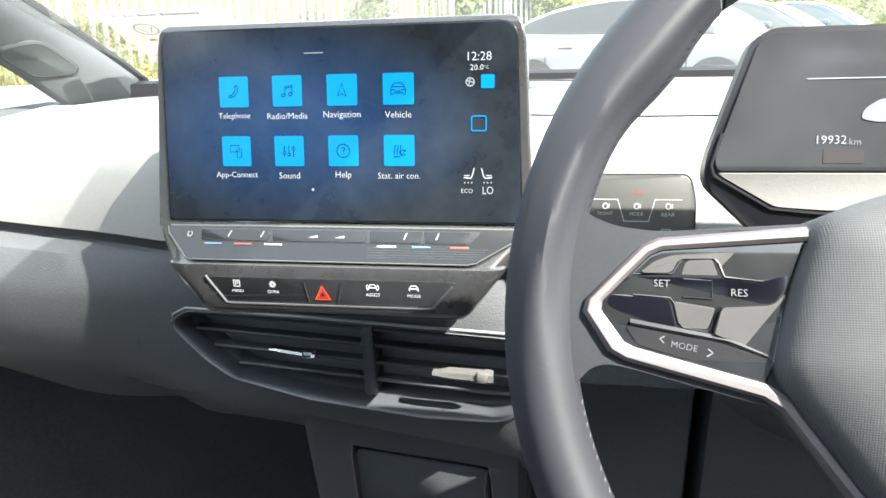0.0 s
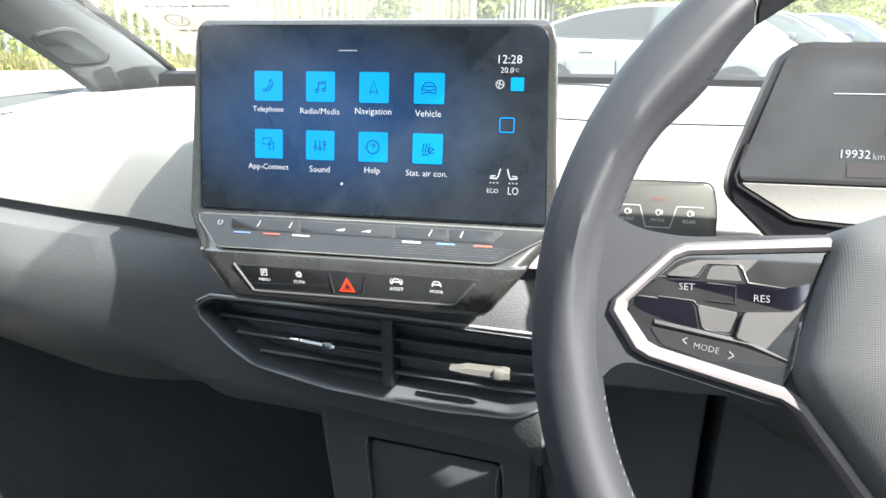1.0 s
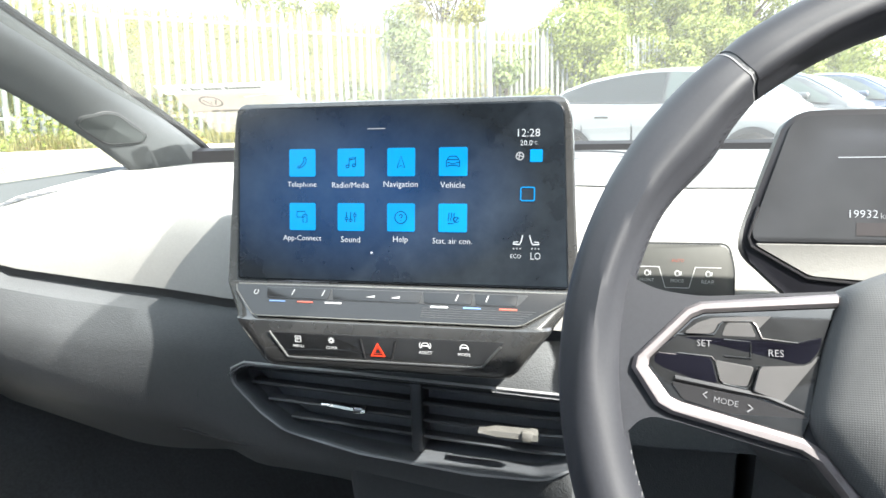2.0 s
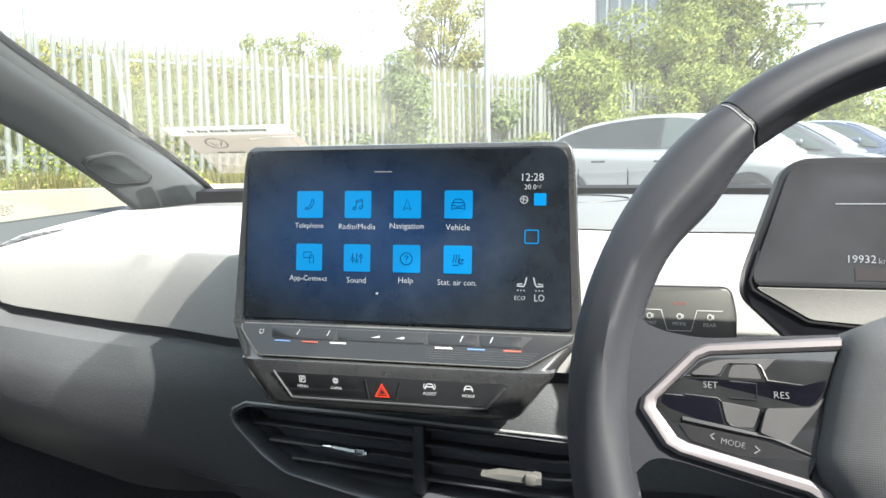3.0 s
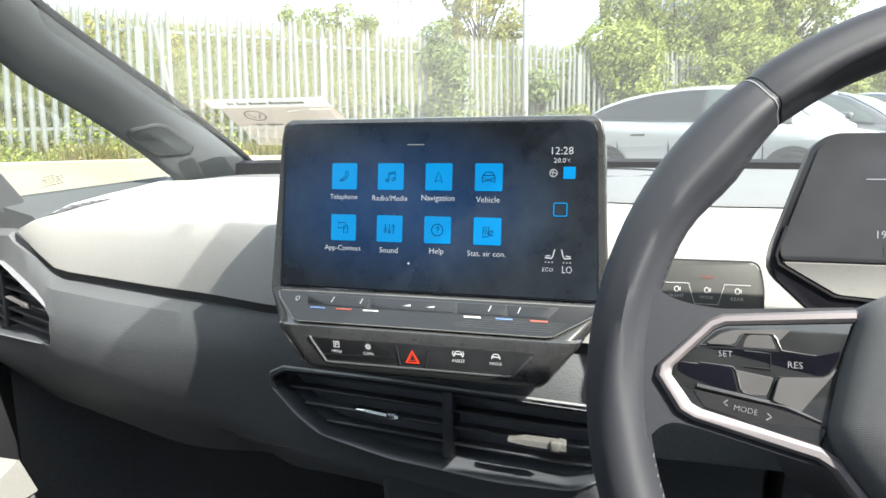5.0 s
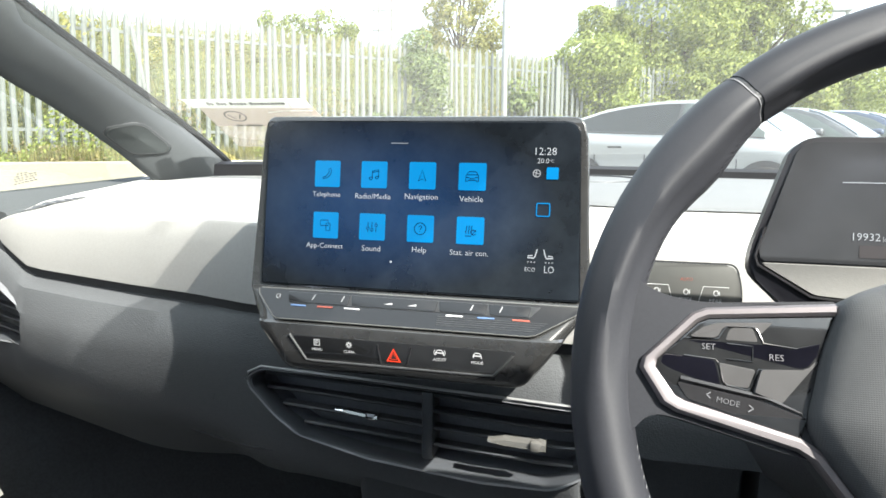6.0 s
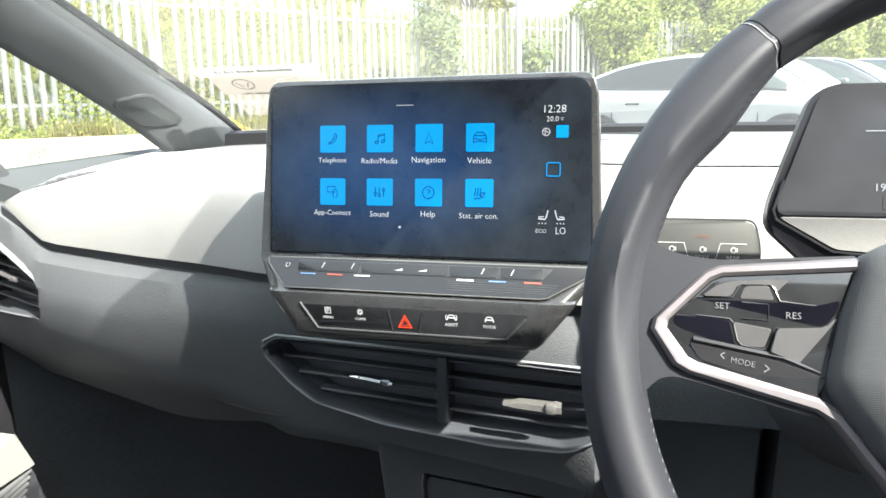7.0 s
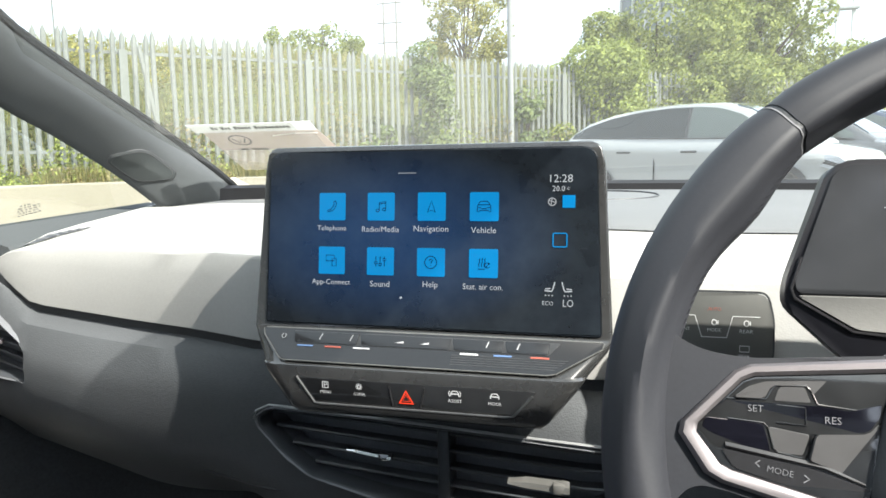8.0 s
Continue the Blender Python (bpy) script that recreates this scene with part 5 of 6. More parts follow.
prism(bm, [(-0.039, 0.009), (-0.016, 0.009), (-0.016, 0.0175), (-0.039, 0.0175)], 0.0017, 0.0019)
part("dim_field", bm, mat("dim_field", (0.02, 0.018, 0.018), 0.2, emit=(0.05, 0.045, 0.045), power=0.35, vary=0), cs, "", 0)

# ---- steering wheel ----
WA = radians(22)
WM = frame_of((0.309, -0.219, 0.983), (1, 0, 0), (0, math.sin(WA), math.cos(WA)))
wheel = thing("steering_wheel", "dark grey leather steering wheel with silver spoke trim", "steering wheel", WM)
RR = 0.1652


def rim_point(a):
    """Centre line of the rim, a little flattened at the foot."""
    x, y = RR * math.cos(radians(a)), RR * math.sin(radians(a))
    return Vector((x, max(y, -0.150) if y > -0.150 else -0.150 + (y + 0.150) * 0.25, 0.0))


def rim_arc(a0, a1, name, material, grow=0.0, n=None):
    b = bmesh.new()
    secs = []
    n = n or max(4, round(abs(a1 - a0) / 3))
    for i in range(n + 1):
        a = a0 + (a1 - a0) * i / n
        p = rim_point(a)
        d = Vector((math.cos(radians(a)), math.sin(radians(a)), 0))
        thumb = 0.0050 * (math.exp(-((a - 143) / 8) ** 2) + math.exp(-((a - 37) / 8) ** 2))
        end = min(1.0, 0.95 + 0.05 * min(i, n - i) / 1.0) if grow == 0 else 1.0
        # a soft ridge along the front, drawn in above the thumb rest
        side = a if a <= 90 else 180 - a
        ridge = 0.0017 * max(0.0, min(1.0, (side + 8) / 14)) * max(0.0, min(1.0, (80 - side) / 12))
        qr = radians(lerp(side, [(0, 84), (35, 112), (52, 122), (80, 120)]))
        ring = []
        for q in [k * math.tau / 28 for k in range(28)]:
            dq = q - qr
            out = ridge * (1.3 * math.exp(-(dq / 0.22) ** 2) - math.exp(-((dq - 0.62) / 0.34) ** 2) - 0.5 * math.exp(-((dq + 0.55) / 0.3) ** 2))
            ring.append(p + d * ((0.0132 + grow + out) * math.cos(q) * end - (thumb if math.cos(q) < 0 else 0) * -math.cos(q)) + Vector((0, 0, (0.0165 + grow + out) * math.sin(q) * end)))
        secs.append(ring)
    loft(b, secs)
    return part(name, b, material, wheel, "", 60)


rim_arc(50.1, 130.0, "rim_section", LEATHER)
rim_arc(130.6, 232, "rim_section", LEATHER)
rim_arc(232.6, 307.4, "rim_section", LEATHER)
rim_arc(-52, 49.5, "rim_section", LEATHER)
for a in (130.3, 49.8, 232.3, 307.7):
    rim_arc(a - 0.3, a + 0.3, "seam_ring", BLACK_SOFT, -0.0012, 2)
for a in (130.85, 49.25):
    rim_arc(a - 0.1, a + 0.1, "seam_edge", THREAD, -0.0004, 2)

# the touch key_field: outline, slopes along and across
TOUCH_KEYS = (([(-0.0765, 0.0245), (-0.1190, 0.0212), (-0.1245, 0.0192), (-0.1300, 0.0148), (-0.1190, 0.0150), (-0.1165, 0.0200), (-0.1040, 0.0205), (-0.1005, 0.0142), (-0.0900, 0.0128), (-0.0790, 0.0165)], -0.05, 0.045, KEY_REFLECT),
        ([(-0.1160, 0.0142), (-0.1138, 0.0196), (-0.1052, 0.0200), (-0.1028, 0.0142)], 0.0, 0.05, KEY_REFLECT),
        ([(-0.1335, 0.0135), (-0.1010, 0.0134), (-0.0905, 0.0122), (-0.0800, 0.0155), (-0.0812, 0.0105), (-0.0850, 0.0052), (-0.1010, 0.0040), (-0.1190, 0.0068), (-0.1395, 0.0078)], 0.02, 0.10, KEY_GLOSS),
        ([(-0.1400, 0.0070), (-0.1198, 0.0058), (-0.1172, -0.0044), (-0.1330, -0.0016), (-0.1415, 0.0030)], 0.02, 0.06, KEY_GLOSS),
        ([(-0.1182, 0.0050), (-0.1040, 0.0030), (-0.1066, -0.0048), (-0.1158, -0.0040)], 0.0, 0.03, KEY_REFLECT),
        ([(-0.1022, 0.0032), (-0.0850, 0.0046), (-0.0808, 0.0092), (-0.0838, -0.0125), (-0.0850, -0.0128), (-0.1050, -0.0062)], -0.13, 0.10, KEY_REFLECT),
        ([(-0.1345, -0.0042), (-0.1050, -0.0086), (-0.0850, -0.0142), (-0.0880, -0.0212), (-0.1302, -0.0108)], 0.0, 0.06, PIANO_GREY))
SPOKE_OUT = [(-0.0740, 0.0322), (-0.1235, 0.0275), (-0.1290, 0.0250), (-0.1485, 0.0050), (-0.1495, 0.0005), (-0.1405, -0.0135), (-0.1350, -0.0165), (-0.0890, -0.0275), (-0.0830, -0.0310), (-0.050, -0.0740), (-0.030, -0.096)]
SPOKE_IN = [(-0.0740, 0.0272), (-0.1220, 0.0232), (-0.1265, 0.0212), (-0.1425, 0.0046), (-0.1432, 0.0012), (-0.1350, -0.0100), (-0.1310, -0.0118), (-0.0870, -0.0225), (-0.0795, -0.0270), (-0.045, -0.0720), (-0.026, -0.093)]
for s in (1, -1):
    # leather web between rim and trim
    bm = bmesh.new()
    web = [(-0.1590, 0.047), (-0.1510, 0.0375), (-0.1400, 0.0320), (-0.1240, 0.0298), (-0.072, 0.0335), (-0.072, -0.0310), (-0.0880, -0.0298), (-0.1330, -0.0192), (-0.1410, -0.0180), (-0.1462, -0.0196), (-0.1502, -0.0240), (-0.1570, -0.0320), (-0.1660, -0.033), (-0.172, 0.0)]
    prism(bm, [(a * s, b) for a, b in round_poly(web, [0.004, 0.008, 0.006, 0.006, 0.002, 0.002, 0.006, 0.004, 0.004, 0.005, 0.006, 0.004, 0.004, 0.004], 4)], -0.014, 0.0085, 0.003, 3)
    part("spoke", bm, LEATHER, wheel, "", 50)
    bm = bmesh.new()
    secs = []
    for o, i in zip(SPOKE_OUT, SPOKE_IN):
        o, i = Vector((o[0] * s, o[1])), Vector((i[0] * s, i[1]))
        secs.append([Vector((*o, 0.004)), Vector((*o, 0.0098)), Vector((*(o * 0.75 + i * 0.25), 0.0114)), Vector((*(o * 0.3 + i * 0.7), 0.0114)), Vector((*i, 0.0100)), Vector((*i, 0.004))])
    loft(bm, secs)
    part("spoke_trim", bm, SILVER, wheel, "satin silver trim", 40)
    bm = bmesh.new()
    pad = SPOKE_IN[:8] + [(-0.0850, -0.0150), (-0.0800, 0.0110)]
    prism(bm, [(a * s, b) for a, b in pad], 0.002, 0.0098, 0.0012)
    key_field = part("key_pad", bm, PIANO, wheel, "gloss black touch key_field")
    for outline, gx, gy, mtl in TOUCH_KEYS:
        cx, cy = sum(a for a, _ in outline) / len(outline), sum(b for _, b in outline) / len(outline)
        bm = bmesh.new()
        prism(bm, [(a * s, b) for a, b in round_poly(outline, 0.0012, 3)], 0.006, 0.0100, 0.0003, 1)
        for v in bm.verts:
            if v.co.z > 0.008:
                v.co.z += (v.co.x - cx * s) * gx * s + (v.co.y - cy) * gy
        part("key", bm, mtl, key_field, "", 30)
    if s == 1:
        KZ = 0.0104
        lettering("SET", 0.0054, -0.1222, 0.0112, KZ, PRINT_KEY, key_field)
        lettering("RES", 0.0054, -0.0962, 0.0086, KZ, PRINT_KEY, key_field)
        lettering("MODE", 0.0088, -0.1145, -0.0108, KZ, PRINT_KEY, key_field, m=Matrix.Translation((-0.1138, -0.0108, 0)) @ Matrix.Rotation(radians(-9), 4, "Z") @ Matrix.Translation((0.1138, 0.0108, 0)))
        bm = bmesh.new()
        stroke(bm, [(-0.1212, -0.0074), (-0.1228, -0.0084), (-0.1214, -0.0098)], 0.0005, KZ)
        stroke(bm, [(-0.1066, -0.0112), (-0.1050, -0.0126), (-0.1070, -0.0139)], 0.0005, KZ)
        part("arrow_mark", bm, PRINT_KEY, key_field, "", 0)
        bm = bmesh.new()
        for ln in ([(-0.1320, 0.0143), (-0.1185, 0.0148), (-0.1160, 0.0190), (-0.1145, 0.0202), (-0.1045, 0.0205), (-0.1030, 0.0190), (-0.1010, 0.0140), (-0.0880, 0.0128)],
                   [(-0.1150, 0.0130), (-0.1052, 0.0126), (-0.1052, 0.0062), (-0.1150, 0.0066)], [(-0.1320, 0.0070), (-0.1195, 0.0062), (-0.1180, 0.0045), (-0.1165, -0.0025), (-0.1150, -0.0040), (-0.1072, -0.0054), (-0.1058, -0.0042), (-0.1030, 0.0034), (-0.0900, 0.0028)]):
            tube(bm, [Vector((a, b, KZ - 0.0004)) for a, b in ln], 0.0003, 5)
        part("key_ridge", bm, PIANO, key_field, "raised key ridges")
        bm = bmesh.new()
        loft(bm, [[Vector((-0.1330, -0.0016, KZ - 0.0002)), Vector((-0.1330, -0.0030, KZ + 0.0005)), Vector((-0.1330, -0.0038, KZ - 0.0002))], [Vector((-0.1000, -0.0070, KZ - 0.0002)), Vector((-0.1000, -0.0082, KZ + 0.0006)), Vector((-0.1000, -0.0090, KZ - 0.0002))], [Vector((-0.0870, -0.0124, KZ - 0.0002)), Vector((-0.0870, -0.0130, KZ + 0.0002)), Vector((-0.0870, -0.0136, KZ - 0.0002))]])
        part("key_step", bm, PIANO_GREY, key_field)
# hub: a domed airbag pad
HUB = [(-0.0720, 0.0345), (-0.0800, 0.0110), (-0.0862, -0.0160), (-0.0820, -0.0260), (-0.0500, -0.0680), (-0.034, -0.080)]
hubo = mirrored(HUB[::-1])
hubo = [(a, b) for a, b in hubo] + [(0.055, 0.0420), (0.030, 0.0490), (-0.030, 0.0490), (-0.055, 0.0420)]
hubo = sorted(hubo, key=lambda p: math.atan2(p[1] + 0.012, p[0]))
ring0 = round_poly(hubo, 0.008, 4)
bm = bmesh.new()
secs = []
for k, z in ((1.0, -0.03), (1.0, 0.008), (0.985, 0.0125), (0.955, 0.0160), (0.90, 0.0190), (0.75, 0.0235), (0.5, 0.0265), (0.25, 0.028)):
    secs.append([Vector((p[0] * k, -0.012 + (p[1] + 0.012) * k, z)) for p in ring0])
loft(bm, secs)
hub = part("hub", bm, HUB_SKIN, wheel, "textured dark grey airbag pad", 60)
bm = bmesh.new()
for ln in ([(-0.0535, 0.0085), (-0.0535, 0.0000)], [(-0.0535, 0.0060), (-0.0485, 0.0060), (-0.0470, 0.0045), (-0.0470, 0.0020)], [(-0.0535, 0.0010), (-0.0500, 0.0000), (-0.0480, 0.0018)]):
    tube(bm, [Vector((a, b, 0.0232)) for a, b in ln], 0.0006, 5)
part("horn_mark", bm, DARK_TRIM, hub, "embossed horn mark")
bm = bmesh.new()
stroke(bm, arc(0, -0.006, 0.026, 0.026, 0, 352, 40), 0.003, 0.0282, True)
part("emblem_ring", bm, SILVER, hub, "silver emblem ring", 0)
# stitching along the inner front of the rim
for a0, a1, thread in ((131.5, 166, LEATHER), (192, 231, THREAD), (14, 48.5, LEATHER), (-51, -12, THREAD)):
    bm = bmesh.new()
    for k in range(int((a1 - a0) / 1.5)):
        a = a0 + 1.5 * k
        d = Vector((math.cos(radians(a)), math.sin(radians(a)), 0))
        thumb = 0.0050 * (math.exp(-((a - 143) / 8) ** 2) + math.exp(-((a - 37) / 8) ** 2))
        o = -d * (0.0128 + thumb * 0.95) + Vector((0, 0, 0.0050))
        tube(bm, [rim_point(a) + o, rim_point(a + 0.9) + o + d * 0.0006], 0.00016, 4)
    part("stitching", bm, thread, wheel, "thread stitching")["kind"] = "stuff"
# column shroud, swollen behind the hub to keep sun off the console bin
shroud = thing("steering_column", "dark plastic steering column shroud", "steering column")
bm = bmesh.new()
loft(bm, [[Vector((0.309 + a * w, y, z + b * h)) for a, b in arc(0, 0, 1, 1, 0, 345, 16)] for y, z, w, h in ((-0.18, 0.942, 0.062, 0.050), (-0.10, 0.922, 0.084, 0.062), (-0.06, 0.905, 0.05, 0.036), (0.02, 0.86, 0.048, 0.038), (0.10, 0.83, 0.05, 0.04))])
part("shroud", bm, DARK_TRIM, shroud)

# ---- outside: ground, wall, bank ----
GO = Vector((-7.51, 7.05, 0))          # a point of the fence's line
GD = Vector((0.688, 0.726, 0)).normalized()
GN = Vector((-GD.y, GD.x, 0))          # away from the cars
bm = bmesh.new()
vs = [bm.verts.new(p) for p in ((-900, -900, 0), (900, -900, 0), (900, 900, 0), (-900, 900, 0))]
bm.faces.new(vs)
solo("ground", bm, ASPHALT, "grey asphalt car park", "ground", 0, kind="structure")


def fence_at(s, off=0.0, z=0.0):
    return GO + GD * s + GN * off + Vector((0, 0, z))


bm = bmesh.new()
loft(bm, [[fence_at(s, -0.95, -0.1), fence_at(s, -0.93, 0.77 + 0.01 * math.sin(s * 3)), fence_at(s, -0.90, 0.79), fence_at(s, -0.65, 0.79), fence_at(s, -0.60, 0.6), fence_at(s, -0.60, -0.1)] for s in stations(-14, 32, 0.8)])
solo("kerb_wall", bm, CONCRETE, "low pale concrete retaining wall before the fence", "wall", kind="structure")
BANK = ((-0.62, 0.74), (-0.3, 0.80), (0.0, 0.86), (0.5, 1.0), (1.2, 1.6), (2.2, 2.45), (3.5, 3.05), (6.0, 3.35), (14.0, 3.3), (60, 2.6))


def bank_z(o):
    return lerp(o, BANK)


bm = bmesh.new()
secs = []
for s in stations(-16, 40, 1.0):
    row = []
    for o, z in BANK:
        row.append(fence_at(s, o, z + 0.10 * noise.noise(Vector((s * 0.6, o, 0)))))
    secs.append(row)
loft(bm, secs, ring=False)
solo("bank", bm, EARTH, "grassy bank rising behind the fence", "bank", kind="structure")


def tufts(name, label, count, place, hgt, material, spread=0.03):
    """Many thin blades: grass and weeds."""
    rnd = random.Random(name)
    verts, faces = [], []
    for _ in range(count):
        p = place(rnd)
        h = hgt * rnd.uniform(0.45, 1.2)
        a = rnd.uniform(0, math.tau)
        d = Vector((math.cos(a), math.sin(a), 0)) * 0.006
        lean = Vector((rnd.uniform(-1, 1), rnd.uniform(-1, 1), 0)) * h * 0.3
        k = len(verts)
        verts += [p - d, p + d, p + lean * 0.5 + d * 0.7 + Vector((0, 0, h * 0.6)), p + lean + Vector((0, 0, h)), p + lean * 0.5 - d * 0.7 + Vector((0, 0, h * 0.6))]
        faces.append((k, k + 1, k + 2, k + 3, k + 4))
    me = bpy.data.meshes.new(name)
    me.from_pydata(verts, [], faces)
    me.materials.append(material)
    return tagged(new(name, me), label, "grass", kind="stuff")


def weed_spot(r, o0, o1):
    """A spot on the fence's verge, in uneven patches."""
    while True:
        a, o = r.uniform(-6, 20), r.uniform(o0, o1)
        if noise.noise(Vector((a * 0.9, o * 1.5, 3.0))) + 0.35 > r.uniform(0, 0.9):
            return fence_at(a, o, 0.77)


tufts("weeds", "dry yellow-green weeds along the foot of the fence", 18000, lambda r: weed_spot(r, -0.7, 0.3), 0.24, WEED)
tufts("bank_grass", "tall dry grass on the bank", 24000, lambda r: (lambda o: fence_at(r.uniform(-8, 24), o, bank_z(o)))(r.uniform(0.3, 4.5)), 0.34, WEED)

def leafy(name, label, count, place, leaf, material):
    """Low leafy growth: many small tilted leaves."""
    rnd = random.Random(name)
    verts, faces = [], []
    for _ in range(count):
        p = place(rnd)
        n = Vector((rnd.uniform(-1, 1), rnd.uniform(-1, 1), rnd.uniform(0.1, 1))).normalized()
        u = n.orthogonal().normalized() * leaf * rnd.uniform(0.5, 1.3)
        w = n.cross(u) * 0.6
        k = len(verts)
        verts += [p - u, p + w, p + u, p - w]
        faces.append((k, k + 1, k + 2, k + 3))
    me = bpy.data.meshes.new(name)
    me.from_pydata(verts, [], faces)
    me.materials.append(material)
    return tagged(new(name, me), label, "weeds", kind="stuff")


def heap(r, o0, o1, h, seed):
    while True:
        a, o = r.uniform(-6, 20), r.uniform(o0, o1)
        k = noise.noise(Vector((a * 1.3, o, seed))) + 0.15
        if k > 0:
            return fence_at(a, o, 0.76 + h * k * r.uniform(0, 1.6))


leafy("leafy_weeds", "low green leafy weeds along the verge", 24000, lambda r: heap(r, -0.75, 0.2, 0.85, 5.0), 0.026, LEAF_BRIGHT)
leafy("bank_scrub", "rank green scrub covering the bank behind the fence", 90000, lambda r: (lambda o: fence_at(r.uniform(-7, 22), o, bank_z(o) + 0.42 * r.random() ** 2))(r.uniform(0.25, 3.2)), 0.022, GRASS)
leafy("dry_weeds", "dry straw-coloured weeds along the verge", 22000, lambda r: heap(r, -0.8, 0.2, 1.15, 11.0), 0.022, DRY)

# ---- palisade fence ----
fence = thing("palisade_fence", "weathered galvanised steel palisade fence with pointed pales", "fence")
LEAN = Matrix.Rotation(radians(-3.0), 4, Vector((0.97, 0.24, 0)))


def pale_mesh():
    b = bmesh.new()
    w, h, dpt = 0.036, 2.0, 0.018
    prof = [(-w, 0.0), (-w * 0.45, dpt), (w * 0.45, dpt), (w, 0.0)]
    secs = []
    for z, k in ((0.0, 1.0), (1.88, 1.0), (1.93, 0.9)):
        secs.append([Vector((a * k, -c, z)) for a, c in prof] + [Vector((a * k, -c + 0.004, z)) for a, c in prof[::-1]])
    secs.append([Vector((a * 0.2, -dpt * 0.6 + q * 0.002, h + 0.02 * (abs(a) < 0.02))) for q in (0, 1) for a, c in (prof if q == 0 else prof[::-1])])
    loft(b, secs)
    return mesh_of("pale", b, GALV, 30)


PALE = pale_mesh()
rnd = random.Random(5)
face = Matrix.Rotation(math.atan2(GD.y, GD.x), 4, "Z")
FZ = 0.80
s = -5.0
while s < 20.0:
    bent = rnd.uniform(-1.3, 1.3)
    zz = FZ + rnd.uniform(-0.02, 0.02) + (0.08 if s < 3.88 else 0.0)
    if abs(s - 1.72) < 0.078:
        bent = 10
        zz -= 0.12
    part("pale", PALE, GALV, fence, m=Matrix.Translation(fence_at(s, 0, zz)) @ LEAN @ face @ Matrix.Rotation(radians(-bent), 4, "Y"))
    s += 0.138
for z in (0.32, 1.70):
    bm = bmesh.new()
    for k in range(10):
        a, b2 = -7.05 + k * 2.75, -7.05 + (k + 1) * 2.75
        up_z = FZ + (0.08 if a < 3.8 else 0.0)
        p, q = fence_at(a, 0.012, up_z), fence_at(b2 - 0.02, 0.012, up_z)
        p, q = p + LEAN @ Vector((0, 0, z)), q + LEAN @ Vector((0, 0, z))
        loft(bm, [[e + Vector((0, 0, 0.022)), e + GN * 0.03 + Vector((0, 0, 0.022)), e + GN * 0.03 - Vector((0, 0, 0.022)), e - Vector((0, 0, 0.022))] for e in (p, q)])
    part("rail", bm, GALV, fence, "horizontal angle rail", 30)
for k in range(10):
    bm = bmesh.new()
    box(bm, (0, -0.05, 0.93), (0.11, 0.06, 1.86), 0.004, 1)
    part("post", bm, GALV, fence, "square steel post", 30, m=Matrix.Translation(fence_at(-7.05 + k * 2.75, 0, FZ - 0.05)) @ LEAN @ face)


# ---- plants ----
def crown(name, centres, count, leaf, material, parent, seed, label=""):
    """Leaves scattered in uneven clumps."""
    r = random.Random(seed)
    verts, faces = [], []
    for _ in range(count):
        c, rad = r.choice(centres)
        d = Vector((r.gauss(0, 1), r.gauss(0, 1), r.gauss(0, 1))).normalized() * (r.uniform(0.55, 1.0) ** 0.5)
        p = Vector(c) + Vector((d.x * rad[0], d.y * rad[1], d.z * rad[2]))
        p += Vector((noise.noise(p * 2.1), noise.noise(p * 2.1 + Vector((9, 0, 0))), noise.noise(p * 2.1 + Vector((0, 9, 0))))) * 0.35 * min(rad)
        n = (d + Vector((r.uniform(-1, 1), r.uniform(-1, 1), r.uniform(-0.4, 1.2)))).normalized()
        u = n.orthogonal().normalized() * leaf * r.uniform(0.6, 1.3)
        w = n.cross(u) * 0.62
        k = len(verts)
        verts += [p - u, p + w + n * leaf * 0.15, p + u, p - w + n * leaf * 0.15]
        faces.append((k, k + 1, k + 2, k + 3))
    me = bpy.data.meshes.new(name)
    me.from_pydata(verts, [], faces)
    me.materials.append(material)
    return part(name, me, material, parent, label)


def tree(name, label, base, clumps, count, leaf, material, seed, trunk=0.12):
    t = thing(name, label, "tree" if "tree" in name else "bush", Matrix.Translation(base))
    b = bmesh.new()
    r = random.Random(seed)
    top = max(c[2] for c, _ in clumps)
    tube(b, [(0, 0, -0.3), (0.05, 0.02, top * 0.3), (-0.05, 0.05, top * 0.6), (0.02, 0, top)], [trunk, trunk * 0.8, trunk * 0.5, trunk * 0.15], 7)
    for c, _ in clumps:
        z0 = c[2] * r.uniform(0.35, 0.6)
        tube(b, [(0, 0, z0), (c[0] * 0.5, c[1] * 0.5, (z0 + c[2]) * 0.5 + 0.05), tuple(c)], [trunk * 0.45, trunk * 0.3, trunk * 0.1], 5)
    part("trunk", b, BARK, t, "", 60)
    crown("crown", clumps, count, leaf, material, t, seed)
    return t


def clumps_in(seed, n, size, rad):
    r = random.Random(seed)
    return [((r.uniform(-1, 1) * size[0], r.uniform(-1, 1) * size[1], size[2] + r.uniform(-1, 1) * size[3]), tuple(rad * r.uniform(0.7, 1.3) for _ in range(3))) for _ in range(n)]


tree("ivy_bush", "dense ivy growing over the palisade fence", fence_at(6.25, -0.12, 0.8), clumps_in(1, 14, (0.24, 0.24, 1.2, 0.85), 0.30), 7000, 0.035, LEAF_DARK, 1, 0.03)
tree("ivy_bush", "sparse ivy hanging through the palisade fence", fence_at(8.45, -0.12, 0.8), clumps_in(2, 6, (0.22, 0.22, 1.0, 0.6), 0.24), 1300, 0.045, LEAF_DARK, 2, 0.03)
tree("ivy_bush", "low brambles at the fence foot", fence_at(5.3, -0.15, 0.8), clumps_in(12, 6, (0.5, 0.5, 0.5, 0.25), 0.24), 900, 0.045, LEAF_DARK, 12, 0.02)
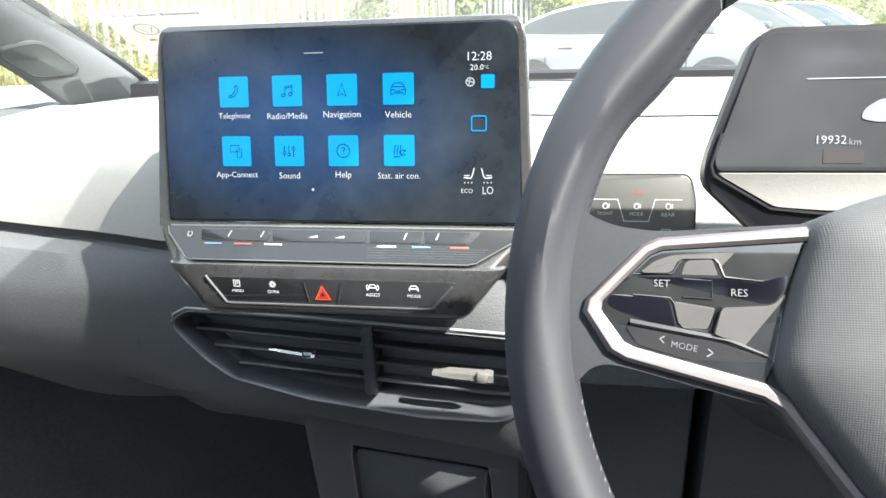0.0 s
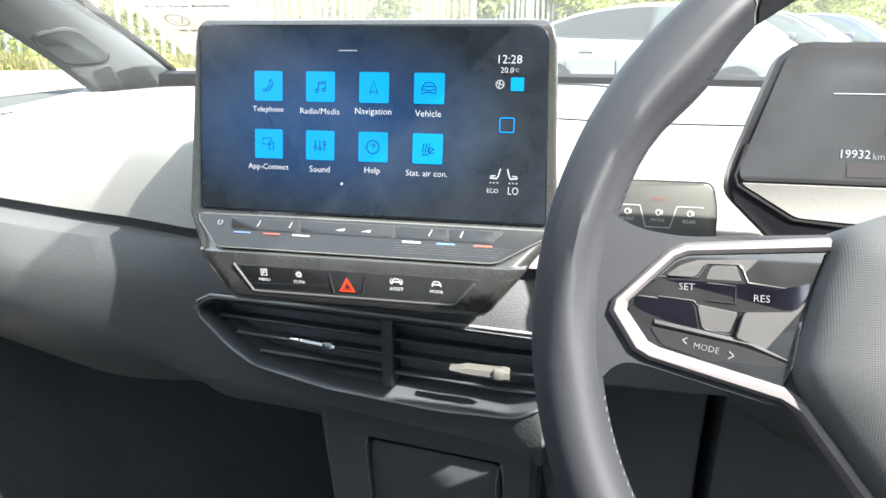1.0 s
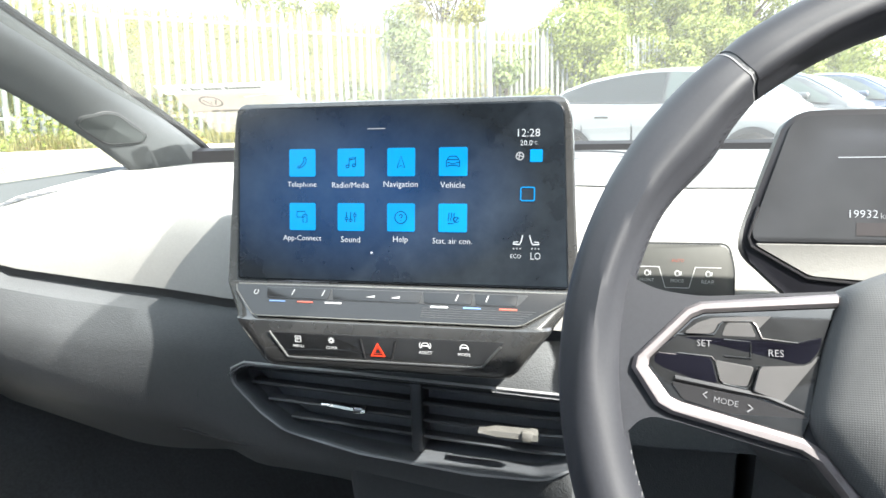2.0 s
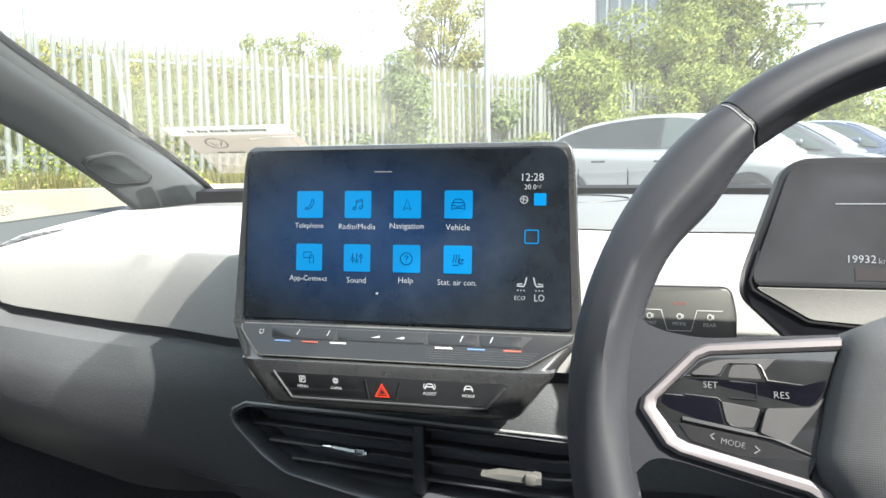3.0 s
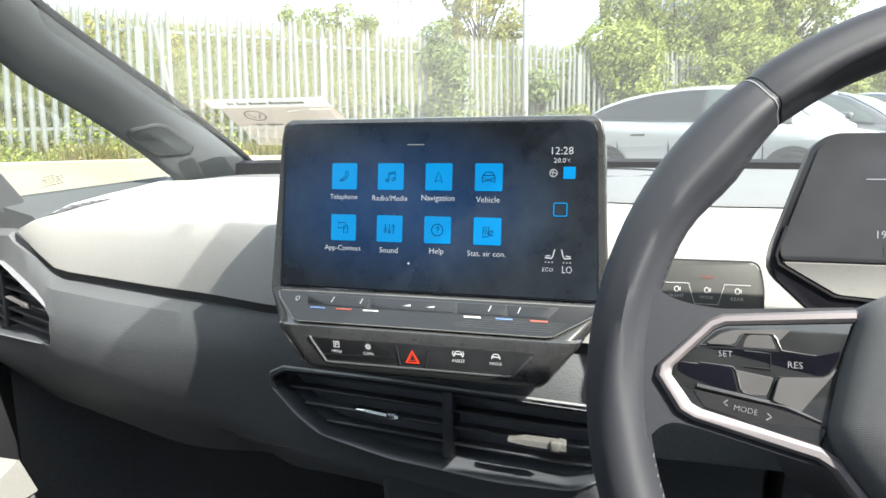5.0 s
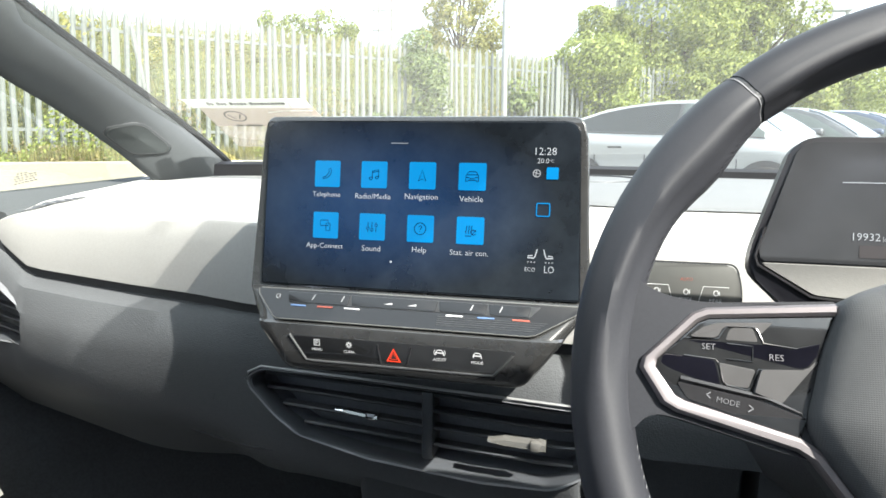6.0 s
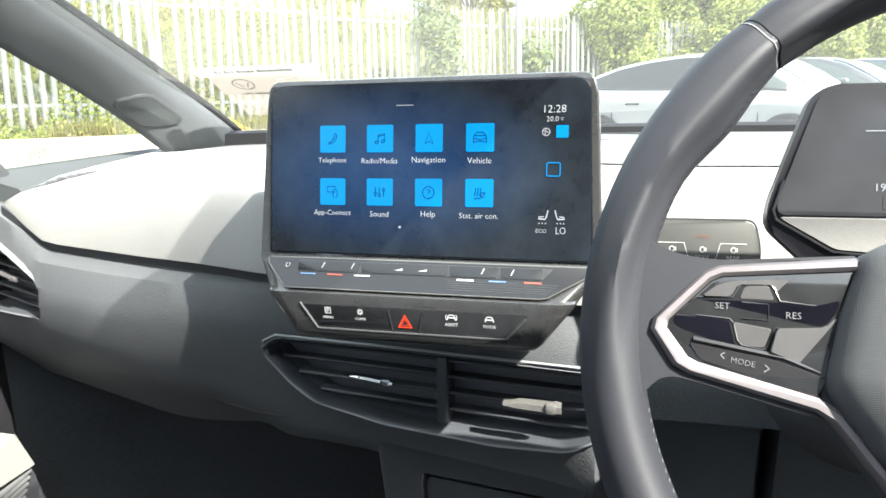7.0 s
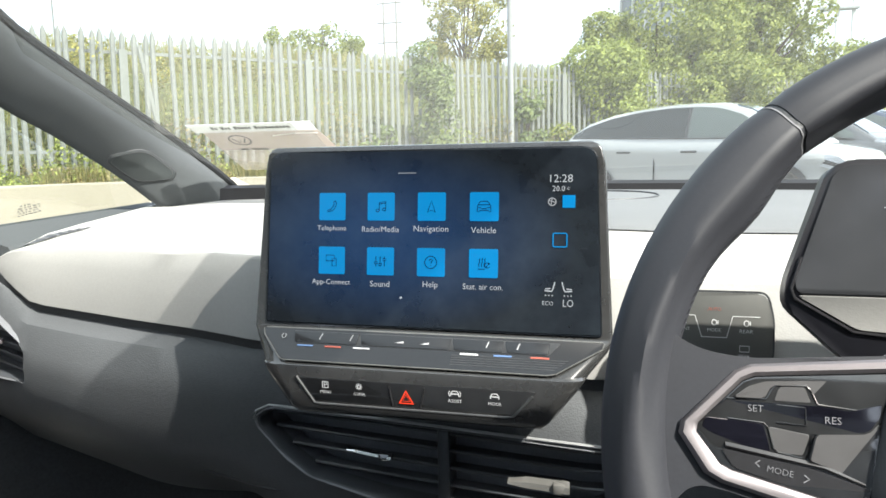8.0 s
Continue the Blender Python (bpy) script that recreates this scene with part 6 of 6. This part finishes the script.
tree("ivy_bush", "low brambles at the fence foot", fence_at(9.6, -0.15, 0.8), clumps_in(13, 6, (0.5, 0.5, 0.45, 0.25), 0.26), 1200, 0.045, LEAF_MID, 13, 0.02)
tree("round_bush", "rounded bright green bush overhanging the fence", fence_at(10.9, 0.3, 0.8), clumps_in(3, 22, (0.75, 0.75, 1.45, 0.75), 0.5), 22000, 0.04, LEAF_BRIGHT, 3, 0.06)
tree("hedge_bush", "thick green hedge growing over the fence", fence_at(14.0, 0.0, 0.8), clumps_in(15, 22, (1.15, 1.15, 1.2, 0.8), 0.5), 20000, 0.045, LEAF_MID, 15, 0.05)
tree("hedge_bush", "thick green hedge growing over the fence", fence_at(17.2, 0.0, 0.8), clumps_in(16, 24, (1.3, 1.3, 1.2, 0.8), 0.55), 18000, 0.05, LEAF_MID, 16, 0.05)
tree("hedge_bush", "low sunlit hedge beyond the parked cars", fence_at(29.0, 0.5, 0.8), clumps_in(17, 26, (4.0, 4.0, 1.6, 1.0), 1.0), 20000, 0.07, LEAF_BRIGHT, 17, 0.08)
tree("broad_tree", "broad leafy green tree behind the fence", fence_at(15.95, 3.2, 1.8), clumps_in(4, 24, (1.65, 1.4, 2.0, 0.9), 0.75), 30000, 0.055, LEAF_MID, 4, 0.14)
tree("broad_tree", "tall leafy green tree behind the fence", fence_at(23.2, 5.0, 1.8), clumps_in(5, 34, (1.75, 1.7, 3.9, 2.3), 0.9), 38000, 0.07, LEAF_MID, 5, 0.2)
tree("broad_tree", "leafy green tree beyond the parked cars", fence_at(27.0, 4.5, 1.0), clumps_in(6, 22, (2.0, 2.0, 1.9, 1.2), 0.95), 20000, 0.075, LEAF_MID, 6, 0.18)
tree("young_tree", "young tree with gold-green leaves on the bank", fence_at(11.8, 7.0, 2.2), clumps_in(7, 40, (1.05, 1.05, 2.35, 1.35), 0.36), 16000, 0.045, LEAF_GOLD, 7, 0.08)
tree("young_tree", "small scrubby tree on the bank", fence_at(6.75, 6.0, 3.0), clumps_in(8, 22, (0.55, 0.40, 0.75, 0.55), 0.18), 2000, 0.04, LEAF_MID, 8, 0.04)
tree("young_tree", "small scrubby tree on the bank", fence_at(7.45, 6.3, 3.0), clumps_in(9, 20, (0.70, 0.45, 0.80, 0.35), 0.18), 2200, 0.04, LEAF_MID, 9, 0.04)
tree("young_tree", "low scrubby sapling on the bank", fence_at(5.75, 5.8, 3.0), clumps_in(18, 10, (0.5, 0.35, 0.80, 0.30), 0.18), 1800, 0.04, LEAF_MID, 18, 0.03)
tree("scrub_bush", "tangled scrub on the bank behind the fence", fence_at(0.3, 2.0, 2.1), clumps_in(10, 9, (1.6, 0.9, 0.35, 0.2), 0.32), 2200, 0.03, LEAF_GOLD, 10, 0.03)
tree("scrub_bush", "tangled scrub on the bank behind the fence", fence_at(3.5, 2.6, 2.4), clumps_in(11, 8, (1.8, 0.9, 0.3, 0.2), 0.3), 2200, 0.03, WEED, 11, 0.03)

# lamp post before the fence, far poles
POST_PAINT = mat("post_paint", (0.27, 0.275, 0.275), 0.5, vary=0.08)
post = thing("lamp_post", "slim pale grey lamp post", "lamp post", Matrix.Translation((-1.85, 12.45, 0)) @ LEAN)
bm = bmesh.new()
tube(bm, [(0, 0, 0), (0, 0, 1.0), (0, 0, 1.02), (0, 0, 6.5)], [0.08, 0.08, 0.058, 0.05], 12)
part("shaft", bm, POST_PAINT, post)
bm = bmesh.new()
tube(bm, [(0, 0, 6.5), (0.1, 0.0, 6.7), (0.9, 0, 6.85)], 0.03, 8)
part("arm", bm, POST_PAINT, post)
bm = bmesh.new()
box(bm, (1.1, 0, 6.85), (0.5, 0.18, 0.09), 0.03)
part("lamp_head", bm, POST_PAINT, post)
WOODPOLE = mat("grey_timber", (0.24, 0.23, 0.22), 0.9, vary=0.2)
up = thing("utility_pole", "far twin timber utility pole", "utility pole", Matrix.Translation((-23.6, 70, 0)))
for x in (-0.55, 0.85):
    bm = bmesh.new()
    tube(bm, [(x, 0, 0), (x, 0, 17.0)], [0.16, 0.11], 8)
    part("mast", bm, WOODPOLE, up)
for z in (16.6, 14.6, 12.6):
    bm = bmesh.new()
    box(bm, (0.1, 0, z), (2.8, 0.12, 0.14), 0.02)
    part("crossarm", bm, WOODPOLE, up)
far_lamp = thing("lamp_post", "far curved street lamp", "lamp post", Matrix.Translation((-56.5, 60, 0)))
bm = bmesh.new()
tube(bm, [(0, 0, 0), (0, 0, 17.5), (0.3, 0, 19.0), (1.2, 0, 19.5)], [0.12, 0.08, 0.06, 0.05], 8)
part("shaft", bm, GALV, far_lamp)

# far buildings
bld = thing("office_building", "far grey glass office block above the trees", "building", Matrix.Translation((3.4, 62, 0)) @ Matrix.Rotation(radians(-42), 4, "Z"))
bm = bmesh.new()
box(bm, (1.3, 5, 7.7), (11.6, 10, 15.4), 0.1)
part("wall", bm, FACADE, bld)
for k in range(9):
    bm = bmesh.new()
    box(bm, (-4.4 + k * 1.4, -0.12, 7.7), (0.2, 0.4, 15.4), 0.03, 1)
    part("fin", bm, FACADE_PALE, bld, "pale upright fin")
for k in range(8):
    for j in range(4):
        bm = bmesh.new()
        box(bm, (-3.7 + k * 1.4, -0.03, 3.6 + j * 3.4), (1.1, 0.2, 2.6), 0.02, 1)
        part("window", bm, OFFICE_GLASS, bld, "grey glass")
bm = bmesh.new()
box(bm, (1.3, 4.9, 15.5), (12.1, 10.6, 0.4), 0.05)
part("roof", bm, FACADE_PALE, bld)
mast = thing("plant_tower", "far pale steel-framed plant tower", "tower", Matrix.Translation((10.9, 40, 0)))
for x in (-0.75, 0.0, 0.75):
    bm = bmesh.new()
    box(bm, (x, 0, 4.55), (0.16, 0.2, 9.1), 0.02)
    part("column", bm, FACADE_PALE, mast)
for z in (4.0, 6.0, 8.0, 9.0):
    bm = bmesh.new()
    box(bm, (0, 0, z), (1.9, 0.6, 0.16), 0.02)
    part("deck", bm, FACADE, mast)


# ---- parked cars ----
def parked_car(label, m, paint, rear_tint, front_tint):
    """A five-door electric crossover, 4.5 m long; x runs to its nose, its near side faces -y."""
    car = thing("parked_car", label, "car", m, "cars parked in the next bays")
    xs = [-2.10, -2.05, -1.90, -1.6, -1.2, -0.6, 0.0, 0.6, 1.1, 1.5, 1.9, 2.2, 2.4]
    bot = [0.42, 0.34, 0.27, 0.24, 0.22, 0.22, 0.22, 0.22, 0.22, 0.24, 0.26, 0.32, 0.42]
    top = [0.96, 1.06, 1.13, 1.135, 1.12, 1.10, 1.085, 1.075, 1.06, 1.02, 0.95, 0.86, 0.68]
    wid = [0.66, 0.80, 0.87, 0.90, 0.91, 0.90, 0.90, 0.90, 0.91, 0.90, 0.86, 0.76, 0.60]
    waist = list(zip(xs, top))
    b = bmesh.new()
    secs = []
    for x, z0, z1, w in zip(xs, bot, top, wid):
        h = z1 - z0
        half = [(0.0, z0), (w * 0.86, z0), (w * 0.965, z0 + h * 0.14), (w * 0.945, z0 + h * 0.36), (w * 0.955, z0 + h * 0.60), (w, z0 + h * 0.74), (w * 0.985, z0 + h * 0.88), (w * 0.93, z1 - 0.01), (w * 0.80, z1 + 0.012), (0.0, z1 + 0.02)]
        secs.append([Vector((x, -p, z)) for p, z in half] + [Vector((x, p, z)) for p, z in half[-2:0:-1]])
    loft(b, secs)
    part("body", b, paint, car, "", 50)
    # cabin: a painted shell, its panes set on the slopes
    gx = [-2.02, -1.88, -1.6, -1.2, -0.7, -0.2, 0.25, 0.6, 0.95, 1.3, 1.62]
    gz = [1.09, 1.25, 1.39, 1.495, 1.565, 1.60, 1.60, 1.575, 1.47, 1.27, 1.05]
    gw = [0.70, 0.70, 0.69, 0.675, 0.665, 0.66, 0.66, 0.665, 0.69, 0.735, 0.78]
    roofline, halfw, wb = list(zip(gx, gz)), list(zip(gx, gw)), 0.845

    def flank(x, z, out=0.0):
        """Half width of the cabin's side at a height."""
        z0, z1 = lerp(x, waist) - 0.03, lerp(x, roofline)
        k = max(0.0, min(1.0, (z - z0) / max(0.02, z1 - 0.03 - z0)))
        return wb + (lerp(x, halfw) - wb) * k ** 1.25 + out

    b = bmesh.new()
    secs = []
    for x, z, w in zip(gx, gz, gw):
        base = lerp(x, waist) - 0.03
        side = [(flank(x, base + (z - 0.03 - base) * k), base + (z - 0.03 - base) * k) for k in (0, 0.25, 0.5, 0.75, 1.0)]
        secs.append([Vector((x, -p, q)) for p, q in side] + [Vector((x, -w * 0.8, z)), Vector((x, 0, z + 0.012)), Vector((x, w * 0.8, z))] + [Vector((x, p, q)) for p, q in side[::-1]])
    loft(b, secs)
    part("cabin", b, paint, car, "painted roof and pillars", 50)
    crest = [(-1.86, 1.20), (-1.6, 1.315), (-1.2, 1.43), (-0.7, 1.505), (-0.2, 1.54), (0.25, 1.535), (0.55, 1.505), (0.85, 1.41), (1.15, 1.24), (1.36, 1.11)]
    for sy in (-1, 1):
        for x0, x1, tint, text in ((-1.84, 0.10, rear_tint, "dark privacy glass"), (0.15, 1.34, front_tint, "greenish glass")):
            b = bmesh.new()
            secs = []
            for x in stations(x0, x1, 0.12):
                z0, z1 = lerp(x, waist) + 0.022, max(lerp(x, waist) + 0.03, lerp(x, crest))
                secs.append([Vector((x, sy * flank(x, z0 + (z1 - z0) * k, o), z0 + (z1 - z0) * k)) for k, o in ((0, -0.01), (0, 0.008), (0.33, 0.008), (0.66, 0.008), (1, 0.008), (1, -0.01))])
            loft(b, secs)
            part("side_window", b, tint, car, text, 40)
        b = bmesh.new()
        tube(b, [(x, sy * flank(x, lerp(x, waist) + 0.012, 0.006), lerp(x, waist) + 0.012) for x in stations(-1.84, 1.36, 0.3)], 0.010, 5)
        part("waist_trim", b, BLACK_SOFT, car)
        b = bmesh.new()
        loft(b, [[Vector((x, sy * flank(0.125, z, o), z)) for x, o in ((0.085, -0.01), (0.085, 0.006), (0.165, 0.006), (0.165, -0.01))] for z in (1.105, 1.2, 1.3, 1.4, 1.5, 1.535)])
        part("door_post", b, BLACK_SOFT, car)
        b = bmesh.new()
        box(b, (1.02, sy * 0.985, 1.165), (0.20, 0.20, 0.12), 0.045, 3)
        part("mirror", b, paint, car, "", 50)
        for x in (-0.85, 0.20):
            b = bmesh.new()
            box(b, (x, sy * 0.893, 0.905), (0.24, 0.035, 0.032), 0.010)
            part("door_handle", b, PIANO_GREY, car)
        for x in (-0.35, 1.02, -1.22):
            b = bmesh.new()
            box(b, (x, sy * 0.868, 0.66), (0.008, 0.03, 0.62))
            part("door_gap", b, BLACK_SOFT, car)
        b = bmesh.new()
        prism(b, round_poly([(1.72, 0.75), (2.20, 0.62), (2.28, 0.70), (2.10, 0.83), (1.80, 0.86)], 0.03), 0.0, 0.06, 0.012, m=frame_of((0, -0.775 if sy < 0 else 0.835, 0), (1, 0, 0), (0, 0, 1)))
        lamp = part("headlamp", b, LAMP_CLEAR, car, "clear headlamp")
        b = bmesh.new()
        prism(b, round_poly([(1.86, 0.755), (2.16, 0.675), (2.18, 0.715), (1.92, 0.795)], 0.015), 0.0, 0.064, 0.004, m=frame_of((0, -0.775 if sy < 0 else 0.837, 0), (1, 0, 0), (0, 0, 1)))
        part("lamp_inner", b, PIANO_GREY, lamp, "dark lamp insert")
        b = bmesh.new()
        prism(b, round_poly([(-2.06, 0.84), (-1.80, 0.88), (-1.80, 0.96), (-2.05, 0.98)], 0.02), 0.0, 0.05, 0.01, m=frame_of((0, -0.835 if sy < 0 else 0.885, 0), (1, 0, 0), (0, 0, 1)))
        part("tail_lamp", b, TAIL_RED, car, "dark red tail lamp")
        for x in (-1.42, 1.42):
            b = bmesh.new()
            prism(b, arc(x, 0.34, 0.415, 0.415, 0, 350, 30), 0.0, 0.012, 0, m=frame_of((0, sy * 0.898, 0), (1, 0, 0), (0, 0, 1)))
            part("wheel_arch", b, BLACK_SOFT, car)
            b = bmesh.new()
            prism(b, arc(x, 0.34, 0.34, 0.34, 0, 350, 32), -0.10, 0.10, 0.03, 3, m=frame_of((0, sy * 0.83, 0), (1, 0, 0), (0, 0, 1)))
            tyre = part("wheel", b, RUBBER, car, "", 40)
            b = bmesh.new()
            for k in range(5):
                a = radians(72 * k + 10)
                dv, wv = Vector((math.cos(a), math.sin(a))), Vector((-math.sin(a), math.cos(a)))
                c = Vector((x, 0.34))
                prism(b, [c + wv * 0.03, c - wv * 0.03, c + dv * 0.24 - wv * 0.06, c + dv * 0.24 + wv * 0.06], -0.105, 0.105, m=frame_of((0, sy * 0.83, 0), (1, 0, 0), (0, 0, 1)))
            part("rim", b, SILVER, tyre, "alloy rim")
    # windscreen and rear window on the sloping ends
    for x0, x1, name in ((0.74, 1.50, "windscreen"), (-1.98, -1.70, "rear_window")):
        b = bmesh.new()
        secs = []
        for x in stations(x0, x1, 0.1):
            z, w = lerp(x, roofline), lerp(x, halfw) * 0.86
            secs.append([Vector((x, w * k, z + (0.020 if abs(k) < 0.8 else 0.012) + 0.008 * (1 - k * k))) for k in (-1, -0.6, -0.2, 0.2, 0.6, 1)] + [Vector((x, w, z - 0.05)), Vector((x, -w, z - 0.05))])
        loft(b, secs)
        part(name, b, SCREEN_GLASS, car, "glass with the pale sky put into its colour", 40)
    return car


CAR_ROW = Matrix.Translation((1.38, 10.7, 0.12)) @ Matrix.Rotation(radians(-32), 4, "Z")
TAIL_RED = mat("tail_red", (0.12, 0.012, 0.014), 0.2, coat=1.0, vary=0.1)
GREEN_GLASS = mat("green_glass", (0.085, 0.105, 0.10), 0.08, spec=0.5, vary=0.1)
parked_car("pale silver crossover with dark rear windows parked beyond the windscreen", CAR_ROW, CAR_WHITE, CAR_GLASS, GREEN_GLASS)
parked_car("grey hatchback parked beside the pale crossover", CAR_ROW @ Matrix.Translation((0.15, 2.75, 0.0)), CAR_GREY, CAR_GLASS, GREEN_GLASS)
parked_car("dark blue hatchback parked at the end of the row", CAR_ROW @ Matrix.Translation((0.3, 5.6, 0.05)), CAR_NAVY, CAR_GLASS, GREEN_GLASS)
